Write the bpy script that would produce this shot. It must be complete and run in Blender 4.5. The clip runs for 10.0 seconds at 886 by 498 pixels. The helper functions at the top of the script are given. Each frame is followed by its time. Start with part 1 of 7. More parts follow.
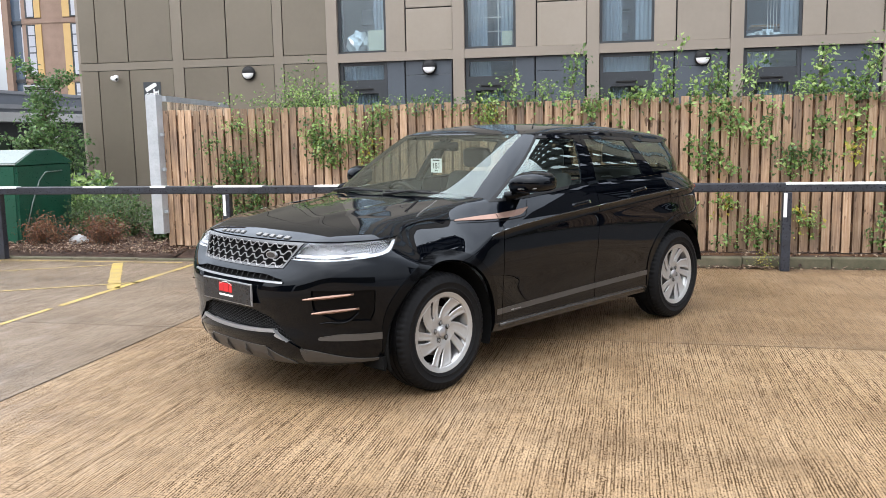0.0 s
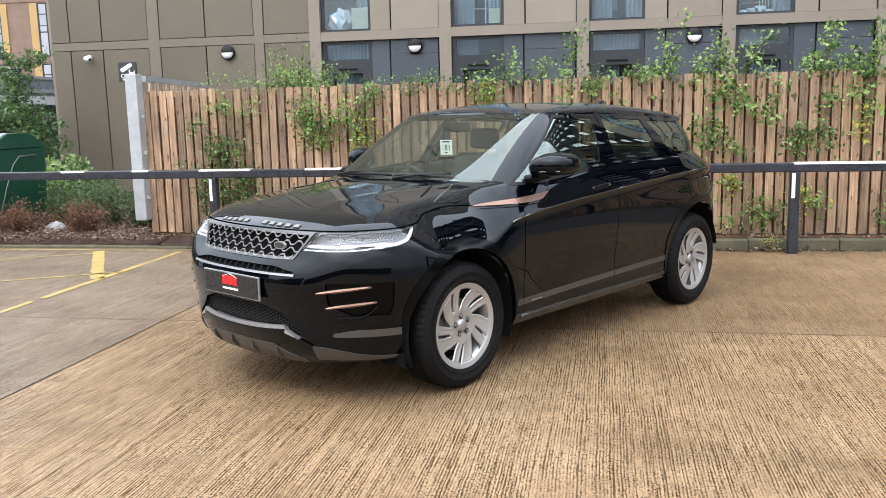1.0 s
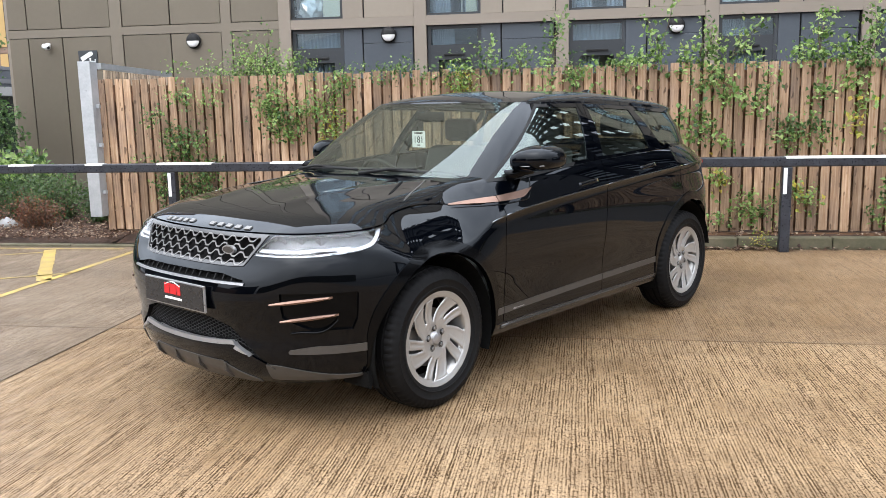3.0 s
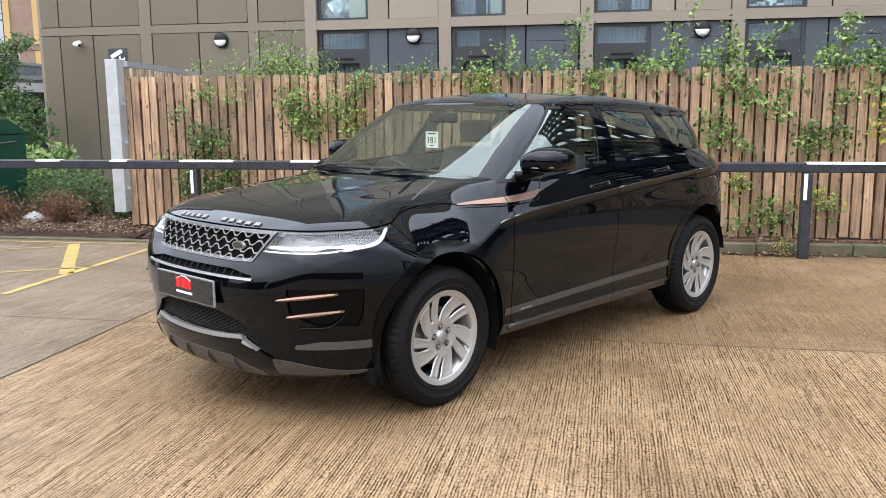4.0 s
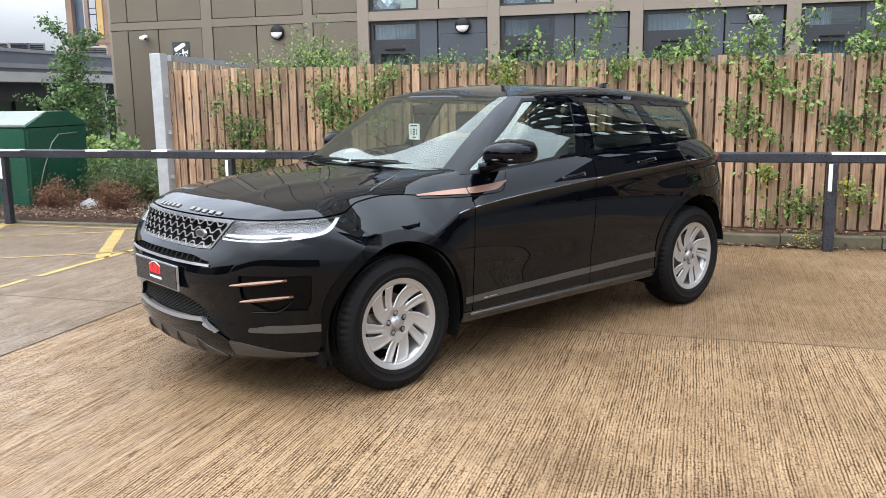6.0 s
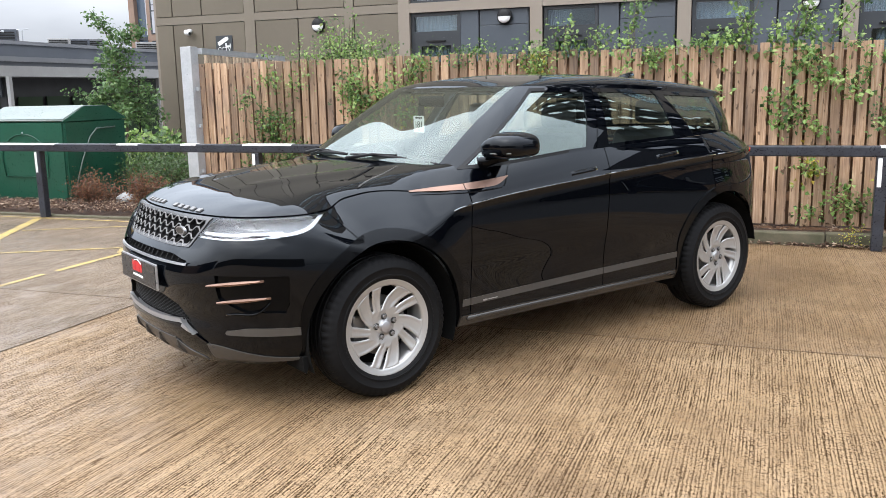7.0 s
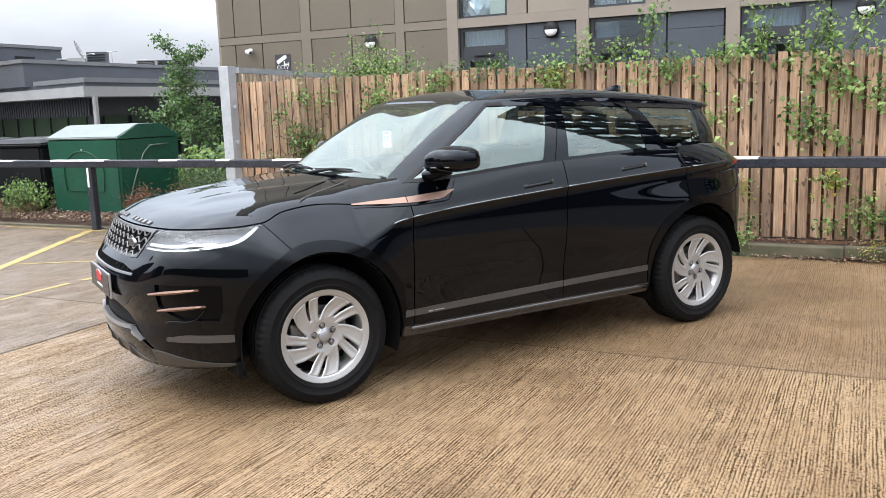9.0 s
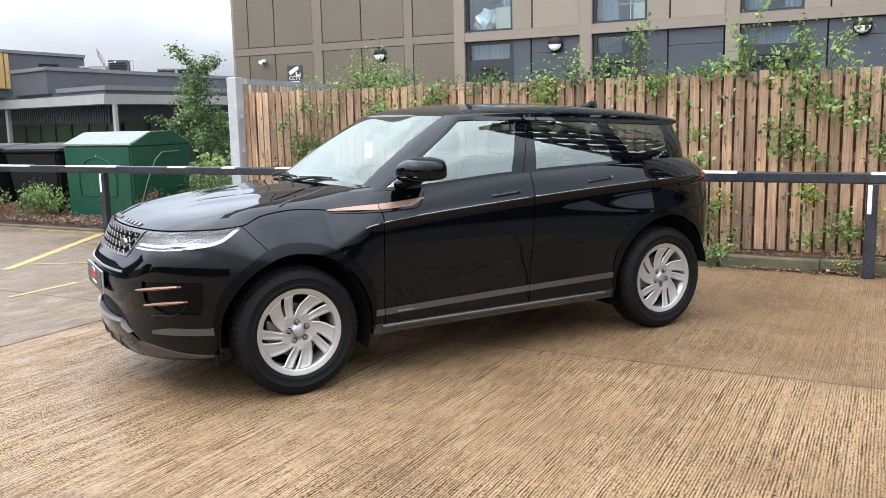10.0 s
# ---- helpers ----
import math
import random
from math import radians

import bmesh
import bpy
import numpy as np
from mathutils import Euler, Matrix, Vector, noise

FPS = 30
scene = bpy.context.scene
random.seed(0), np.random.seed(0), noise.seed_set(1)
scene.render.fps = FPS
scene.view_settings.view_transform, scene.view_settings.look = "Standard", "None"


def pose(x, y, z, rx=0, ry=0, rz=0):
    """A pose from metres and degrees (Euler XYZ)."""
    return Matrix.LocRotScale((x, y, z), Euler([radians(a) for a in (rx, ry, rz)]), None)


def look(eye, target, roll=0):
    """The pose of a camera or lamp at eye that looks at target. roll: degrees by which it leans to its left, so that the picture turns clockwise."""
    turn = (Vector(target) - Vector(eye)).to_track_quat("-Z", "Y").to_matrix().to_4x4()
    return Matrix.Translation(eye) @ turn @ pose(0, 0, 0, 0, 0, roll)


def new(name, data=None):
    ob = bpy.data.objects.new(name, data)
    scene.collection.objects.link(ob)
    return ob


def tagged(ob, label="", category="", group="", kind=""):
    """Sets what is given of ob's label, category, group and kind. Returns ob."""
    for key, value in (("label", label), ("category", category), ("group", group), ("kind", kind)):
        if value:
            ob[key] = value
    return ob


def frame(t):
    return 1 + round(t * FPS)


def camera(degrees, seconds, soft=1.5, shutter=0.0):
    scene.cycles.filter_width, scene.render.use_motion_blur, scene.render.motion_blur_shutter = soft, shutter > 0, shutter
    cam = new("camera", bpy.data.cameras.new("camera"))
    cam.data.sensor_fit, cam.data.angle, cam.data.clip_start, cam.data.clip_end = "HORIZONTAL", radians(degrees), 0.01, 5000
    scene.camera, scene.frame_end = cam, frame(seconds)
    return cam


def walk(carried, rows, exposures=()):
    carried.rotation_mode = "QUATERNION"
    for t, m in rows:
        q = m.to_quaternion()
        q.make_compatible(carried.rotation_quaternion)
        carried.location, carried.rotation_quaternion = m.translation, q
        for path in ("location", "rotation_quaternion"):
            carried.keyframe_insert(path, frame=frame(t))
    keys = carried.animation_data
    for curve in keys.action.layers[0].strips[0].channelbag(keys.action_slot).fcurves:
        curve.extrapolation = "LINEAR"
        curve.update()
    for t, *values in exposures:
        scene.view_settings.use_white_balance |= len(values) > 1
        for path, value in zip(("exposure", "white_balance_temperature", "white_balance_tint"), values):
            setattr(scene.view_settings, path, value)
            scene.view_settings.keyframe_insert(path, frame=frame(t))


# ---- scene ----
cam = camera(54.5, 10.0, soft=0.8)
METRES, EYE, TILT, LEAN, TURN = 3.5, 1.36, 0.0, 0.0, 11.0
PATH = [
    (0, (1.099, 0.083, 1.551), (0.672, 2.018, 1.279), -1.1),
    (0.5, (0.936, 0.233, 1.53), (0.532, 2.169, 1.233), -1.2),
    (1, (0.777, 0.362, 1.547), (0.409, 2.302, 1.231), -1.4),
    (1.5, (0.711, 0.427, 1.542), (0.38, 2.372, 1.212), -1.4),
    (2, (0.692, 0.594, 1.523), (0.386, 2.541, 1.187), -1.4),
    (3.5, (0.732, 0.923, 1.514), (0.4, 2.868, 1.184), -0.8),
    (4, (0.807, 0.857, 1.511), (0.433, 2.794, 1.183), -0.5),
    (4.5, (1.001, 0.744, 1.533), (0.584, 2.672, 1.203), -0.3),
    (5, (1.128, 0.72, 1.544), (0.665, 2.637, 1.209), -0.5),
    (5.2, (1.2, 0.758, 1.523), (0.718, 2.67, 1.19), -0.5),
    (6.3, (1.562, 0.956, 1.536), (0.964, 2.83, 1.177), -1.0),
    (6.5, (1.605, 1.037, 1.51), (0.98, 2.903, 1.152), -1.0),
    (7, (1.718, 1.237, 1.51), (1.028, 3.079, 1.145), -1.2),
    (7.5, (1.86, 1.351, 1.514), (1.103, 3.165, 1.148), -1.6),
    (8, (2.1, 1.5, 1.503), (1.284, 3.29, 1.143), -2.0),
    (8.5, (2.253, 1.543, 1.496), (1.398, 3.318, 1.148), -2.1),
    (9, (2.464, 1.454, 1.499), (1.582, 3.219, 1.17), -2.0),
    (9.5, (2.661, 1.36, 1.521), (1.761, 3.118, 1.208), -1.6),
    (10, (2.865, 1.286, 1.511), (1.943, 3.035, 1.207), -1.3),
]
walk(cam, [(t, look(eye, target, roll)) for t, eye, target, roll in PATH])

# ---- sky and light ----
SUN_UP, SUN_AZ = 52.0, 215.0
world = bpy.data.worlds.new("overcast_sky")
scene.world = world
world.use_nodes = True
wn, wl = world.node_tree.nodes, world.node_tree.links
wn.clear()
w_out, w_bg, w_sky = wn.new("ShaderNodeOutputWorld"), wn.new("ShaderNodeBackground"), wn.new("ShaderNodeTexSky")
w_sky.sky_type, w_sky.sun_disc = "NISHITA", False
w_sky.sun_elevation, w_sky.sun_rotation = radians(SUN_UP), radians(SUN_AZ)
w_sky.air_density, w_sky.dust_density = 1.0, 3.0
w_hs, w_tc, w_map, w_cloud, w_ramp, w_mix = (wn.new(n) for n in ("ShaderNodeHueSaturation", "ShaderNodeTexCoord", "ShaderNodeMapping", "ShaderNodeTexNoise", "ShaderNodeValToRGB", "ShaderNodeMix"))
w_hs.inputs["Saturation"].default_value = 0.30
w_map.inputs["Scale"].default_value = (1.0, 1.0, 2.6)
w_cloud.inputs["Scale"].default_value, w_cloud.inputs["Detail"].default_value, w_cloud.inputs["Roughness"].default_value = 1.6, 6.0, 0.55
w_ramp.color_ramp.elements[0].position, w_ramp.color_ramp.elements[0].color = 0.3, (0.62, 0.64, 0.68, 1)
w_ramp.color_ramp.elements[1].position, w_ramp.color_ramp.elements[1].color = 0.68, (1.12, 1.12, 1.12, 1)
w_mix.data_type, w_mix.blend_type = "RGBA", "MULTIPLY"
w_mix.inputs[0].default_value = 1.0
# an even veil of cloud lies over the clear-sky gradient
w_veil = wn.new("ShaderNodeMix")
w_veil.data_type = "RGBA"
w_veil.inputs[0].default_value = 0.72
w_veil.inputs[7].default_value = (8.0, 8.4, 9.1, 1)
wl.new(w_sky.outputs[0], w_hs.inputs["Color"])
wl.new(w_hs.outputs[0], w_veil.inputs[6])
wl.new(w_tc.outputs["Generated"], w_map.inputs[0])
wl.new(w_map.outputs[0], w_cloud.inputs["Vector"])
wl.new(w_cloud.outputs[0], w_ramp.inputs[0])
wl.new(w_veil.outputs[2], w_mix.inputs[6])
wl.new(w_ramp.outputs[0], w_mix.inputs[7])
# an overcast sky is about three times as bright overhead as at the horizon
w_sep, w_up, w_dome, w_grade = wn.new("ShaderNodeSeparateXYZ"), wn.new("ShaderNodeMath"), wn.new("ShaderNodeMath"), wn.new("ShaderNodeMix")
w_up.operation, w_up.use_clamp = "MAXIMUM", True
w_up.inputs[1].default_value = 0.0
w_dome.operation = "MULTIPLY_ADD"
w_dome.inputs[1].default_value, w_dome.inputs[2].default_value = 4.7, 0.56
w_grade.data_type, w_grade.blend_type = "RGBA", "MULTIPLY"
w_grade.inputs[0].default_value = 1.0
wl.new(w_tc.outputs["Generated"], w_sep.inputs[0])
wl.new(w_sep.outputs[2], w_up.inputs[0])
wl.new(w_up.outputs[0], w_dome.inputs[0])
wl.new(w_mix.outputs[2], w_grade.inputs[6])
wl.new(w_dome.outputs[0], w_grade.inputs[7])
wl.new(w_grade.outputs[2], w_bg.inputs["Color"])
w_bg.inputs["Strength"].default_value = 0.115
wl.new(w_bg.outputs[0], w_out.inputs[0])
sun_data = bpy.data.lights.new("sun", "SUN")
sun_data.energy, sun_data.angle, sun_data.color = 0.7, radians(100), (1.0, 0.96, 0.9)
sun = new("sun", sun_data)
sun.rotation_euler = (radians(90 - SUN_UP), 0, radians(180 - SUN_AZ))
scene.view_settings.exposure = 0.42

# ---- materials ----
def nt(name):
    m = bpy.data.materials.new(name)
    m.use_nodes = True
    n, l = m.node_tree.nodes, m.node_tree.links
    return m, n, l, n["Principled BSDF"]


def tex_noise(n, l, vec, scale, detail=4.0, rough=0.55, stretch=None):
    t = n.new("ShaderNodeTexNoise")
    t.inputs["Scale"].default_value, t.inputs["Detail"].default_value, t.inputs["Roughness"].default_value = scale, detail, rough
    if stretch:
        mp = n.new("ShaderNodeMapping")
        mp.inputs["Scale"].default_value = stretch
        l.new(vec, mp.inputs[0])
        vec = mp.outputs[0]
    l.new(vec, t.inputs["Vector"])
    return t.outputs[0]


def ramp(n, l, fac, *stops):
    r = n.new("ShaderNodeValToRGB")
    e = r.color_ramp.elements
    while len(e) < len(stops):
        e.new(0.5)
    for el, (p, c) in zip(e, stops):
        el.position = p
        el.color = (*c, 1) if isinstance(c, tuple) else (c, c, c, 1)
    l.new(fac, r.inputs[0])
    return r.outputs[0]


def blend(n, l, fac, a, b, mode="MIX"):
    m = n.new("ShaderNodeMix")
    m.data_type, m.blend_type = "RGBA", mode
    for sock, v in ((0, fac), (6, a), (7, b)):
        if isinstance(v, (int, float)):
            m.inputs[sock].default_value = v
        elif isinstance(v, tuple):
            m.inputs[sock].default_value = (*v, 1)
        else:
            l.new(v, m.inputs[sock])
    return m.outputs[2]


def arith(n, l, op, a, b=0.0):
    m = n.new("ShaderNodeMath")
    m.operation = op
    for sock, v in ((0, a), (1, b)):
        if isinstance(v, (int, float)):
            m.inputs[sock].default_value = v
        else:
            l.new(v, m.inputs[sock])
    return m.outputs[0]


def bump(n, l, bsdf, height, strength, distance=0.01):
    b = n.new("ShaderNodeBump")
    b.inputs["Strength"].default_value, b.inputs["Distance"].default_value = strength, distance
    l.new(height, b.inputs["Height"])
    l.new(b.outputs[0], bsdf.inputs["Normal"])


def surface(name, a, b, rough=0.5, metal=0.0, big=1.2, fine=40.0, bumpy=0.15, depth=0.004, stretch=None, coat=0.0, rvar=0.12, per_object=0.0, spec=0.5):
    """A surface between the colours a and b, at two scales, with fine relief."""
    m, n, l, p = nt(name)
    vec = n.new("ShaderNodeTexCoord").outputs["Object"]
    if per_object:
        oi = n.new("ShaderNodeObjectInfo")
        add = n.new("ShaderNodeVectorMath")
        add.operation = "MULTIPLY_ADD"
        add.inputs[1].default_value = (1, 1, 1)
        sc = n.new("ShaderNodeVectorMath")
        sc.operation = "SCALE"
        sc.inputs[0].default_value = (17.0, 31.0, 23.0)
        l.new(oi.outputs["Random"], sc.inputs["Scale"])
        l.new(vec, add.inputs[0])
        l.new(sc.outputs[0], add.inputs[2])
        vec = add.outputs[0]
    n1 = tex_noise(n, l, vec, big, 5, 0.6, stretch)
    n2 = tex_noise(n, l, vec, fine, 4, 0.6, stretch)
    f = arith(n, l, "ADD", arith(n, l, "MULTIPLY", n1, 0.65), arith(n, l, "MULTIPLY", n2, 0.35))
    col = ramp(n, l, f, (0.32, a), (0.68, b))
    if per_object:
        hs = n.new("ShaderNodeHueSaturation")
        l.new(col, hs.inputs["Color"])
        l.new(arith(n, l, "ADD", arith(n, l, "MULTIPLY", oi.outputs["Random"], 2 * per_object), 1 - per_object), hs.inputs["Value"])
        col = hs.outputs[0]
    l.new(col, p.inputs["Base Color"])
    l.new(ramp(n, l, n2, (0.3, max(0.02, rough - rvar)), (0.7, min(1.0, rough + rvar))), p.inputs["Roughness"])
    p.inputs["Metallic"].default_value = metal
    p.inputs["Coat Weight"].default_value = coat
    p.inputs["Specular IOR Level"].default_value = spec
    if bumpy:
        bump(n, l, p, n2, bumpy, depth)
    return m


def concrete(name, ribs, a, b, c, wet, pitted=1.0):
    """Brushed concrete: ragged combed ribs along y, grit, pits, stains, wet patches."""
    m, n, l, p = nt(name)
    vec = n.new("ShaderNodeTexCoord").outputs["Object"]
    large = tex_noise(n, l, vec, 0.35, 4, 0.55)
    mid = tex_noise(n, l, vec, 1.7, 6, 0.62)
    patch = tex_noise(n, l, vec, 3.3, 4, 0.6, (1.6, 0.7, 1))
    grit = tex_noise(n, l, vec, 130, 3, 0.7)
    pit = tex_noise(n, l, vec, 80, 3, 0.7, (1.15, 0.8, 1))
    coarse = tex_noise(n, l, vec, 24, 4, 0.7)
    wob = tex_noise(n, l, vec, 0.7, 2, 0.5)
    jag = tex_noise(n, l, vec, 9, 3, 0.6)
    sep = n.new("ShaderNodeSeparateXYZ")
    l.new(vec, sep.inputs[0])
    x = arith(n, l, "ADD", sep.outputs[0], arith(n, l, "ADD", arith(n, l, "MULTIPLY", wob, 0.05), arith(n, l, "MULTIPLY", jag, 0.006)))

    def combed(scale, along, detail):
        cb = n.new("ShaderNodeCombineXYZ")
        l.new(x, cb.inputs[0])
        l.new(arith(n, l, "MULTIPLY", sep.outputs[1], along), cb.inputs[1])
        return tex_noise(n, l, cb.outputs[0], scale, detail, 0.7)

    long_, short, wide, swath = combed(78, 0.008, 3), combed(125, 0.05, 2), combed(17, 0.022, 3), combed(2.6, 0.10, 3)
    wv = n.new("ShaderNodeTexWave")
    wv.wave_type, wv.bands_direction = "BANDS", "X"
    wv.inputs["Scale"].default_value, wv.inputs["Distortion"].default_value, wv.inputs["Detail"].default_value = 21.0, 2.5, 2.0
    cw = n.new("ShaderNodeCombineXYZ")
    l.new(x, cw.inputs[0])
    l.new(arith(n, l, "MULTIPLY", sep.outputs[1], 0.03), cw.inputs[1])
    l.new(cw.outputs[0], wv.inputs["Vector"])
    comb = arith(n, l, "MULTIPLY", arith(n, l, "SUBTRACT", wv.outputs["Fac"], 0.5), 0.135)
    rib = arith(n, l, "ADD", arith(n, l, "MULTIPLY", long_, 0.46), arith(n, l, "ADD", arith(n, l, "MULTIPLY", short, 0.46), arith(n, l, "MULTIPLY", wide, 0.08)))
    rib = arith(n, l, "ADD", arith(n, l, "ADD", rib, comb), arith(n, l, "MULTIPLY", arith(n, l, "SUBTRACT", pit, 0.5), 0.46))
    mask = ramp(n, l, arith(n, l, "ADD", arith(n, l, "MULTIPLY", patch, 0.5), arith(n, l, "MULTIPLY", swath, 0.5)), (0.36, 0.34 * ribs), (0.52, ribs))
    col = ramp(n, l, arith(n, l, "ADD", arith(n, l, "MULTIPLY", mid, 0.55), arith(n, l, "MULTIPLY", large, 0.45)), (0.33, a), (0.5, b), (0.68, c))
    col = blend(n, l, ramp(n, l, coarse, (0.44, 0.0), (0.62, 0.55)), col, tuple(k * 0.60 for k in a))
    # grooves and pits are coloured darker, ridges paler, after the same relief
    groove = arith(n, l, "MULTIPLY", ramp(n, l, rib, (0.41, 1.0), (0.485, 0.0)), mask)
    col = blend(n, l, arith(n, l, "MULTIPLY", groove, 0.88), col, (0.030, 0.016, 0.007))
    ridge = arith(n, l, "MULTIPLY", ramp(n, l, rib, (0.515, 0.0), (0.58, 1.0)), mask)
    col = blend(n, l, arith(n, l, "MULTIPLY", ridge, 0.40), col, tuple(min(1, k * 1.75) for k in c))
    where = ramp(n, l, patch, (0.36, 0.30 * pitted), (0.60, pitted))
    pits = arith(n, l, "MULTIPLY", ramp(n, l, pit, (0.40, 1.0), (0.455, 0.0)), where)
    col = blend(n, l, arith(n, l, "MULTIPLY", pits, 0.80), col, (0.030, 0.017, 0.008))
    fleck = ramp(n, l, grit, (0.58, 0.0), (0.70, 0.55))
    col = blend(n, l, fleck, col, tuple(min(1, k * 1.7) for k in c))
    stain = ramp(n, l, tex_noise(n, l, vec, 0.9, 5, 0.65, (0.7, 1.5, 1)), (0.50, 0.0), (0.64, 0.42))
    col = blend(n, l, stain, col, tuple(k * 0.55 for k in a))
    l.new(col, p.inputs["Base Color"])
    wetness = ramp(n, l, arith(n, l, "ADD", arith(n, l, "MULTIPLY", large, 0.6), arith(n, l, "MULTIPLY", patch, 0.4)), (0.42, wet), (0.58, wet + 0.36))
    dull = arith(n, l, "ADD", arith(n, l, "MULTIPLY", groove, 0.45), arith(n, l, "MULTIPLY", pits, 0.3))
    l.new(arith(n, l, "ADD", arith(n, l, "ADD", wetness, arith(n, l, "MULTIPLY", grit, 0.12)), dull), p.inputs["Roughness"])
    h = arith(n, l, "ADD", arith(n, l, "MULTIPLY", rib, mask), arith(n, l, "MULTIPLY", grit, 0.25))
    h = arith(n, l, "SUBTRACT", h, arith(n, l, "MULTIPLY", pits, 0.45))
    l.new(arith(n, l, "SUBTRACT", 0.45, arith(n, l, "MULTIPLY", dull, 0.75)), p.inputs["Specular IOR Level"])
    bump(n, l, p, h, 0.55, 0.005)
    return m


def plank_mat(name, a, b, c):
    """Weathered softwood, grain upright, each board of its own tone."""
    m, n, l, p = nt(name)
    tc = n.new("ShaderNodeTexCoord").outputs["Object"]
    oi = n.new("ShaderNodeObjectInfo")
    sc = n.new("ShaderNodeVectorMath")
    sc.operation = "SCALE"
    sc.inputs[0].default_value = (13.0, 7.0, 29.0)
    l.new(oi.outputs["Random"], sc.inputs["Scale"])
    ad = n.new("ShaderNodeVectorMath")
    l.new(tc, ad.inputs[0])
    l.new(sc.outputs[0], ad.inputs[1])
    grain = tex_noise(n, l, ad.outputs[0], 1.0, 5, 0.65, (60, 60, 2.2))
    cloud = tex_noise(n, l, ad.outputs[0], 2.2, 4, 0.6, (2.0, 2.0, 0.8))
    knot = tex_noise(n, l, ad.outputs[0], 1.0, 2, 0.4, (24, 24, 9))
    col = ramp(n, l, arith(n, l, "ADD", arith(n, l, "MULTIPLY", grain, 0.5), arith(n, l, "MULTIPLY", cloud, 0.5)), (0.34, a), (0.52, b), (0.7, c))
    col = blend(n, l, ramp(n, l, knot, (0.655, 0.0), (0.70, 0.8)), col, (0.06, 0.032, 0.016))
    hs = n.new("ShaderNodeHueSaturation")
    l.new(col, hs.inputs["Color"])
    l.new(arith(n, l, "ADD", arith(n, l, "MULTIPLY", oi.outputs["Random"], 0.72), 0.62), hs.inputs["Value"])
    l.new(arith(n, l, "ADD", arith(n, l, "MULTIPLY", cloud, 0.7), 0.62), hs.inputs["Saturation"])
    l.new(hs.outputs[0], p.inputs["Base Color"])
    p.inputs["Roughness"].default_value = 0.72
    bump(n, l, p, grain, 0.35, 0.004)
    return m


def leaf_mat(name, a, b, c, gloss=0.42):
    m, n, l, p = nt(name)
    g = n.new("ShaderNodeNewGeometry")
    col = ramp(n, l, g.outputs["Random Per Island"], (0.0, a), (0.55, b), (1.0, c))
    l.new(col, p.inputs["Base Color"])
    p.inputs["Roughness"].default_value = gloss
    tr = n.new("ShaderNodeBsdfTranslucent")
    l.new(col, tr.inputs["Color"])
    mx = n.new("ShaderNodeMixShader")
    mx.inputs[0].default_value = 0.38
    l.new(p.outputs[0], mx.inputs[1])
    l.new(tr.outputs[0], mx.inputs[2])
    l.new(mx.outputs[0], n["Material Output"].inputs[0])
    return m


def paint(name, col, rough=0.05, ripple=0.02, ior=1.5, face=0.0235):
    """Dark paint under a clear coat that mirrors by Fresnel."""
    m, n, l, p = nt(name)
    n.remove(p)
    vec = n.new("ShaderNodeTexCoord").outputs["Object"]
    peel = tex_noise(n, l, vec, 3.5, 2, 0.5)
    dust = tex_noise(n, l, vec, 5, 5, 0.6)
    di, gl, mx, fr = n.new("ShaderNodeBsdfDiffuse"), n.new("ShaderNodeBsdfGlossy"), n.new("ShaderNodeMixShader"), n.new("ShaderNodeFresnel")
    l.new(blend(n, l, dust, col, tuple(k * 1.6 for k in col)), di.inputs["Color"])
    l.new(ramp(n, l, dust, (0.4, rough), (0.8, rough + 0.02)), gl.inputs["Roughness"])
    gl.inputs["Color"].default_value = (0.90, 0.95, 1.0, 1)
    fr.inputs["IOR"].default_value = ior
    if ripple:
        b = n.new("ShaderNodeBump")
        b.inputs["Strength"].default_value, b.inputs["Distance"].default_value = ripple, 0.02
        l.new(peel, b.inputs["Height"])
        for sh in (gl, fr):
            l.new(b.outputs[0], sh.inputs["Normal"])
    l.new(arith(n, l, "MULTIPLY", arith(n, l, "SUBTRACT", fr.outputs[0], face), 1.25), mx.inputs[0])
    l.new(di.outputs[0], mx.inputs[1])
    l.new(gl.outputs[0], mx.inputs[2])
    l.new(mx.outputs[0], n["Material Output"].inputs[0])
    return m


def glass_mat(name, tint, face=0.08, shine=(1, 1, 1)):
    """Thin glass: clear straight through, more mirror-like the more it is seen aslant, from either side."""
    m, n, l, p = nt(name)
    n.remove(p)
    lw, gl, tr, mx = n.new("ShaderNodeLayerWeight"), n.new("ShaderNodeBsdfGlossy"), n.new("ShaderNodeBsdfTransparent"), n.new("ShaderNodeMixShader")
    lw.inputs["Blend"].default_value = 0.5
    gl.inputs["Roughness"].default_value = 0.0
    gl.inputs["Color"].default_value = (*shine, 1)
    tr.inputs["Color"].default_value = (*tint, 1)
    slant = arith(n, l, "POWER", lw.outputs["Facing"], 4.0)
    l.new(arith(n, l, "ADD", arith(n, l, "MULTIPLY", slant, 1 - face), face), mx.inputs[0])
    l.new(tr.outputs[0], mx.inputs[1])
    l.new(gl.outputs[0], mx.inputs[2])
    l.new(mx.outputs[0], n["Material Output"].inputs[0])
    return m


def flat(name, col, rough=0.5, metal=0.0, emit=0.0):
    m, n, l, p = nt(name)
    vec = n.new("ShaderNodeTexCoord").outputs["Object"]
    k = tex_noise(n, l, vec, 30, 4, 0.6)
    l.new(blend(n, l, arith(n, l, "MULTIPLY", k, 0.5), col, tuple(c * 0.8 for c in col)), p.inputs["Base Color"])
    p.inputs["Roughness"].default_value, p.inputs["Metallic"].default_value = rough, metal
    return m


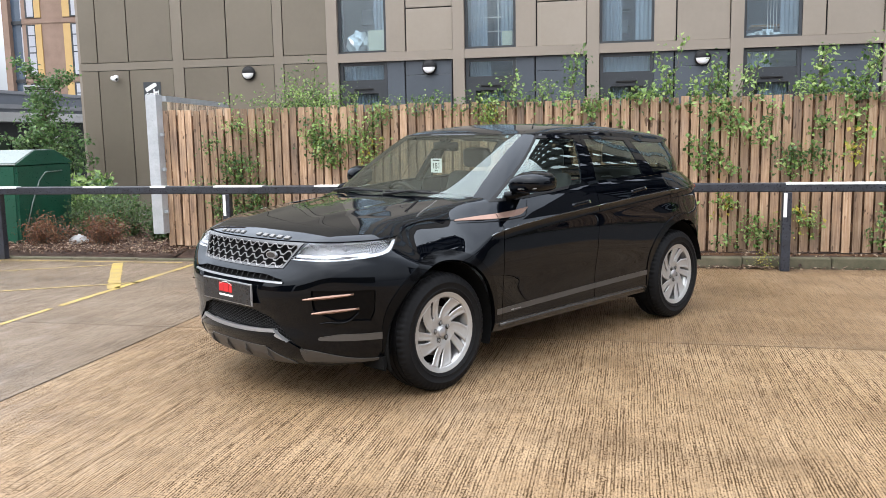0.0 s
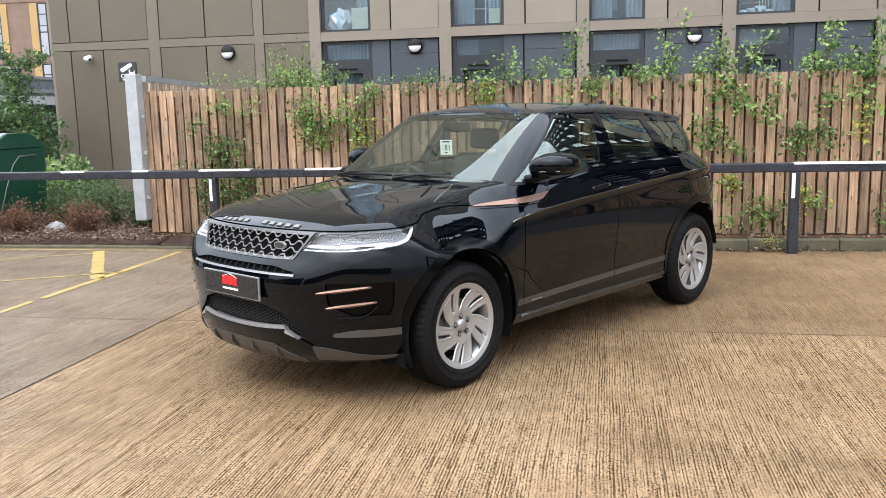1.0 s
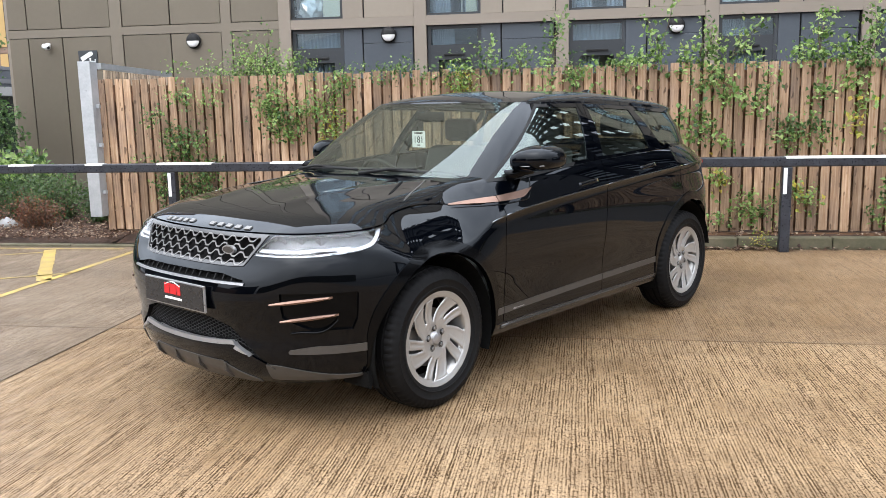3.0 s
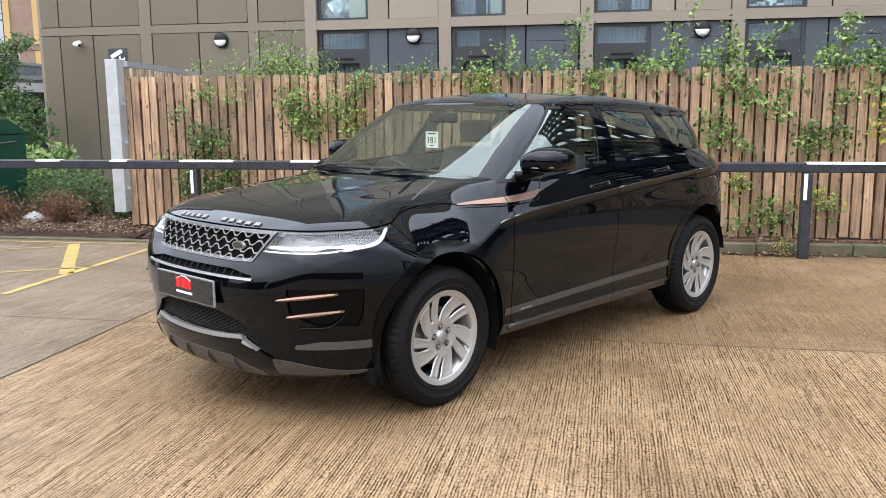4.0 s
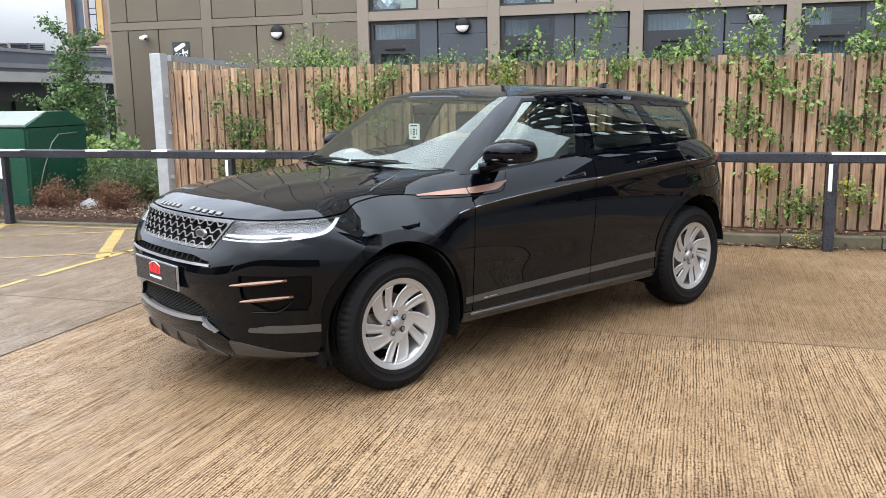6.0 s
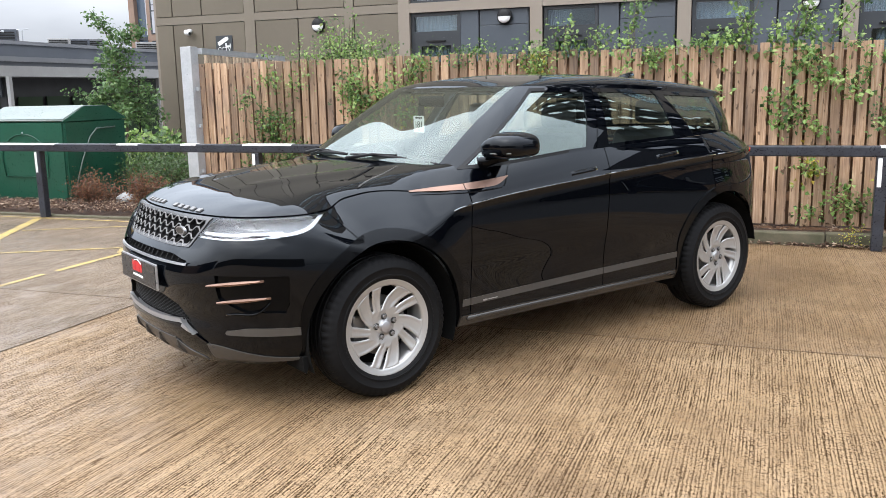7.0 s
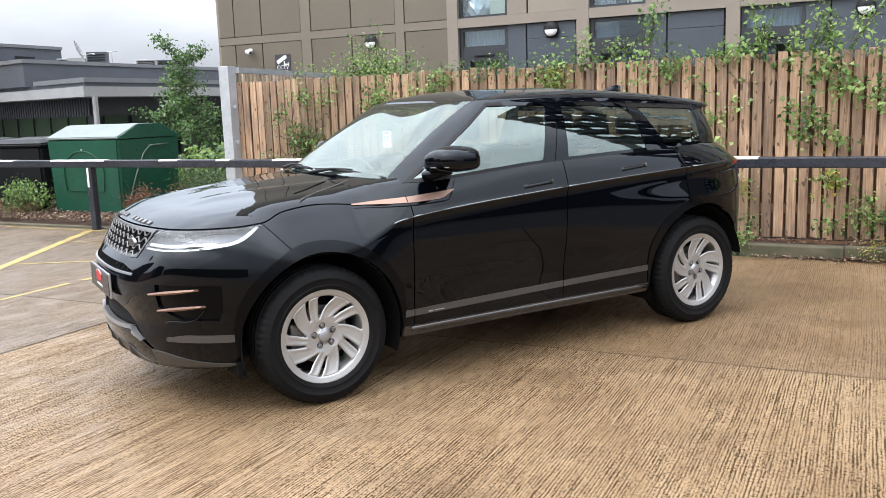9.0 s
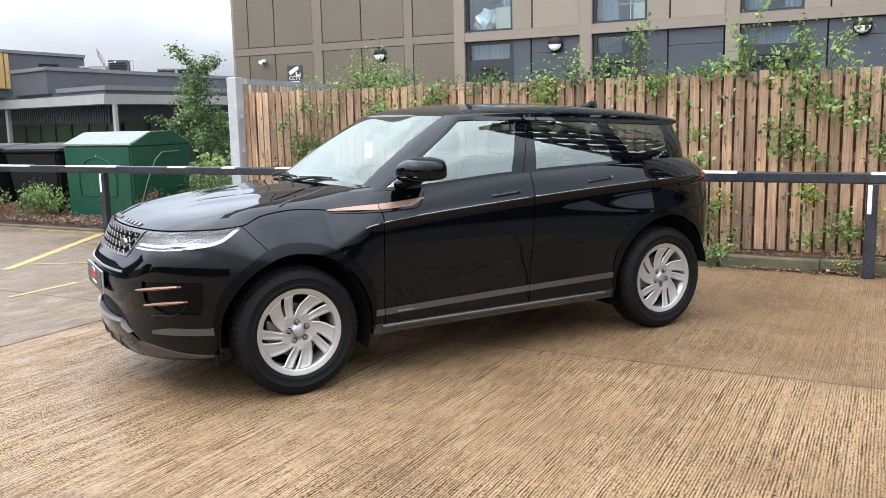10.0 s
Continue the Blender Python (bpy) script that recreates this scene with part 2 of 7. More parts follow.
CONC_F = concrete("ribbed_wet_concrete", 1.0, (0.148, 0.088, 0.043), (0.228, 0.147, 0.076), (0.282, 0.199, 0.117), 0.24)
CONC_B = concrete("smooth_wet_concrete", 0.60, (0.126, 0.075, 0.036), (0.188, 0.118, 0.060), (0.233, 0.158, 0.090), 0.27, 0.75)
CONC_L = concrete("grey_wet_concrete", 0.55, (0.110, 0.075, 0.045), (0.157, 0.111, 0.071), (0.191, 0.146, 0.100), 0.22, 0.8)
JOINT = surface("joint_grime", (0.020, 0.014, 0.009), (0.055, 0.040, 0.026), 0.9)
ASPHALT = surface("wet_asphalt", (0.045, 0.042, 0.04), (0.075, 0.07, 0.065), 0.5, big=0.4, fine=60)
KERBM = surface("mossy_kerb_concrete", (0.040, 0.042, 0.018), (0.125, 0.105, 0.068), 0.85, big=4.5, fine=45, bumpy=0.3)
SOIL = surface("bark_soil", (0.022, 0.012, 0.008), (0.10, 0.056, 0.037), 0.95, big=6, fine=60, bumpy=0.8, depth=0.02)
YELLOW = surface("worn_yellow_paint", (0.21, 0.155, 0.085), (0.50, 0.355, 0.07), 0.45, big=5, fine=60, bumpy=0.3)
PLANK = plank_mat("fence_softwood", (0.128, 0.070, 0.039), (0.325, 0.204, 0.122), (0.55, 0.415, 0.305))
SLATM = plank_mat("pale_gate_softwood", (0.28, 0.20, 0.13), (0.44, 0.34, 0.24), (0.58, 0.48, 0.37))
TIMBER = surface("dark_fence_timber", (0.10, 0.05, 0.025), (0.22, 0.12, 0.065), 0.85, big=3, fine=30)
BRONZE = surface("bronze_cladding", (0.228, 0.194, 0.156), (0.265, 0.227, 0.185), 0.45, 0.25, big=0.7, fine=12, bumpy=0.03, per_object=0.05, rvar=0.06)
BRONZE_D = surface("dark_bronze_cladding", (0.132, 0.112, 0.084), (0.156, 0.133, 0.101), 0.45, 0.25, big=0.7, fine=12, bumpy=0.03, per_object=0.05, rvar=0.06)
BRONZE_E = surface("olive_bronze_trim", (0.165, 0.141, 0.109), (0.188, 0.161, 0.126), 0.45, 0.25, big=0.7, fine=12, bumpy=0.02, rvar=0.06)
BRONZE_T = surface("bronze_trim", (0.225, 0.191, 0.155), (0.253, 0.214, 0.175), 0.45, 0.25, big=0.7, fine=12, bumpy=0.02, rvar=0.06)
GAPM = flat("dark_gap", (0.012, 0.012, 0.012), 0.9)
ANTHRA = surface("anthracite_panel", (0.052, 0.062, 0.076), (0.066, 0.078, 0.094), 0.42, 0.1, big=0.8, fine=14, bumpy=0.02, per_object=0.06, rvar=0.05)
FRAME = surface("anthracite_frame", (0.022, 0.026, 0.03), (0.03, 0.034, 0.04), 0.4, bumpy=0.02)
WINDOW = glass_mat("window_glass", (0.74, 0.82, 0.86), 0.085, (0.88, 0.94, 0.97))
ROOM = surface("room_wall", (0.16, 0.18, 0.23), (0.26, 0.28, 0.33), 0.9)
WHITEP = surface("white_plaster", (0.70, 0.70, 0.69), (0.82, 0.82, 0.81), 0.6, bumpy=0.05)
CURTAIN = surface("net_curtain", (0.20, 0.22, 0.25), (0.36, 0.38, 0.41), 0.9, bumpy=0.1)
RAILBLK = surface("worn_black_paint", (0.006, 0.007, 0.010), (0.032, 0.036, 0.048), 0.34, big=7, fine=60, bumpy=0.12)
TAPEW = surface("white_tape", (0.60, 0.60, 0.59), (0.82, 0.82, 0.80), 0.42, big=9, fine=50, bumpy=0.05)
GALV = surface("galvanised_steel", (0.33, 0.35, 0.37), (0.52, 0.54, 0.56), 0.46, 0.35, big=5, fine=38, bumpy=0.06)
BINGREEN = surface("green_bin_plastic", (0.004, 0.048, 0.027), (0.008, 0.072, 0.042), 0.36, big=2, fine=40, bumpy=0.08)
BINLID = surface("pale_green_lid", (0.112, 0.142, 0.128), (0.155, 0.188, 0.172), 0.36, big=2, fine=40, bumpy=0.05)
BINBLACK = surface("black_bin_plastic", (0.004, 0.0045, 0.006), (0.009, 0.010, 0.012), 0.55, bumpy=0.06, spec=0.22)
BRICKM = surface("pinkish_brick", (0.19, 0.125, 0.092), (0.27, 0.185, 0.14), 0.85, big=1.5, fine=14, bumpy=0.2)
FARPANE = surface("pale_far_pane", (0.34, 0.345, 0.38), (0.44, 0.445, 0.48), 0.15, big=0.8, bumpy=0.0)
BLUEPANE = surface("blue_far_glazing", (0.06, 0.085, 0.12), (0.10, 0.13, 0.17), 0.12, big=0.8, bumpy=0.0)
OCHRE = surface("ochre_panel", (0.42, 0.27, 0.10), (0.5, 0.33, 0.13), 0.5, bumpy=0.02)
ROOFGREY = surface("dark_grey_roofing", (0.054, 0.062, 0.076), (0.082, 0.092, 0.110), 0.5, big=0.6, fine=10)
FASCIA = surface("pale_grey_fascia", (0.25, 0.25, 0.245), (0.34, 0.34, 0.335), 0.5, big=0.8)
CLADBLK = surface("black_slat_cladding", (0.014, 0.015, 0.016), (0.03, 0.031, 0.033), 0.6, big=2)
BARK = surface("twig_bark", (0.06, 0.045, 0.03), (0.14, 0.11, 0.08), 0.9, fine=30)
LEAF_A = leaf_mat("bright_leaves", (0.10, 0.185, 0.04), (0.20, 0.32, 0.085), (0.36, 0.44, 0.16))
LEAF_B = leaf_mat("dark_leaves", (0.03, 0.075, 0.02), (0.06, 0.125, 0.03), (0.11, 0.185, 0.05))
LEAF_S = leaf_mat("shrub_leaves", (0.025, 0.055, 0.016), (0.05, 0.095, 0.026), (0.10, 0.15, 0.05))
LEAF_T = leaf_mat("tree_leaves", (0.045, 0.10, 0.03), (0.085, 0.165, 0.05), (0.17, 0.26, 0.09))
LEAF_R = leaf_mat("russet_leaves", (0.10, 0.035, 0.02), (0.17, 0.07, 0.035), (0.24, 0.13, 0.06))
LEAF_Y = leaf_mat("yellowing_leaves", (0.22, 0.26, 0.04), (0.36, 0.34, 0.05), (0.50, 0.38, 0.06))
LITTER = leaf_mat("leaf_litter", (0.035, 0.018, 0.012), (0.13, 0.07, 0.045), (0.46, 0.35, 0.25), 0.8)

# ---- building blocks ----
def box(bm, x0, x1, y0, y1, z0, z1, bev=0.0):
    v = [bm.verts.new((x, y, z)) for x in (x0, x1) for y in (y0, y1) for z in (z0, z1)]
    fs = [bm.faces.new([v[i] for i in q]) for q in ((0, 1, 3, 2), (4, 6, 7, 5), (0, 4, 5, 1), (2, 3, 7, 6), (0, 2, 6, 4), (1, 5, 7, 3))]
    if bev:
        es = list({e for f in fs for e in f.edges})
        bmesh.ops.bevel(bm, geom=es, offset=bev, segments=2, profile=0.5, affect="EDGES")
    return v


def mesh_of(name, bm, material, smooth=False):
    me = bpy.data.meshes.new(name)
    bmesh.ops.recalc_face_normals(bm, faces=bm.faces)
    bm.to_mesh(me)
    bm.free()
    for m in (material if isinstance(material, (list, tuple)) else [material]):
        me.materials.append(m)
    if smooth:
        me.polygons.foreach_set("use_smooth", [True] * len(me.polygons))
    return me


def part(name, bm, material, parent, label="", smooth=False):
    ob = new(name, mesh_of(name, bm, material, smooth))
    ob.parent = parent
    return tagged(ob, label)


def shared(name, me, parent, loc=(0, 0, 0), rot=(0, 0, 0), scale=(1, 1, 1)):
    ob = new(name, me)
    ob.parent = parent
    ob.location, ob.rotation_euler, ob.scale = loc, rot, scale
    return ob


def boxpart(name, dims, material, parent, label="", bev=0.0):
    bm = bmesh.new()
    box(bm, *dims, bev)
    return part(name, bm, material, parent, label)


def thing(name, label, category, loc=(0, 0, 0), rz=0.0, group="", kind=""):
    ob = new(name)
    ob.matrix_world = pose(*loc, 0, 0, rz)
    return tagged(ob, label, category, group, kind)


def tube(bm, pts, radii, sides=8, cap=True):
    """A tube through pts."""
    pts = [Vector(p) for p in pts]
    radii = radii if isinstance(radii, (list, tuple)) else [radii] * len(pts)
    rings, ref = [], Vector((0.123, 0.4, 0.9)).normalized()
    for i, p in enumerate(pts):
        d = (pts[min(i + 1, len(pts) - 1)] - pts[max(i - 1, 0)]).normalized()
        a = d.cross(ref)
        if a.length < 1e-3:
            a = d.cross(Vector((1, 0, 0)))
        a.normalize()
        b = d.cross(a)
        rings.append([bm.verts.new(p + radii[i] * (math.cos(t) * a + math.sin(t) * b)) for t in (2 * math.pi * k / sides for k in range(sides))])
    for r, q in zip(rings, rings[1:]):
        for k in range(sides):
            bm.faces.new((r[k], r[(k + 1) % sides], q[(k + 1) % sides], q[k]))
    if cap:
        bm.faces.new(rings[0][::-1])
        bm.faces.new(rings[-1])


def revolve(bm, profile, n=48, axis="Y", arc=2 * math.pi):
    """Turn (radius, along) pairs about an axis."""
    closed = arc > 6.28
    rings = []
    for k in range(n if closed else n + 1):
        t = arc * k / n
        rings.append([bm.verts.new((r * math.cos(t), a, r * math.sin(t)) if axis == "Y" else (r * math.cos(t), r * math.sin(t), a)) for r, a in profile])
    for k in range(n):
        p, q = rings[k], rings[(k + 1) % len(rings)]
        for i in range(len(profile) - 1):
            bm.faces.new((p[i], p[i + 1], q[i + 1], q[i]))


def prism(bm, poly, y0, y1):
    """Extrude an (x, z) polygon from y0 to y1."""
    a = [bm.verts.new((x, y0, z)) for x, z in poly]
    b = [bm.verts.new((x, y1, z)) for x, z in poly]
    bm.faces.new(a)
    bm.faces.new(b[::-1])
    for i in range(len(poly)):
        j = (i + 1) % len(poly)
        bm.faces.new((a[i], b[i], b[j], a[j]))


# ---- ground ----
ground = boxpart("ground", (-400, 400, -400, 400, -0.5, -0.03), ASPHALT, None)
tagged(ground, "dark wet asphalt running to the horizon", "ground", kind="structure")

pavement = thing("pavement", "wet tan concrete car park cast in large slabs", "pavement", kind="structure")
SLAB_X, SLAB_Y = (-20.5, -14.6, -8.6, -2.57, 3.75, 5.3), (-16.5, -10.8, -5.1, 0.65, 6.35, 9.86)
for i in range(len(SLAB_X) - 1):
    for j in range(len(SLAB_Y) - 1):
        bm = bmesh.new()
        box(bm, SLAB_X[i] + 0.0045, SLAB_X[i + 1] - 0.0045, SLAB_Y[j] + 0.0045, SLAB_Y[j + 1] - 0.0045, -0.12, 0.0, 0.003)
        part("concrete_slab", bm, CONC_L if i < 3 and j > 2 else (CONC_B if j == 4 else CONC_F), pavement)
boxpart("joint_bed", (-20.5, 5.3, -16.5, 9.86, -0.1, -0.03), JOINT, pavement, "dirt-filled joints")



def joint_dirt(a, b, wide):
    """Ragged dirt and broken edges along a joint."""
    bm = bmesh.new()
    a, b = Vector((*a, 0.003)), Vector((*b, 0.003))
    d = (b - a).normalized()
    s = Vector((-d.y, d.x, 0))
    n = int((b - a).length / 0.035)
    rows = []
    for k in range(n + 1):
        p = a.lerp(b, k / n)
        g = 0.35 + 0.65 * abs(noise.noise(p * 1.7)) * 1.8
        rows.append((bm.verts.new(p + s * (wide * g * random.uniform(0.1, 1.1) + 0.001)), bm.verts.new(p - s * (wide * g * random.uniform(0.0, 1.0) + 0.001))))
    for p, q in zip(rows, rows[1:]):
        bm.faces.new((p[0], p[1], q[1], q[0]))
    tagged(part("joint_dirt", bm, JOINT, pavement, "ragged dark dirt along a slab joint"), kind="stuff")


joint_dirt((-2.57, -3.0), (-2.57, 9.8), 0.008)
joint_dirt((-8.0, 6.35), (5.2, 6.35), 0.005)
joint_dirt((3.75, 0.7), (3.75, 9.8), 0.005)


def stripe(x0, y0, x1, y1, w=0.1):
    bm = bmesh.new()
    a, b = Vector((x0, y0, 0.004)), Vector((x1, y1, 0.004))
    d = (b - a).normalized()
    s = Vector((-d.y, d.x, 0)) * w / 2
    n = max(2, int((b - a).length / 0.06))
    rows = []
    for k in range(n + 1):
        p = a.lerp(b, k / n)
        rows.append([bm.verts.new(p + s * random.uniform(0.82, 1.08)), bm.verts.new(p - s * random.uniform(0.82, 1.08))])
    for p, q in zip(rows, rows[1:]):
        bm.faces.new((p[0], p[1], q[1], q[0]))
    ob = part("parking_line", bm, YELLOW, None)
    return tagged(ob, "worn yellow painted parking bay line on concrete", "road marking", "bay lines", "structure")


for l4 in ((-4.10, 6.15, -4.10, 6.88, 0.06), (-4.10, 7.02, -4.09, 9.55, 0.075), (-5.13, 9.54, -4.125, 7.9, 0.135), (-5.62, 7.42, -4.06, 8.27, 0.05), (-6.30, 8.76, -5.08, 9.40, 0.045), (-6.89, 9.58, -5.48, 7.12, 0.12), (-8.6, 9.63, -4.3, 9.63, 0.05)):
    stripe(*l4)

kerb = thing("kerb", "mossy weathered concrete kerb below the fence", "kerb", kind="structure")
KX = [-3.2 + 0.915 * k for k in range(22)]
for k, x in enumerate(KX):
    bm = bmesh.new()
    box(bm, x + 0.004, x + 0.911, 9.87, 10.0, -0.1, 0.115 + random.uniform(-0.006, 0.006), 0.012)
    part("kerb_stone", bm, KERBM, kerb)
for k in range(18):
    x = -3.2 - 0.915 * (k + 1)
    bm = bmesh.new()
    box(bm, x + 0.004, x + 0.911, 9.77, 9.87, -0.1, 0.028 + random.uniform(-0.006, 0.006), 0.01)
    part("kerb_stone", bm, KERBM, kerb)


def soil_sheet(name, x0, x1, y0, y1, z, amp, label):
    bm = bmesh.new()
    nx, ny = int((x1 - x0) / 0.12), max(3, int((y1 - y0) / 0.12))
    g = [[bm.verts.new((x0 + (x1 - x0) * i / nx, y0 + (y1 - y0) * j / ny, (z + amp * noise.noise((i * 0.31, j * 0.31, z * 9)) + 0.5 * amp * noise.noise((i * 0.9, j * 0.9, 3))) * min(1.0, 0.12 + j * 0.22))) for j in range(ny + 1)] for i in range(nx + 1)]
    for i in range(nx):
        for j in range(ny):
            bm.faces.new((g[i][j], g[i + 1][j], g[i + 1][j + 1], g[i][j + 1]))
    ob = part(name, bm, SOIL, None, smooth=True)
    return tagged(ob, label, "ground", kind="structure")


soil_sheet("planting_bed", -20.0, -4.6, 9.83, 14.6, 0.07, 0.05, "brown bark mulch over soil in a planting bed")
soil_sheet("planting_strip", -4.6, 16.0, 9.99, 16.3, 0.09, 0.02, "dark soil strip with dead leaves behind the kerb")

# ---- bronze-clad apartment building ----
BY, STOREY, BAND0, BAND1 = 16.37, 2.95, 2.92, 3.07
wall_north = thing("apartment_building", "bronze metal-clad apartment building with grey doors and windows", "building", kind="structure")
PIL = [-4.73 + 2.503 * k for k in range(7)]
END = PIL[-1] + 0.22
LEFT_X = (-10.17, -9.76, -9.05, -8.05, -7.81, -6.85, -5.85, -5.65, -4.73)
NST, TOP = 7, 21.0

BACKING = [(-10.15, -4.50, BY + 0.082, BY + 0.35, 0, TOP), (-10.15, -9.8, BY + 0.35, BY + 12, 0, TOP), (END - 0.3, END, BY + 0.35, BY + 12, 0, TOP), (-9.8, END - 0.3, BY + 11.7, BY + 12, 0, TOP)]
for x in PIL[:-1]:
    BACKING.append((x + 1.20, x + 2.72, BY + 0.082, BY + 0.35, 0, TOP))
    BACKING += [(x + 0.22, x + 1.198, BY + 0.082, BY + 0.35, BAND0 + STOREY * s - 0.05, BAND0 + STOREY * s + 0.17) for s in range(NST)]
for d in BACKING:
    boxpart("backing_wall", d, GAPM, wall_north, "dark wall behind the cladding joints")
bm = bmesh.new()
box(bm, -10.2, END, BY - 0.06, BY + 12, TOP, TOP + 0.15)
part("roof", bm, ROOFGREY, wall_north)
for s in range(NST):
    boxpart("floor_deck", (-9.8, END - 0.3, BY + 0.352, BY + 4.4, BAND0 + STOREY * s + 0.02, BAND0 + STOREY * s + 0.14), ROOM, wall_north)
boxpart("room_wall", (-9.8, END - 0.3, BY + 4.4, BY + 4.5, 0, TOP), ROOM, wall_north, "dim painted wall behind the windows")
for x in PIL[:-1]:
    for s in range(NST):
        boxpart("room_wall", (x + 2.40, x + 2.60, BY + 0.352, BY + 4.4, BAND0 + STOREY * (s - 1) + 0.14 if s else 0, BAND0 + STOREY * s + 0.02), ROOM, wall_north, "dim painted wall behind the windows")


def panel_mesh(w, h, material):
    bm = bmesh.new()
    box(bm, 0, w, 0, 0.035, 0, h, 0.006)
    return mesh_of("cladding_panel", bm, material)


# solid left end
for i in range(len(LEFT_X) - 1):
    x0, x1 = LEFT_X[i], LEFT_X[i + 1]
    if i in (3, 6):
        boxpart("pilaster", (x0 + 0.004, x1 - 0.004, BY - 0.012, BY + 0.04, 0, TOP), BRONZE_E, wall_north)
        continue
    low, high = panel_mesh(x1 - x0 - 0.022, BAND0 - 0.011, BRONZE_D), panel_mesh(x1 - x0 - 0.022, STOREY - 0.172, BRONZE_D)
    shared("cladding_panel", low, wall_north, (x0 + 0.011, BY, 0))
    for s in range(NST - 1):
        shared("cladding_panel", high, wall_north, (x0 + 0.011, BY, BAND1 + 0.011 + STOREY * s))
for s in range(NST):
    for x0, x1 in ((-10.17, -8.046), (-7.814, -5.846), (-5.654, -4.73)):
        boxpart("band", (x0, x1, BY - 0.010, BY + 0.04, BAND0 + STOREY * s, BAND1 + STOREY * s), BRONZE_E, wall_north)
boxpart("end_wall", (-10.21, -10.154, BY + 0.0, BY + 12, 0, TOP), BRONZE_T, wall_north)

# bays with windows
bay_low_a, bay_low_b = panel_mesh(0.345, BAND0 - 0.01, ANTHRA), panel_mesh(0.905, 0.27, ANTHRA)
bay_low_c = panel_mesh(0.905, BAND0 - 0.30, ANTHRA)
up_a, up_b, up_c = panel_mesh(0.375, STOREY - 0.16, BRONZE), panel_mesh(0.90, 0.785, BRONZE), panel_mesh(0.90, STOREY - 0.16 - 0.805, BRONZE)


def window_frame(bm, x0, x1, z0, z1, y, w=0.05, d=0.08):
    box(bm, x0, x1, y, y + d, z0, z0 + w)
    box(bm, x0, x1, y, y + d, z1 - w, z1)
    box(bm, x0, x0 + w, y, y + d, z0 + w, z1 - w)
    box(bm, x1 - w, x1, y, y + d, z0 + w, z1 - w)


def curtain(bm, x0, x1, z0, z1, y, folds):
    n = folds * 6
    rows = []
    for i in range(n + 1):
        x = x0 + (x1 - x0) * i / n
        yy = y + 0.025 * math.sin(i * 2 * math.pi / 6 + 0.7 * math.sin(i)) 
        rows.append((bm.verts.new((x, yy, z0)), bm.verts.new((x, yy * 0.6 + y * 0.4, z1))))
    for a, b in zip(rows, rows[1:]):
        bm.faces.new((a[0], b[0], b[1], a[1]))


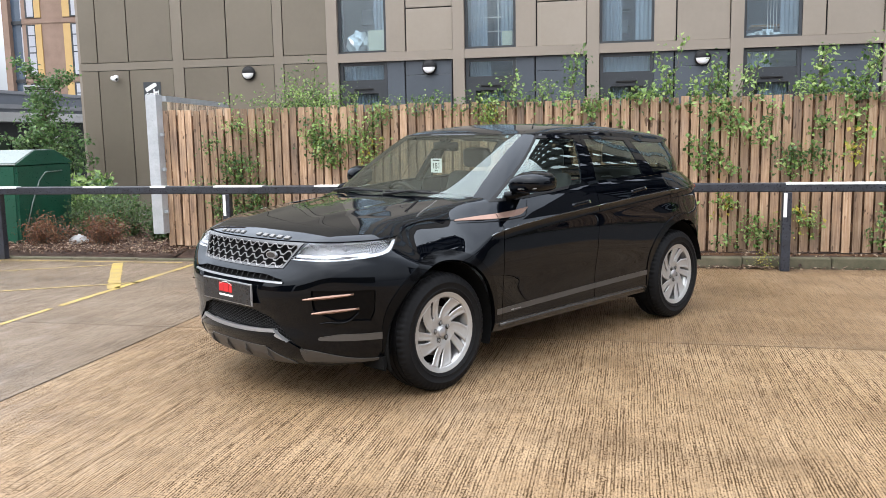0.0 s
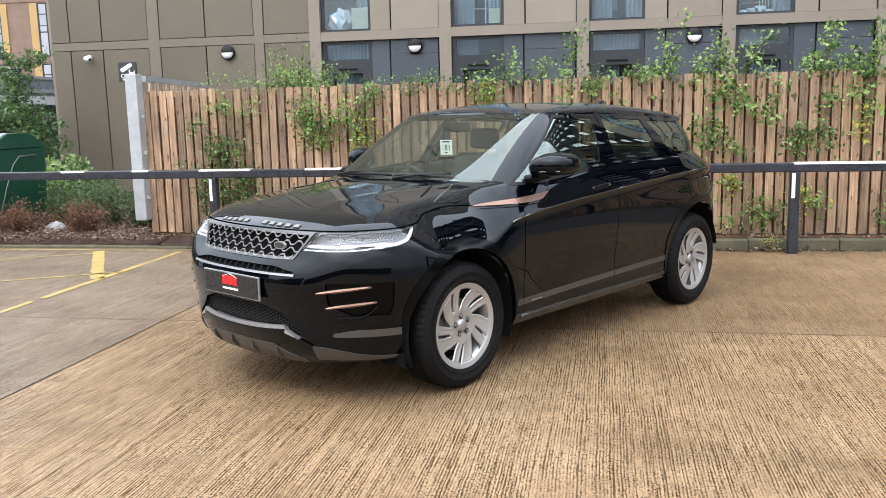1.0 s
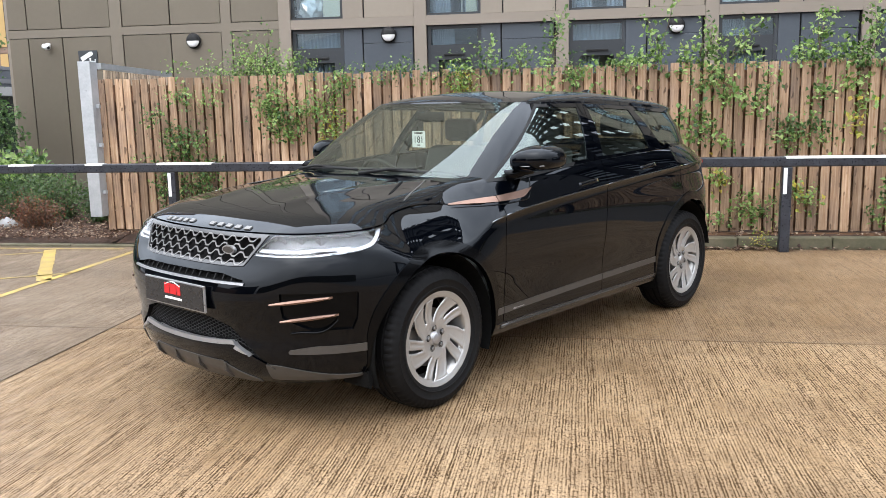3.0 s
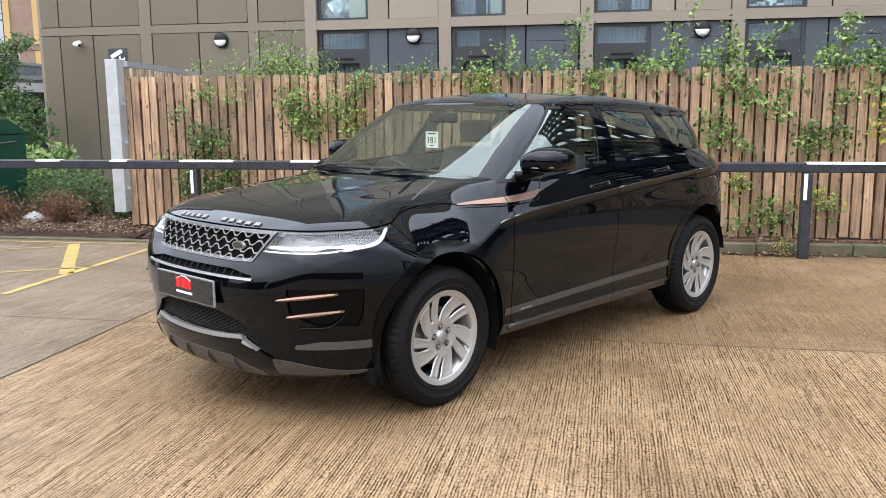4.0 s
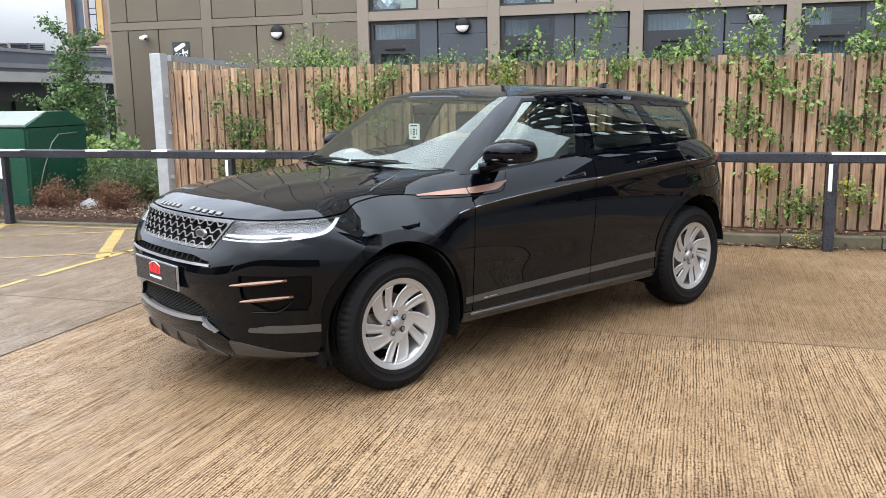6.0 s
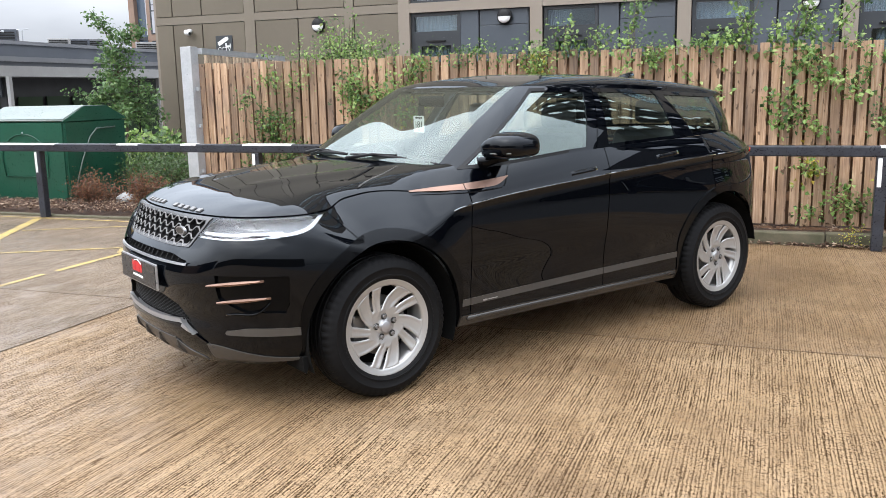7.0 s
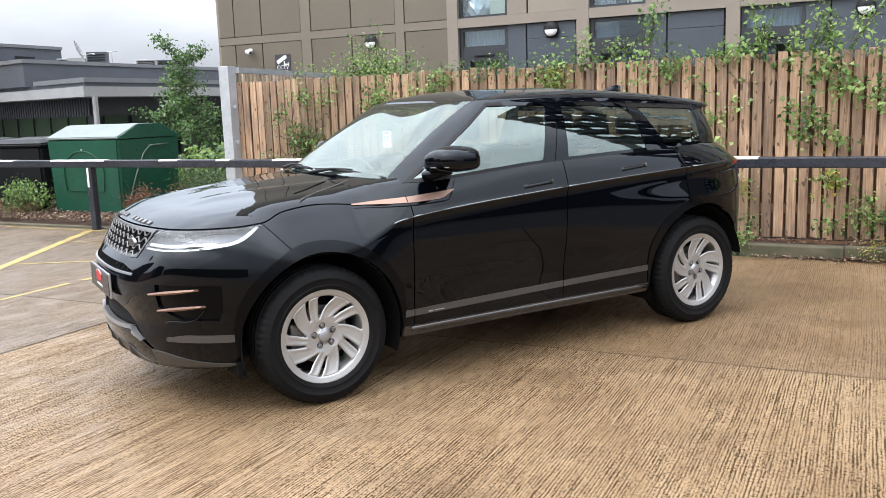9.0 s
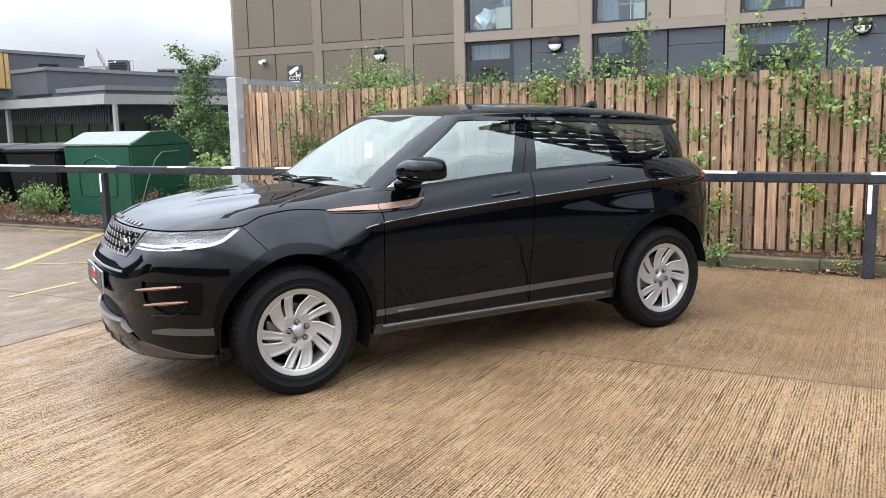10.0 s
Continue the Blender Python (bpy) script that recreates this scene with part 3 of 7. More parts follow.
wnum = 0
for k, x in enumerate(PIL):
    boxpart("pilaster", (x, x + 0.22, BY - 0.03, BY + 0.05, 0, TOP), BRONZE_T, wall_north)
    if k == len(PIL) - 1:
        break
    for s in range(NST):
        boxpart("band", (x + 0.222, x + 2.501, BY - 0.025, BY + 0.05, BAND0 + STOREY * s - 0.02, BAND1 + STOREY * s), BRONZE_T, wall_north)
    # ground floor: grey glazed door and fixed panels
    shared("cladding_panel", bay_low_a, wall_north, (x + 1.19, BY + 0.045, 0))
    shared("cladding_panel", bay_low_b, wall_north, (x + 1.56, BY + 0.045, 2.625))
    shared("cladding_panel", bay_low_c, wall_north, (x + 1.56, BY + 0.045, 0))
    door = tagged(new("door_%d" % (k + 1)), "anthracite glazed apartment door with a net curtain", "door", "apartment doors", "structure")
    bm = bmesh.new()
    window_frame(bm, x + 0.23, x + 1.185, 0.05, 2.895, BY + 0.05, 0.06)
    box(bm, x + 0.29, x + 1.125, BY + 0.055, BY + 0.12, 2.44, 2.56)
    box(bm, x + 0.29, x + 0.42, BY + 0.058, BY + 0.11, 0.11, 2.44)
    box(bm, x + 1.0, x + 1.125, BY + 0.058, BY + 0.11, 0.11, 2.44)
    box(bm, x + 0.42, x + 1.0, BY + 0.058, BY + 0.11, 2.30, 2.44)
    part("door_frame", bm, FRAME, door)
    boxpart("vent_hood", (x + 0.52, x + 0.90, BY + 0.02, BY + 0.058, 2.37, 2.40), GAPM, door, bev=0.006)
    boxpart("pane", (x + 0.42, x + 1.0, BY + 0.085, BY + 0.091, 0.2, 2.30), WINDOW, door).visible_shadow = False
    boxpart("pane", (x + 0.29, x + 1.125, BY + 0.085, BY + 0.091, 2.56, 2.84), WINDOW, door).visible_shadow = False
    bm = bmesh.new()
    curtain(bm, x + 0.40 + 0.1 * (k % 2), x + 1.0 - 0.25 * ((k + 1) % 3 == 0), 0.3, 2.28, BY + 0.2, 9)
    curtain(bm, x + 0.3, x + 1.1 - 0.4 * (k % 2), 2.5, 2.86, BY + 0.2, 11)
    part("curtain", bm, CURTAIN, door, "pale grey net curtain", True)
    for s in range(NST - 1):
        z0 = BAND1 + STOREY * s
        shared("cladding_panel", up_a, wall_north, (x + 1.19, BY + 0.02, z0 + 0.005))
        shared("cladding_panel", up_b, wall_north, (x + 1.59, BY + 0.02, z0 + 0.005))
        shared("cladding_panel", up_c, wall_north, (x + 1.59, BY + 0.02, z0 + 0.81))
        wnum += 1
        win = tagged(new("window_%d" % wnum), "tall grey-framed apartment window", "window", "apartment windows", "structure")
        bm = bmesh.new()
        window_frame(bm, x + 0.225, x + 1.185, z0 + 0.0, z0 + 2.76, BY + 0.05, 0.045)
        part("window_frame", bm, FRAME, win)
        boxpart("pane", (x + 0.265, x + 1.145, BY + 0.085, BY + 0.091, z0 + 0.04, z0 + 2.72), WINDOW, win).visible_shadow = False
        bm = bmesh.new()
        if (k + s) % 3 != 0:
            curtain(bm, x + 0.3, x + 0.62, z0 + 0.05, z0 + 2.5, BY + 0.3, 5)
        curtain(bm, x + 0.86, x + 1.16, z0 + 0.05, z0 + 2.5, BY + 0.32, 4)
        part("curtain", bm, CURTAIN, win, "pale drawn-back curtain", True)

# ---- the car ----
BLACK = paint("black_car_paint", (0.0004, 0.0006, 0.0012), 0.0, ior=1.5, ripple=0.0022)
GLOSSB = paint("gloss_black_trim", (0.0012, 0.0012, 0.0014), 0.02, ior=1.42, ripple=0.0)
# mirrors more than the body paint, for the bead that draws the crease's highlight
EDGEB = paint("highlight_bead_gloss", (0.0008, 0.0008, 0.001), 0.05, ior=2.3, ripple=0.0, face=0.0)
ARCHB = paint("black_arch_paint", (0.0016, 0.0016, 0.0018), 0.10, ior=1.42, ripple=0.0)
SATINB = surface("satin_black_plastic", (0.005, 0.005, 0.0055), (0.010, 0.010, 0.0105), 0.5, fine=120, bumpy=0.1, depth=0.001, spec=0.25)
LINER = surface("wheel_arch_liner", (0.003, 0.003, 0.003), (0.006, 0.006, 0.006), 0.9, spec=0.1)
RUBBER = surface("tyre_rubber", (0.0035, 0.0035, 0.004), (0.008, 0.008, 0.0082), 0.6, big=4, fine=90, bumpy=0.15, depth=0.001, spec=0.12)
SILVER = surface("silver_alloy", (0.37, 0.365, 0.355), (0.42, 0.415, 0.405), 0.34, 0.6, big=3, fine=9, bumpy=0.0, rvar=0.02)
SATINS = surface("satin_silver_trim", (0.34, 0.34, 0.35), (0.42, 0.42, 0.43), 0.32, 0.7, bumpy=0.01, rvar=0.05)
GREYT = surface("grey_trim_paint", (0.046, 0.042, 0.038), (0.060, 0.055, 0.050), 0.38, 0.2, bumpy=0.02, rvar=0.05)
GUNMETAL = surface("dark_silver_trim", (0.17, 0.165, 0.16), (0.21, 0.205, 0.20), 0.32, 0.6, bumpy=0.01, rvar=0.05)
SILLM = surface("dark_sill_paint", (0.075, 0.073, 0.071), (0.095, 0.092, 0.088), 0.17, 0.7, bumpy=0.01, rvar=0.04)
GRILLEF = surface("dark_satin_grille_frame", (0.09, 0.09, 0.092), (0.12, 0.12, 0.122), 0.24, 0.6, bumpy=0.0, rvar=0.03)
COPPER = surface("copper_trim", (0.20, 0.125, 0.095), (0.25, 0.16, 0.125), 0.34, 0.75, bumpy=0.01, rvar=0.04)
STEEL = surface("brake_steel", (0.16, 0.155, 0.15), (0.26, 0.25, 0.24), 0.4, 0.8)
CARGLASS = glass_mat("tinted_car_glass", (0.60, 0.68, 0.63), 0.15, (0.86, 1.0, 0.95))
SCREEN = glass_mat("windscreen_glass", (0.74, 0.82, 0.77), 0.095, (0.86, 0.96, 0.92))
PRIVACY = glass_mat("dark_privacy_glass", (0.40, 0.46, 0.42), 0.14, (0.86, 1.0, 0.95))
LENS = glass_mat("headlight_lens", (0.92, 0.94, 0.96), 0.05)
HLIN = surface("headlight_reflector", (0.045, 0.047, 0.052), (0.085, 0.088, 0.095), 0.28, 0.6, big=20, fine=60)
DRL = surface("white_light_guide", (0.55, 0.57, 0.60), (0.64, 0.66, 0.69), 0.25, bumpy=0.0)
REDL = surface("red_lamp_lens", (0.35, 0.01, 0.008), (0.5, 0.02, 0.012), 0.1, bumpy=0.0)
LEATHER = surface("dark_seat_leather", (0.040, 0.039, 0.036), (0.06, 0.057, 0.053), 0.6, fine=90, bumpy=0.02, depth=0.001)
DASH = surface("dark_dash_plastic", (0.032, 0.032, 0.031), (0.05, 0.049, 0.047), 0.75, fine=140, bumpy=0.02, depth=0.001, spec=0.25)
PLATEB = surface("black_plate_face", (0.012, 0.012, 0.013), (0.02, 0.02, 0.021), 0.3, bumpy=0.0)
PLATERED = flat("red_print", (0.55, 0.015, 0.02), 0.4)
PAPER = flat("white_paper", (0.78, 0.79, 0.78), 0.6)
INK = flat("black_ink", (0.01, 0.01, 0.01), 0.6)
MIRRORG = flat("mirror_glass", (0.85, 0.86, 0.87), 0.02, 1.0)


def spl(keys, x):
    """A smooth curve through (x, y) keys in rising x, flat beyond the ends."""
    if x <= keys[0][0]:
        return keys[0][1]
    if x >= keys[-1][0]:
        return keys[-1][1]
    i = 0
    while keys[i + 1][0] < x:
        i += 1
    (x0, y0), (x1, y1) = keys[i], keys[i + 1]
    h, d = x1 - x0, (y1 - y0) / (x1 - x0)

    def tangent(j):
        if j == 0 or j == len(keys) - 1:
            return d
        a = (keys[j][1] - keys[j - 1][1]) / (keys[j][0] - keys[j - 1][0])
        b = (keys[j + 1][1] - keys[j][1]) / (keys[j + 1][0] - keys[j][0])
        return 0.0 if a * b <= 0 else 2 * a * b / (a + b)

    m0, m1, t = tangent(i), tangent(i + 1), (x - x0) / h
    return y0 * (1 + 2 * t) * (1 - t) ** 2 + h * m0 * t * (1 - t) ** 2 + y1 * t * t * (3 - 2 * t) + h * m1 * t * t * (t - 1)


def smooth(a, b, x):
    t = min(1.0, max(0.0, (x - a) / (b - a)))
    return t * t * (3 - 2 * t)


def lerp(a, b, t):
    return a + (b - a) * t


# car axes: x ahead of the front axle, y to its left, z up
WB, AXLE_Z, TYRE_R, ARCH_F, ARCH_R = 2.69, 0.358, 0.360, 0.438, 0.450
XCF, XCR, NF, NR = 0.10, -2.55, 2.5, 2.85
K_FRONT = ((0.16, 0.74), (0.24, 0.80), (0.30, 0.845), (0.40, 0.868), (0.47, 0.862), (0.56, 0.878), (0.66, 0.892), (0.72, 0.880), (0.77, 0.850), (0.81, 0.818), (0.86, 0.790), (0.93, 0.757))
K_REAR = ((0.20, -3.30), (0.35, -3.42), (0.55, -3.455), (0.75, -3.48), (0.95, -3.51), (1.06, -3.485), (1.15, -3.42))
K_WIDE = ((0.16, 0.83), (0.24, 0.875), (0.30, 0.905), (0.345, 0.922), (0.42, 0.925), (0.55, 0.930), (0.70, 0.938), (0.85, 0.938), (0.98, 0.930), (1.1, 0.925))
K_ZS_FRONT = ((0, 0.925), (0.35, 0.905), (0.6, 0.862), (0.85, 0.812), (1.0, 0.76))
K_ZS_SIDE = ((-3.0, 1.075), (-2.54, 1.050), (-1.9, 1.02), (-1.38, 0.990), (-0.7, 0.942), (-0.45, 0.910), (-0.2, 0.80), (0.10, 0.76))
K_BONNET = ((-3.5, 1.19), (-3.0, 1.225), (-2.5, 1.27), (-1.6, 1.255), (-0.8, 1.19), (-0.45, 1.135), (-0.1, 1.105), (0.2, 1.078), (0.5, 1.036), (0.74, 0.978), (0.9, 0.94))
K_D = ((-3.0, 0.21), (-2.6, 0.15), (-0.7, 0.135), (-0.4, 0.25), (-0.2, 0.29), (0.1, 0.29))


def half_w(x, z):
    w = spl(K_WIDE, z)
    flare = math.exp(-(x / 0.48) ** 2) + math.exp(-((x + WB) / 0.50) ** 2)
    w += 0.028 * flare * smooth(0.25, 0.6, z) * (1 - smooth(0.82, 1.0, z))
    w -= 0.014 * math.exp(-((x + 1.35) / 0.7) ** 2) * math.exp(-((z - 0.52) / 0.16) ** 2)
    w -= 0.030 * smooth(-0.52, -0.15, x) * smooth(0.68, 0.95, z)
    zs = spl(K_ZS_SIDE, x)
    if x < -0.3:
        w += smooth(-0.3, -0.55, x) * (0.014 * math.exp(-max(0, zs - z) / 0.018))
    return w


def bonnet_z(x, y):
    b = smooth(-0.55, -0.2, x)
    ridge = 0.008 * b * (1 - smooth(0.25, 0.62, x)) * math.exp(-((abs(y) - (0.30 + 0.28 * max(0, 0.35 - x))) / 0.07) ** 2)
    return spl(K_BONNET, x) - (0.055 * b + 0.03 * (1 - b)) * (y / 0.8) ** 2 + ridge


K_CORNER = ((0.16, 0.74), (0.24, 0.80), (0.30, 0.845), (0.40, 0.868), (0.47, 0.862), (0.56, 0.878), (0.66, 0.892), (0.74, 0.892), (0.79, 0.885), (0.83, 0.868), (0.88, 0.825), (0.93, 0.780))


def nose(a, z):
    return lerp(spl(K_FRONT, z), spl(K_CORNER, z), smooth(0.07, 0.19, a))


def outline(s, z):
    a, sg = abs(s), (1 if s >= 0 else -1)
    if a < 0.36:
        t = a / 0.36 * math.pi / 2
        x = XCF + (nose(a, z) - XCF) * max(0.0, math.cos(t)) ** (2 / NF)
        y = half_w(XCF, z) * math.sin(t) ** (2 / NF)
    elif a < 0.8:
        x = lerp(XCF, XCR, (a - 0.36) / 0.44)
        y = half_w(x, z)
    else:
        t = (1 - a) / 0.2 * math.pi / 2
        x = XCR + (spl(K_REAR, z) - XCR) * max(0.0, math.cos(t)) ** (2 / NR)
        y = (half_w(XCR, z) - 0.05 * math.cos(t) * smooth(0.6, 1.1, z)) * math.sin(t) ** (2 / NR)
    return x, y * sg


def shoulder(s):
    a = abs(s)
    if a < 0.36:
        q = a / 0.36
        return spl(K_ZS_FRONT, q), spl(((0, 0.17), (0.6, 0.26), (1, 0.29)), q), spl(((0, 0.235), (0.55, 0.25), (0.85, 0.285), (1, 0.25)), q)
    x = lerp(XCF, XCR, (a - 0.36) / 0.44) if a < 0.8 else -3.0
    return (spl(K_ZS_SIDE, x) if a < 0.8 else lerp(spl(K_ZS_SIDE, XCR), 1.055, smooth(0.8, 0.95, a))), spl(K_D, x), lerp(0.278, 0.42, smooth(0.80, 0.812, a))


LEDGE = 0.006


def tub(s, v):
    zs, D, zb = shoulder(s)
    if v <= 0.62:
        z = zb + (zs - zb) * v / 0.62
        x, y = outline(s, z)
        return x, y, z
    x0, y0 = outline(s, zs)
    qx = min(max(x0, -2.6), XCF)
    L = math.hypot(x0 - qx, y0)
    q = (v - 0.62) / 0.38
    d = L * (0.18 * q + 0.82 * q * q)
    k = 1 - d / L
    x, y = qx + k * (x0 - qx), y0 * k
    top = bonnet_z(x, y)
    if d < D:
        k = smooth(-0.40, -0.56, x0)
        if k > 0:
            # a narrow ledge makes the crease that runs along the doors
            e = LEDGE * k * (1 - smooth(-2.9, -3.1, x0))
            if e and d < e:
                return x, y, zs + 1.5 * d
            c = max(0.0, 1 - (d - e) / (D - e))
            rise = lerp(lerp(math.sqrt(max(0.0, 1 - c * c)), 1 - c ** 1.35, 0.85), 1 - c ** 1.9, k)
            return x, y, zs + 1.5 * e + (top - zs - 1.5 * e) * rise
        # over the front wheel the wing starts to lean in right above the arch
        c, w = 1 - d / D, 0.85 * smooth(0.27, 0.35, abs(s))
        return x, y, zs + (top - zs) * lerp(math.sqrt(max(0.0, 1 - c * c)), 1 - c ** 1.35, w)
    return x, y, top


G_BASE = ((-3.45, 0.68), (-3.0, 0.765), (-2.4, 0.825), (-1.5, 0.862), (-0.8, 0.868))
G_TOP = ((-3.3, 0.53), (-2.9, 0.58), (-2.3, 0.632), (-1.6, 0.664), (-1.1, 0.668))
G_ZB = ((-3.45, 1.175), (-3.0, 1.188), (-2.3, 1.172), (-1.45, 1.146), (-0.6, 1.094), (-0.33, 1.09))
G_ZT = ((-3.3, 1.424), (-3.2, 1.436), (-2.9, 1.452), (-2.4, 1.476), (-1.9, 1.500), (-1.5, 1.512), (-1.03, 1.520))
G_ROOF = ((-3.33, 1.462), (-3.22, 1.482), (-2.9, 1.528), (-2.4, 1.574), (-1.9, 1.598), (-1.5, 1.596), (-1.2, 1.574), (-1.0, 1.538))


def cabin(s, v):
    a, sg = abs(s), (1 if s >= 0 else -1)
    t = min(1.0, v / 0.55)
    xc, xf, n = lerp(-0.9, -1.6, t), lerp(-0.33, -1.03, t) - 0.03 * math.sin(math.pi * t) * 0, lerp(2.8, 4.8, t)
    xr, xrc, nr = spl(((0, -3.33), (0.5, -3.265), (0.86, -3.23), (1, -3.33)), t), -2.6, lerp(3.4, 5.5, t)

    def gw(x):
        return lerp(spl(G_BASE, x), spl(G_TOP, x), t) + 0.020 * math.sin(math.pi * t)

    if a < 0.4:
        th = a / 0.4 * math.pi / 2
        x, y = xc + (xf - xc) * max(0.0, math.cos(th)) ** (2 / n), gw(xc) * math.sin(th) ** (2 / n)
    elif a < 0.8:
        x = lerp(xc, xrc, (a - 0.4) / 0.4)
        y = gw(x)
    else:
        th = (1 - a) / 0.2 * math.pi / 2
        x, y = xrc + (xr - xrc) * max(0.0, math.cos(th)) ** (2 / nr), gw(xrc) * (1 - lerp(0.17, 0.13, t) * math.cos(th)) * math.sin(th) ** (2 / nr)
    z = lerp(spl(G_ZB, x), spl(G_ZT, x), t) - 0.004 * math.sin(math.pi * t) * smooth(0.35, 0.0, a)
    if v <= 0.55:
        return x, y * sg, z
    q = (v - 0.55) / 0.45
    qx = min(max(x, -2.6), -1.6)
    L = math.hypot(x - qx, y)
    d = L * (0.25 * q + 0.75 * q * q)
    k = 1 - d / L
    X, Y = qx + k * (x - qx), y * k
    top = spl(G_ROOF, X) - 0.045 * (Y / 0.66) ** 2
    if d < 0.11:
        return X, Y * sg, top - (top - z) * (1 - math.sqrt(max(0.0, 1 - (1 - d / 0.11) ** 2)))
    return X, Y * sg, top


class Shell:
    """A sheet over (s, v) that can be cut along curves on the finished surface and split into panels."""

    def __init__(self, fn, ns, nv, s0=-1.0, s1=1.0):
        self.fn, self.bm, self.pos = fn, bmesh.new(), {}
        g = [[self.add(lerp(s0, s1, i / ns), j / nv) for j in range(nv + 1)] for i in range(ns + 1)]
        for i in range(ns):
            for j in range(nv):
                self.bm.faces.new((g[i][j], g[i + 1][j], g[i + 1][j + 1], g[i][j + 1]))

    def add(self, s, v):
        vert = self.bm.verts.new((s, v, 0))
        self.pos[vert] = self.fn(s, v)
        return vert

    def cut(self, f):
        val = {v: f(*self.pos[v]) for v in self.bm.verts}
        for v, k in val.items():
            if abs(k) < 2e-4:
                val[v] = 0.0
        for e in [e for e in self.bm.edges if val[e.verts[0]] * val[e.verts[1]] < 0]:
            a, b = e.verts
            lo, hi, fl = 0.0, 1.0, val[a]
            ca, cb = a.co.copy(), b.co.copy()
            for _ in range(9):
                m = (lo + hi) / 2
                c = ca.lerp(cb, m)
                if f(*self.fn(c.x, c.y)) * fl > 0:
                    lo = m
                else:
                    hi = m
            m = (lo + hi) / 2
            _, nv = bmesh.utils.edge_split(e, a, m)
            nv.co = ca.lerp(cb, m)
            self.pos[nv], val[nv] = self.fn(nv.co.x, nv.co.y), 0.0
        bmesh.ops.connect_verts(self.bm, verts=[v for v in self.bm.verts if val[v] == 0.0])

    def split(self, name_of):
        """Faces by the name that name_of(x, y, z) gives; None drops a face."""
        out = {}
        for f in self.bm.faces:
            c = f.calc_center_median()
            k = name_of(*self.fn(c.x, c.y))
            if k:
                out.setdefault(k, []).append(f)
        return out

    def mesh(self, faces, lift=0.0, rim=0.012):
        bm, made = bmesh.new(), {}
        for f in faces:
            vs = []
            for v in f.verts:
                if v not in made:
                    made[v] = bm.verts.new(self.pos[v])
                vs.append(made[v])
            try:
                bm.faces.new(vs)
            except ValueError:
                pass
        bmesh.ops.remove_doubles(bm, verts=bm.verts, dist=2e-5)
        bmesh.ops.dissolve_degenerate(bm, edges=bm.edges, dist=2e-5)
        bm.normal_update()
        c = Vector((-1.4, 0, 0.7))
        if sum((f.calc_center_median() - c).dot(f.normal) * f.calc_area() for f in bm.faces) < 0:
            bmesh.ops.reverse_faces(bm, faces=bm.faces)
            bm.normal_update()
        if lift:
            for v, nrm in [(v, v.normal.copy()) for v in bm.verts]:
                v.co += nrm * lift
        edge = [e for e in bm.edges if e.is_boundary]
        if rim and edge:
            inner = {v: bm.verts.new(v.co - v.normal * rim) for e in edge for v in e.verts}
            for e in edge:
                lp = e.link_loops[0]
                a, b = lp.vert, lp.link_loop_next.vert
                f = bm.faces.new((b, a, inner[a], inner[b]))
        return bm


def panel(name, shell, faces, material, parent, label="", lift=0.0, rim=0.012):
    bm = shell.mesh(faces, lift, rim)
    me = bpy.data.meshes.new(name)
    bm.to_mesh(me)
    bm.free()
    me.materials.append(material)
    me.polygons.foreach_set("use_smooth", [True] * len(me.polygons))
    me.set_sharp_from_angle(angle=radians(38))
    ob = new(name, me)
    ob.parent = parent
    return tagged(ob, label)


CAR_AT, CAR_TURN = (-0.756, 5.477, 0.0), -122.48
car = thing("car", "glossy black compact luxury SUV with silver alloy wheels parked on concrete", "car", CAR_AT, CAR_TURN)

GAP = 0.0030
K_SHUT = ((-0.52, 1.03), (-0.41, 0.992), (-0.06, 1.016), (0.12, 0.998), (0.254, 0.957), (0.5, 0.948), (0.70, 0.942), (0.80, 0.944))
K_HLLOW = ((0.254, 0.952), (0.33, 0.915), (0.40, 0.885), (0.48, 0.867), (0.62, 0.853), (0.765, 0.845), (0.80, 0.842))


def arch(x, z, cx, r):
    if z >= AXLE_Z:
        return math.hypot(x - cx, z - AXLE_Z) - r
    return abs(x - cx) - r - 0.02 * (AXLE_Z - z)


def arch_band(z):
    return 0.010 + 0.045 * smooth(0.30, 0.62, z)


def f_shut(x, y, z):
    return z - spl(K_SHUT, x)


def f_wing(x, y, z):
    return x - 0.25 + 0.8 * (0.945 - z)


def f_door(x, y, z):
    return x + 0.515 + 0.055 * max(0, z - 0.8)


def f_mid(x, y, z):
    return x + 1.536 + 0.053 * (z - 0.295)


def f_rear(x, y, z):
    return x + 2.56


def f_corner(x, y, z):
    return x + 3.085 + 0.02 * (z - 0.8)


def f_sill(x, y, z):
    return z - 0.338


def f_belt(x, y, z):
    return z - spl(G_ZB, x) - 0.002


def f_cowl(x, y, z):
    return x + 0.37 + 0.15 * (y / 0.67) ** 2


def f_hl(x, y, z):
    """Inside the headlight when above zero."""
    return min(z - spl(K_HLLOW, x), spl(K_SHUT, x) - 0.006 - z, abs(y) - 0.452 - 0.9 * (z - 0.847), x - 0.262)


def f_grille(x, y, z):
    return min(0.425 + 0.58 * (z - 0.80) - abs(y), z - 0.792 - 0.05 * max(0, abs(y) - 0.33), 0.936 - z) if x > 0.4 else -1.0


def f_mesh(x, y, z):
    """The lower intake, from the centre out and down to its pointed ends."""
    a = abs(y)
    low = 0.432 - 0.55 * max(0, a - 0.38) + 0.02 * (a / 0.4) ** 2 * (a < 0.38)
    top = 0.552 - 0.04 * smooth(0.2, 0.4, a) - 0.85 * max(0, a - 0.36)
    return min(z - low, top - z, 0.585 - a) if x > 0.4 else -1.0


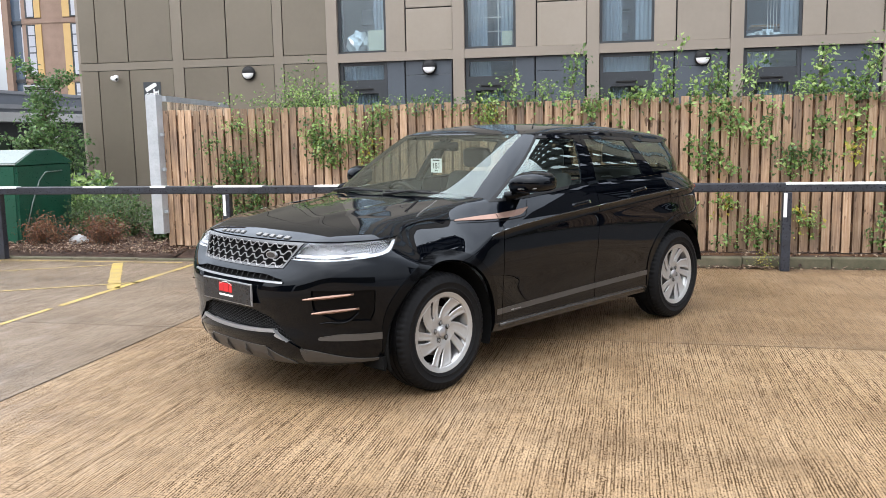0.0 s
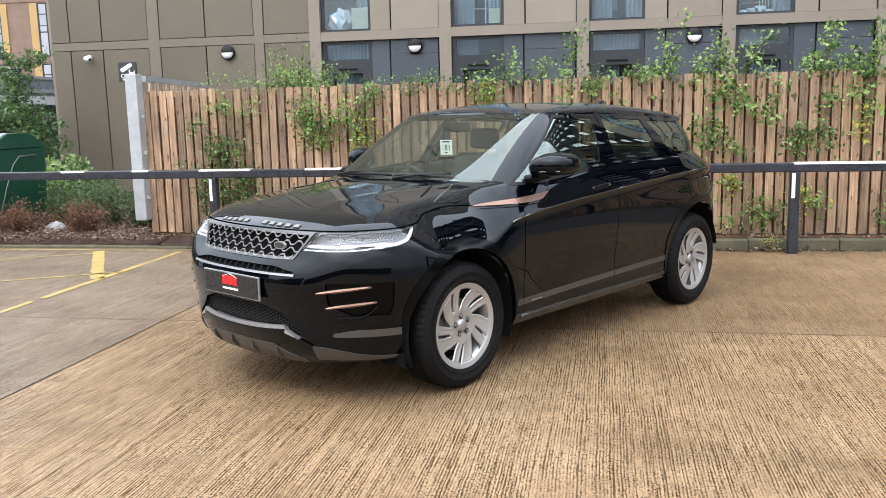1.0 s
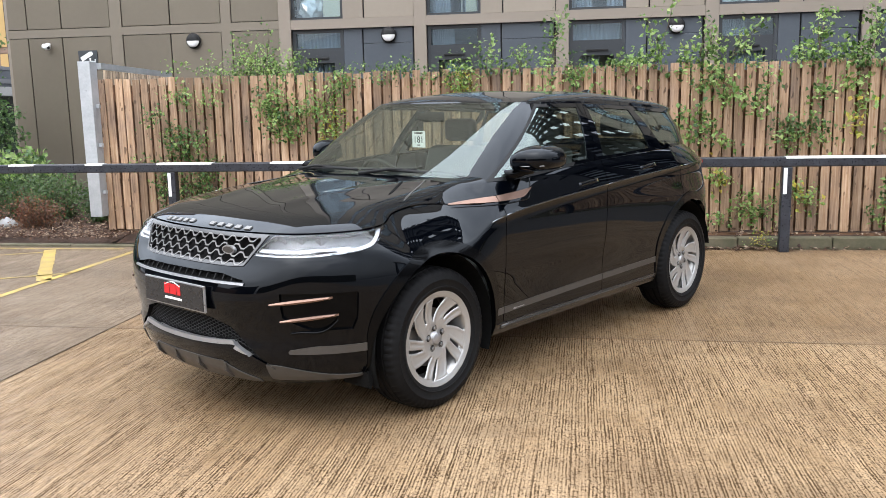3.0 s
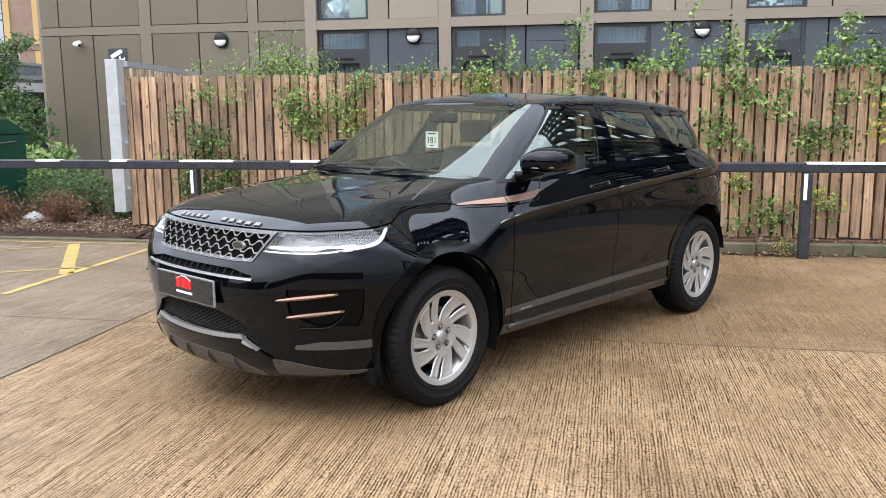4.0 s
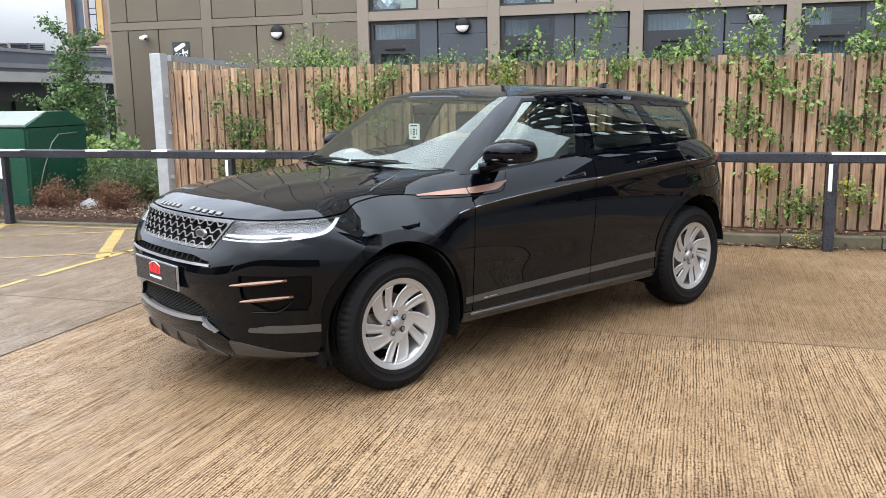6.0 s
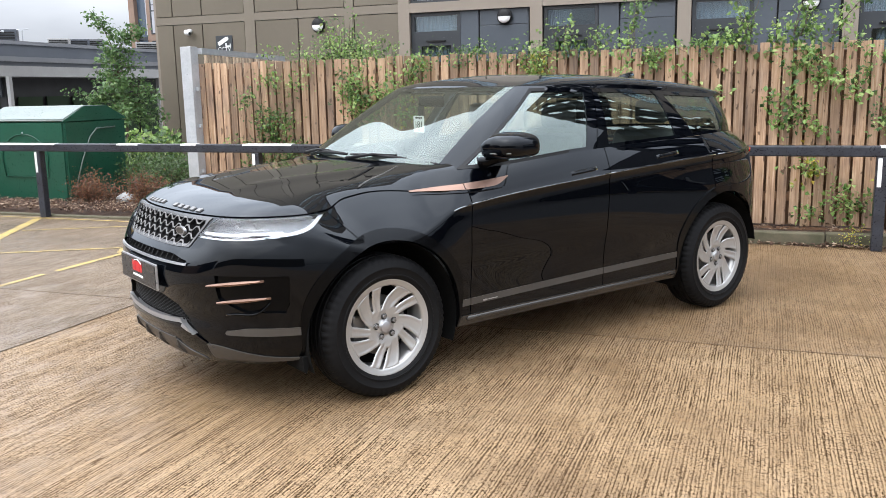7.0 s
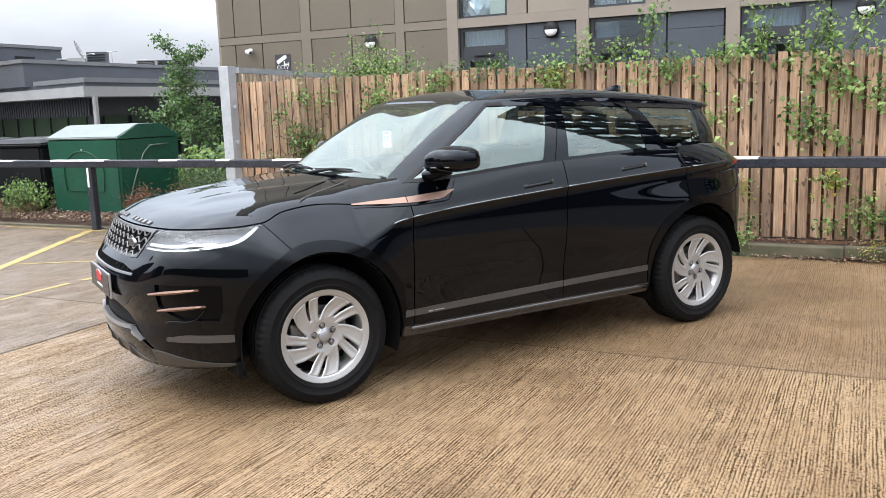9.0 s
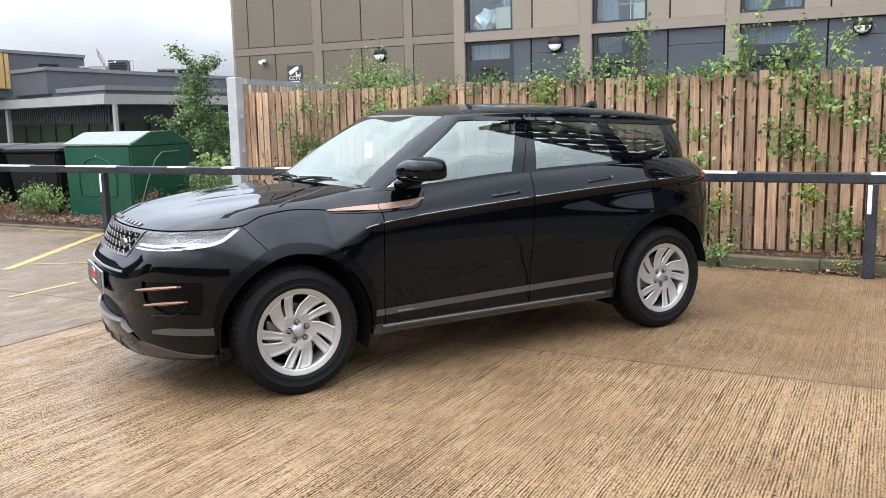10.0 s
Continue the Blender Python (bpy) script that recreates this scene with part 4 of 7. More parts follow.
def f_lip(x, y, z):
    """The bright lip under the intake."""
    a = abs(y)
    low = 0.432 - 0.55 * max(0, a - 0.38) + 0.02 * (a / 0.4) ** 2 * (a < 0.38)
    return min(low - z, z - (low - 0.021 * min(1.0, max(0.0, (0.47 - a) / 0.08))), 0.468 - a) if x > 0.4 else -1.0


def f_skid(x, y, z):
    a = abs(y)
    return min(0.335 - 0.45 * max(0, a - 0.28) - z, 0.46 - a) if x > 0.4 else -1.0


def f_low(x, y, z):
    """The lower corner blade of the bumper."""
    a = abs(y)
    return min(0.346 - 0.06 * smooth(0.56, 0.85, a) - z, z - 0.27, a - 0.535, x - 0.2) if x > 0.2 else -1.0


def f_stripf(x, y, z):
    a = abs(y)
    mid = 0.422
    return min(z - (mid - 0.020), (mid + 0.018 * smooth(0.64, 0.76, a)) - z, a - 0.645) if x > 0.25 else -1.0


def f_strip(x, y, z):
    b = 0.388 - 0.0170 * (x + 0.42)
    return min(z - b, b + 0.036 - z)


def f_slot(x, y, z):
    a = abs(y)
    return min(z - 0.732, 0.762 - z - 0.02 * smooth(0.3, 0.46, a), 0.46 - a) if x > 0.4 else -1.0


def f_vent(x, y, z):
    """The stacked air outlets at the bumper corners."""
    a = abs(y)
    return min(0.690 - z, z - 0.515 - 0.6 * max(0, 0.74 - a), a - 0.64, x - 0.505 - 0.35 * max(0, 0.56 - z)) if x > 0.25 else -1.0


lower = Shell(tub, 330, 76)
for fn, g in ((f_shut, GAP), (f_wing, GAP), (f_door, GAP), (f_mid, GAP), (f_rear, GAP), (f_corner, 0.0016), (f_sill, 0.0016)):
    lower.cut(lambda x, y, z: fn(x, y, z) - g)
    lower.cut(lambda x, y, z: fn(x, y, z) + g)
for h in (0.0, 1.5 * LEDGE):
    lower.cut(lambda x, y, z: z - spl(K_ZS_SIDE, x) - h if -2.5 < x < -0.42 and abs(y) > 0.7 else z - 2)
lower.cut(lambda x, y, z: f_grille(x, y, z) - 0.015)
for h in (0.006, 0.010, 0.020, 0.024, 0.032):
    lower.cut(lambda x, y, z: min(z - spl(K_HLLOW, x) - h, x - 0.25, abs(y) - 0.4))
lower.cut(lambda x, y, z: min(x - 0.56, abs(y) - 0.4, z - 0.82))
for fn in (f_belt, f_cowl, f_hl, f_grille, f_mesh, f_lip, f_skid, f_low, f_stripf, f_strip, f_slot, f_vent):
    lower.cut(fn)
lower.cut(lambda x, y, z: arch(x, z, 0.0, ARCH_F) if x > -1 and abs(y) > 0.4 else 1.0)
lower.cut(lambda x, y, z: arch(x, z, -WB, ARCH_R) if x < -1.5 and abs(y) > 0.4 else 1.0)
lower.cut(lambda x, y, z: arch(x, z, 0.0, ARCH_F + arch_band(z)) if x > -1 and abs(y) > 0.4 else 1.0)
lower.cut(lambda x, y, z: arch(x, z, -WB, ARCH_R + arch_band(z)) if x < -1.5 and abs(y) > 0.4 else 1.0)


def lower_panel(x, y, z):
    sd = "L" if y > 0 else "R"
    if abs(y) > 0.45:
        af, ar = arch(x, z, 0.0, ARCH_F), arch(x, z, -WB, ARCH_R)
        if (x > -1 and af < 0) or (x < -1.5 and ar < 0):
            return None
        if x > -1 and af < arch_band(z) and f_belt(x, y, z) < -0.2:
            return "archF" + sd
        if x < -1.5 and ar < arch_band(z) and f_belt(x, y, z) < -0.2:
            return "archR" + sd
    side = abs(y) > 0.55
    if f_shut(x, y, z) > GAP and x > -0.60:
        if f_cowl(x, y, z) < 0 and not (z < 1.06 and abs(y) > 0.78):
            return "cowl" if z < 1.16 and x > -0.75 else None
        return "bonnet" if f_door(x, y, z) > GAP else ("front_door" + sd if f_belt(x, y, z) < 0 else None)
    if x > -0.52 and abs(f_shut(x, y, z)) <= GAP:
        return None
    if x > 0.25:
        if f_hl(x, y, z) > 0:
            return "headlight" + sd
        if f_grille(x, y, z) > 0:
            return "grille"
        if f_mesh(x, y, z) > 0:
            return "intake"
        if f_lip(x, y, z) > 0:
            return "lip"
        if f_skid(x, y, z) > 0:
            return "skid"
        if f_low(x, y, z) > 0:
            return "lowblade" + sd
        if f_stripf(x, y, z) > 0:
            return "stripf" + sd
        if f_slot(x, y, z) > 0:
            return "slot"
        if f_vent(x, y, z) > 0:
            return "vent" + sd
    if x > -0.53:
        if abs(f_wing(x, y, z)) <= GAP and z > 0.55:
            return None
        if f_wing(x, y, z) > 0:
            return "bumper"
    if not side or f_corner(x, y, z) < 0.0016:
        if side and z < 1.03 and abs(f_corner(x, y, z)) < 0.0016:
            return None
        return "tail" if (z < 1.2 or x < -3.2) and x < -2.6 else None
    if f_belt(x, y, z) > 0:
        return None
    if abs(f_sill(x, y, z)) < 0.0016:
        return None
    if z < 0.338:
        return "sill" + sd if -2.25 < x < -0.3 else ("quarter" + sd if x < -2.25 else "front_wing" + sd)
    for f in (f_door, f_mid, f_rear):
        if abs(f(x, y, z)) <= GAP:
            return None
    if f_strip(x, y, z) > 0 and -2.3 < x < -0.3:
        return "strip" + sd
    if f_door(x, y, z) > 0:
        return "front_wing" + sd
    if f_mid(x, y, z) > 0:
        return "front_door" + sd
    if f_rear(x, y, z) > 0:
        return "rear_door" + sd
    return "quarter" + sd


faces = lower.split(lower_panel)
gr_faces, in_faces, sl_faces = faces["grille"], faces["intake"], faces["slot"]
hl_faces = {"L": faces["headlightL"], "R": faces["headlightR"]}
panel("bonnet", lower, faces["bonnet"], BLACK, car, "sculpted black bonnet")
panel("front_bumper", lower, faces["bumper"], BLACK, car, "gloss black front bumper")
panel("tailgate", lower, faces["tail"], BLACK, car)
if "cowl" in faces:
    panel("windscreen_cowl", lower, faces["cowl"], SATINB, car, "matt black cowl below the windscreen", lift=-0.02)
panel("bumper_lip", lower, faces["lip"], SATINS, car, "satin silver lip under the intake", lift=0.012, rim=0.03)
panel("skid_plate", lower, faces["skid"], GREYT, car, "grey skid plate", lift=0.004, rim=0.03)
for sd in "LR":
    panel("front_wing", lower, faces["front_wing" + sd], BLACK, car)
    panel("front_door", lower, faces["front_door" + sd], BLACK, car)
    panel("rear_door", lower, faces["rear_door" + sd], BLACK, car)
    panel("rear_quarter", lower, faces["quarter" + sd], BLACK, car)
    panel("side_sill", lower, faces["sill" + sd], SILLM, car, "dark silver sill", lift=0.004, rim=0.04)
    panel("door_strip", lower, faces["strip" + sd], GREYT, car, "grey trim strip along the doors", lift=0.004)
    panel("bumper_strip", lower, faces["stripf" + sd], GREYT, car, lift=0.004)
    panel("bumper_blade", lower, faces["lowblade" + sd], GREYT, car, lift=0.006, rim=0.03)
    panel("arch_trim", lower, faces["archF" + sd], ARCHB, car, "black wheel arch trim", lift=0.006, rim=0.03)
    panel("arch_trim", lower, faces["archR" + sd], ARCHB, car, "black wheel arch trim", lift=0.006, rim=0.03)
    panel("bumper_vent", lower, faces["vent" + sd], GLOSSB, car, "recessed gloss black outlet", lift=-0.014, rim=-0.014)


def front_at(y, z, out=0.0):
    """The point of the nose at that height and offset, moved ahead by out."""
    w = half_w(XCF, z)
    k = max(0.0, 1 - (abs(y) / w) ** NF) ** (1 / NF)
    return Vector((XCF + (spl(K_FRONT, z) - XCF) * k + out, y, z))


def side_at(x, z, out=0.0):
    """The point of the left flank below the shoulder, moved outwards."""
    return Vector((x, half_w(x, z) + out, z))


# underbody and arch liners
bm = bmesh.new()
box(bm, -3.1, 0.40, -0.68, 0.68, 0.26, 0.34, 0.03)
box(bm, 0.2, 0.5, -0.55, 0.55, 0.24, 0.9)
box(bm, 0.48, 0.70, -0.50, 0.50, 0.30, 0.92)
part("underbody", bm, LINER, car, "black underbody")
for cx in (0.0, -WB):
    for sg in (1, -1):
        bm = bmesh.new()
        prof = [(0.425, sg * 0.905), (0.425, sg * 0.50)]
        n = 28
        rows = []
        for k in range(n + 1):
            t = -0.35 + (math.pi + (0.7 if cx == 0 else 0.20)) * k / n
            rows.append([bm.verts.new((cx + (r + 0.012) * math.cos(t), y, AXLE_Z + (r + 0.012) * math.sin(t))) for r, y in prof] + [bm.verts.new((cx, sg * 0.50, AXLE_Z))])
        for a, b in zip(rows, rows[1:]):
            bm.faces.new((a[0], a[1], b[1], b[0]))
            bm.faces.new((a[1], a[2], b[2], b[1]))
        part("arch_liner", bm, LINER, car, "black wheel arch liner", True)

# cabin
upper = Shell(cabin, 260, 60)


def f_apillar(x, y, z):
    return abs(y) - (0.70 - 0.235 * (z - 1.08)) if x > -1.35 else 1.0


def f_wtop(x, y, z):
    return z - spl(G_ZT, x) + 0.012 - (0.010 if x > -1.2 and abs(y) < 0.62 else 0.0)


def f_f1(x, y, z):
    return x + 0.585 + 1.56 * (z - 1.10)


def f_f2(x, y, z):
    return x + 1.451 + 0.447 * (z - 1.15)


def f_f3(x, y, z):
    return x + 1.646 + 0.248 * (z - 1.162)


def f_f4(x, y, z):
    return x + 2.312 - 0.05 * (z - 1.18)


def f_f5(x, y, z):
    return x + 2.505 - 0.46 * (z - 1.18)


def f_f6(x, y, z):
    return x + 2.85 + 0.30 * (z - 1.19)


def f_wbot(x, y, z):
    return z - spl(G_ZB, x) - 0.018


for fn in (f_wtop, lambda x, y, z: f_f1(x, y, z) - 0.024, lambda x, y, z: f_wtop(x, y, z) + 0.018, f_wbot, f_apillar, f_f1, f_f2, f_f3, f_f4, f_f5, f_f6):
    upper.cut(fn)
for g in (GAP, -GAP):
    upper.cut(lambda x, y, z: f_f2(x, y, z) + 0.085 + g)


def upper_panel(x, y, z):
    sd = "L" if y > 0 else "R"
    if f_apillar(x, y, z) < 0 and x > -1.3 and f_wtop(x, y, z) < 0:
        return "screen"
    if x < -3.0 and abs(y) < 0.52 and z < 1.42:
        return "backlight"
    if abs(y) > 0.55 and f_wtop(x, y, z) + 0.018 < 0 and f_wbot(x, y, z) > 0:
        if f_f1(x, y, z) < 0 and f_f2(x, y, z) > 0:
            return "winA" + sd
        if f_f3(x, y, z) < 0 and f_f4(x, y, z) > 0:
            return "winB" + sd
        if f_f5(x, y, z) < 0 and f_f6(x, y, z) > 0:
            return "winC" + sd
    if f_wtop(x, y, z) > 0:
        return "roof"
    if abs(y) > 0.5 and abs(f_f2(x, y, z) + 0.085) < GAP:
        return None
    if abs(y) > 0.55 and x > -1.3 and f_f1(x, y, z) < 0.024 and f_wtop(x, y, z) < 0:
        return "seal" + sd
    return "surround"


faces = upper.split(upper_panel)
panel("roof", upper, faces["roof"], BLACK, car, "gloss black roof")
panel("window_surround", upper, faces["surround"], BLACK, car, "gloss black window surround")
panel("windscreen", upper, faces["screen"], SCREEN, car, "raked windscreen", rim=0).visible_shadow = False
if "backlight" in faces:
    panel("rear_window", upper, faces["backlight"], PRIVACY, car, rim=0).visible_shadow = False
for sd in "LR":
    panel("window_seal", upper, faces["seal" + sd], SATINB, car, "matt black rubber seal", lift=0.002)
    panel("front_side_window", upper, faces["winA" + sd], CARGLASS, car, lift=-0.004, rim=0).visible_shadow = False
    panel("rear_side_window", upper, faces["winB" + sd], CARGLASS, car, lift=-0.004, rim=0).visible_shadow = False
    panel("quarter_window", upper, faces["winC" + sd], PRIVACY, car, lift=-0.004, rim=0).visible_shadow = False


def at_grid(fn, s, v):
    """Point and outward normal of a car sheet."""
    e = 1e-3
    p = Vector(fn(s, v))
    a, b = Vector(fn(s + e, v)) - Vector(fn(s - e, v)), Vector(fn(s, v + e)) - Vector(fn(s, v - e))
    nrm = a.cross(b).normalized()
    if nrm.dot(p - Vector((-1.4, 0, 0.6))) < 0:
        nrm = -nrm
    return p, nrm


def flank(x, z):
    """Point and normal on the left flank, also over the shoulder."""
    s = 0.36 + 0.44 * (XCF - x) / (XCF - XCR)
    lo, hi = 0.0, 0.9
    for _ in range(22):
        m = (lo + hi) / 2
        if tub(s, m)[2] < z:
            lo = m
        else:
            hi = m
    return at_grid(tub, s, lo)


def ribbon(bm, rows, thick):
    """A solid strip: rows of (point, normal) pairs, raised by thick."""
    top = [[bm.verts.new(p + n * thick) for p, n in r] for r in rows]
    low = [[bm.verts.new(p - n * 0.004) for p, n in r] for r in rows]
    n, m = len(rows), len(rows[0])
    for i in range(n - 1):
        for j in range(m - 1):
            bm.faces.new((top[i][j], top[i + 1][j], top[i + 1][j + 1], top[i][j + 1]))
        for j in (0, m - 1):
            bm.faces.new((top[i][j], low[i][j], low[i + 1][j], top[i + 1][j]))
    for i in (0, n - 1):
        for j in range(m - 1):
            bm.faces.new((top[i][j], top[i][j + 1], low[i][j + 1], low[i][j]))


def disc(bm, r, y, n=32, sg=1):
    bm.faces.new([bm.verts.new((r * math.cos(2 * math.pi * k / n), y, r * math.sin(2 * math.pi * k / n))) for k in range(n)])


# grille
fr, bk = [f for f in gr_faces if f_grille(*lower.fn(*f.calc_center_median()[:2])) < 0.015], [f for f in gr_faces if f_grille(*lower.fn(*f.calc_center_median()[:2])) >= 0.015]
grille = panel("grille", lower, bk, LINER, car, "black radiator grille with silver honeycomb bars", lift=-0.035, rim=-0.03)
panel("grille_frame", lower, fr, GRILLEF, grille, "satin grey grille surround", lift=0.004, rim=0.02)


def hex_bar(bm, path, zc, w, d, out):
    """A bar along (y, z) points of the nose."""
    rows = []
    for y, z in path:
        rows.append([bm.verts.new(front_at(y, z + h, o)) for h, o in ((-w, out - d), (-w, out), (w, out), (w, out - d))])
    for a, b in zip(rows, rows[1:]):
        for i in range(3):
            bm.faces.new((a[i], a[i + 1], b[i + 1], b[i]))


for row in range(4):
    bm = bmesh.new()
    z0, run = 0.812 + 0.0345 * row, []
    half = 0.425 + 0.58 * (z0 - 0.80) - 0.012
    step = 0.0205
    n = int(half / step)
    for k in range(-n, n + 1):
        ph = (k + 2 * (row % 2)) % 4
        run.append((k * step, z0 + (0.0095 if ph in (0, 1) else -0.0095)))
    hex_bar(bm, run, z0, 0.0030, 0.004, 0.006)
    part("grille_bar", bm, GUNMETAL, grille, "zigzag silver grille bar")
for row in range(3):
    for k in range(-24, 25):
        y, za = k * 0.0205 + 0.01025, 0.812 + 0.0345 * row
        if (k + 2 * (row % 2)) % 4 == 0 and abs(y) < 0.41 + 0.58 * (za - 0.80):
            bm = bmesh.new()
            v = [bm.verts.new(front_at(y + dy, za + dz, o)) for o in (-0.020, -0.004) for dy, dz in ((-0.0022, 0.0095), (0.0022, 0.0095), (0.0022, 0.025), (-0.0022, 0.025))]
            for q in ((4, 5, 6, 7), (0, 3, 7, 4), (1, 5, 6, 2), (3, 2, 6, 7), (0, 4, 5, 1)):
                bm.faces.new([v[i] for i in q])
            part("grille_web", bm, SATINB, grille)
# oval maker's badge, plain
bm = bmesh.new()
pc = front_at(0.30, 0.863, 0.012)
for r, o in ((1.0, 0.0),):
    ring = [bm.verts.new(pc + Vector((o - 0.10 * 0.043 * math.cos(a), 0.043 * math.cos(a), 0.021 * math.sin(a)))) for a in (2 * math.pi * k / 28 for k in range(28))]
    back_ring = [bm.verts.new(v.co - Vector((0.014, 0, 0))) for v in ring]
    bm.faces.new(ring)
    for i in range(28):
        bm.faces.new((ring[i], back_ring[i], back_ring[(i + 1) % 28], ring[(i + 1) % 28]))
badge = part("badge", bm, SATINS, grille, "oval silver maker's badge")
bm = bmesh.new()
bm.faces.new([bm.verts.new(pc + Vector((0.0015 - 0.10 * 0.036 * math.cos(a), 0.036 * math.cos(a), 0.015 * math.sin(a)))) for a in (2 * math.pi * k / 28 for k in range(28))])
part("badge_field", bm, GREYT, grille, "grey badge field")

# lower intake with honeycomb
intake = panel("lower_intake", lower, in_faces, LINER, car, "black honeycomb lower intake", lift=-0.05, rim=-0.045)
bm = bmesh.new()
hw, hh = 0.0135, 0.0085
for r in range(30):
    for c in range(-46, 47):
        y, z = c * hw * 1.5, 0.30 + r * hh * 2 + (hh if c % 2 else 0)
        if f_mesh(0.8, y, z) < 0.004:
            continue
        ring_o, ring_i = [], []
        for k in range(6):
            a = math.pi / 3 * k
            ring_o.append(bm.verts.new(front_at(y + hw * math.cos(a), z + hh * 1.155 * math.sin(a), -0.022)))
            ring_i.append(bm.verts.new(front_at(y + hw * 0.72 * math.cos(a), z + hh * 0.83 * math.sin(a), -0.024)))
        for k in range(6):
            bm.faces.new((ring_o[k], ring_o[(k + 1) % 6], ring_i[(k + 1) % 6], ring_i[k]))
part("intake_mesh", bm, SATINB, intake, "satin black honeycomb mesh")
slot_ob = panel("upper_slot", lower, sl_faces, LINER, car, "dark slot above the plate", lift=-0.03, rim=-0.028)
for k in range(-7, 8):
    bm = bmesh.new()
    v = [bm.verts.new(front_at(k * 0.055 + dy, z, o)) for dy in (-0.002, 0.002) for z, o in ((0.733, -0.02), (0.758, -0.02), (0.758, -0.004), (0.733, -0.004))]
    bm.faces.new((v[0], v[1], v[2], v[3]))
    bm.faces.new((v[4], v[5], v[6], v[7]))
    bm.faces.new((v[2], v[3], v[7], v[6]))
    part("slot_fin", bm, SATINB, slot_ob)
bm = bmesh.new()
ys = [-0.47 + 0.94 * k / 40 for k in range(41)]
hex_bar(bm, [(y, 0.724 - 0.0 * abs(y)) for y in ys], 0, 0.005, 0.01, 0.008)
part("slot_trim", bm, SATINS, car, "thin silver trim under the slot")

# number plate holder with a dealer's blank plate
bm = bmesh.new()
box(bm, 0.894, 0.906, -0.262, 0.262, 0.572, 0.702, 0.003)
plate = part("plate", bm, SATINS, car, "black dealer show plate with a red print")
bm = bmesh.new()
box(bm, 0.9065, 0.909, -0.254, 0.254, 0.579, 0.695)
part("plate_face", bm, PLATEB, plate)
bm = bmesh.new()
box(bm, 0.885, 0.90, -0.20, 0.20, 0.60, 0.69)
part("plate_holder", bm, SATINB, plate)
for y0, y1, z0, z1, m in ((-0.075, -0.03, 0.632, 0.684, PLATERED), (-0.026, 0.03, 0.632, 0.684, PLATERED), (0.034, 0.066, 0.632, 0.684, PLATERED), (-0.075, 0.075, 0.606, 0.618, PAPER)):
    bm = bmesh.new()
    box(bm, 0.9093, 0.9105, y0, y1, z0, z1, 0.0005)
    part("print", bm, m, plate, "plain printed bar")
bm = bmesh.new()
tube(bm, [(0.911, -0.065 + 0.13 * k / 12, 0.675 + 0.018 * math.sin(math.pi * k / 12)) for k in range(13)], 0.002, 6)
part("print_arc", bm, PAPER, plate, "white printed arc")

# ten plain blocks where the maker's name stands on the bonnet
for word, (ya, yb) in enumerate(((-0.365, -0.06), (0.055, 0.375))):
    for k in range(5):
        y = lerp(ya, yb, (k + 0.5) / 5)
        lo, hi = -0.3, 0.3
        for _ in range(24):
            m = (lo + hi) / 2
            if tub(m, 0.694)[1] < y:
                lo = m
            else:
                hi = m
        p, nrm = at_grid(tub, lo, 0.694)
        side = Vector(tub(lo + 0.002, 0.694)) - Vector(tub(lo - 0.002, 0.694))
        side.normalize()
        up = nrm.cross(side)
        up = up if up.z > 0 else -up
        bm = bmesh.new()
        q = [(-0.018, -0.012), (0.018, -0.012), (0.021, 0.012), (-0.015, 0.012)]
        a = [bm.verts.new(p + side * u + up * w - nrm * 0.006) for u, w in q]
        b = [bm.verts.new(p + side * u + up * w + nrm * 0.006) for u, w in q]
        bm.faces.new(b)
        for i in range(4):
            bm.faces.new((a[i], a[(i + 1) % 4], b[(i + 1) % 4], b[i]))
        part("name_block", bm, GUNMETAL, car, "plain block in place of a raised letter")

# headlights
for sd, sg in (("L", 1), ("R", -1)):
    fl = hl_faces[sd]
    lampb = panel("headlight", lower, fl, LINER, car, "slim clear headlight with a white light guide", lift=-0.06, rim=-0.055)
    panel("lens", lower, fl, LENS, lampb, "clear lens", lift=0.001, rim=0).visible_shadow = False

    def where(f):
        return lower.fn(*f.calc_center_median()[:2])

    def band(x, z):
        return z - spl(K_HLLOW, x)

    guide = [f for f in fl if (lambda q: (0.006 < band(q[0], q[2]) < 0.020 and q[0] < 0.56) or (0.02 < band(q[0], q[2]) < 0.032 and q[0] > 0.50) or (0.002 < band(q[0], q[2]) < 0.010 and q[0] > 0.52) or (q[0] < 0.31 and band(q[0], q[2]) > 0.006))(where(f))]
    refl = [f for f in fl if (lambda q: band(q[0], q[2]) > 0.024)(where(f))]
    if guide:
        panel("light_guide", lower, guide, DRL, lampb, "white light guide", lift=-0.012, rim=0.015)
    if refl:
        panel("reflector", lower, refl, HLIN, lampb, "silvery reflector bowl", lift=-0.03, rim=0)
    for k in range(3):
        y = 0.56 + 0.075 * k
        p = front_at(y, 0.905, -0.03)
        bm = bmesh.new()
        box(bm, p.x - 0.03, p.x + 0.012, sg * y - 0.022, sg * y + 0.022, 0.888, 0.922, 0.005)
        part("lamp_module", bm, HLIN, lampb, "projector module")

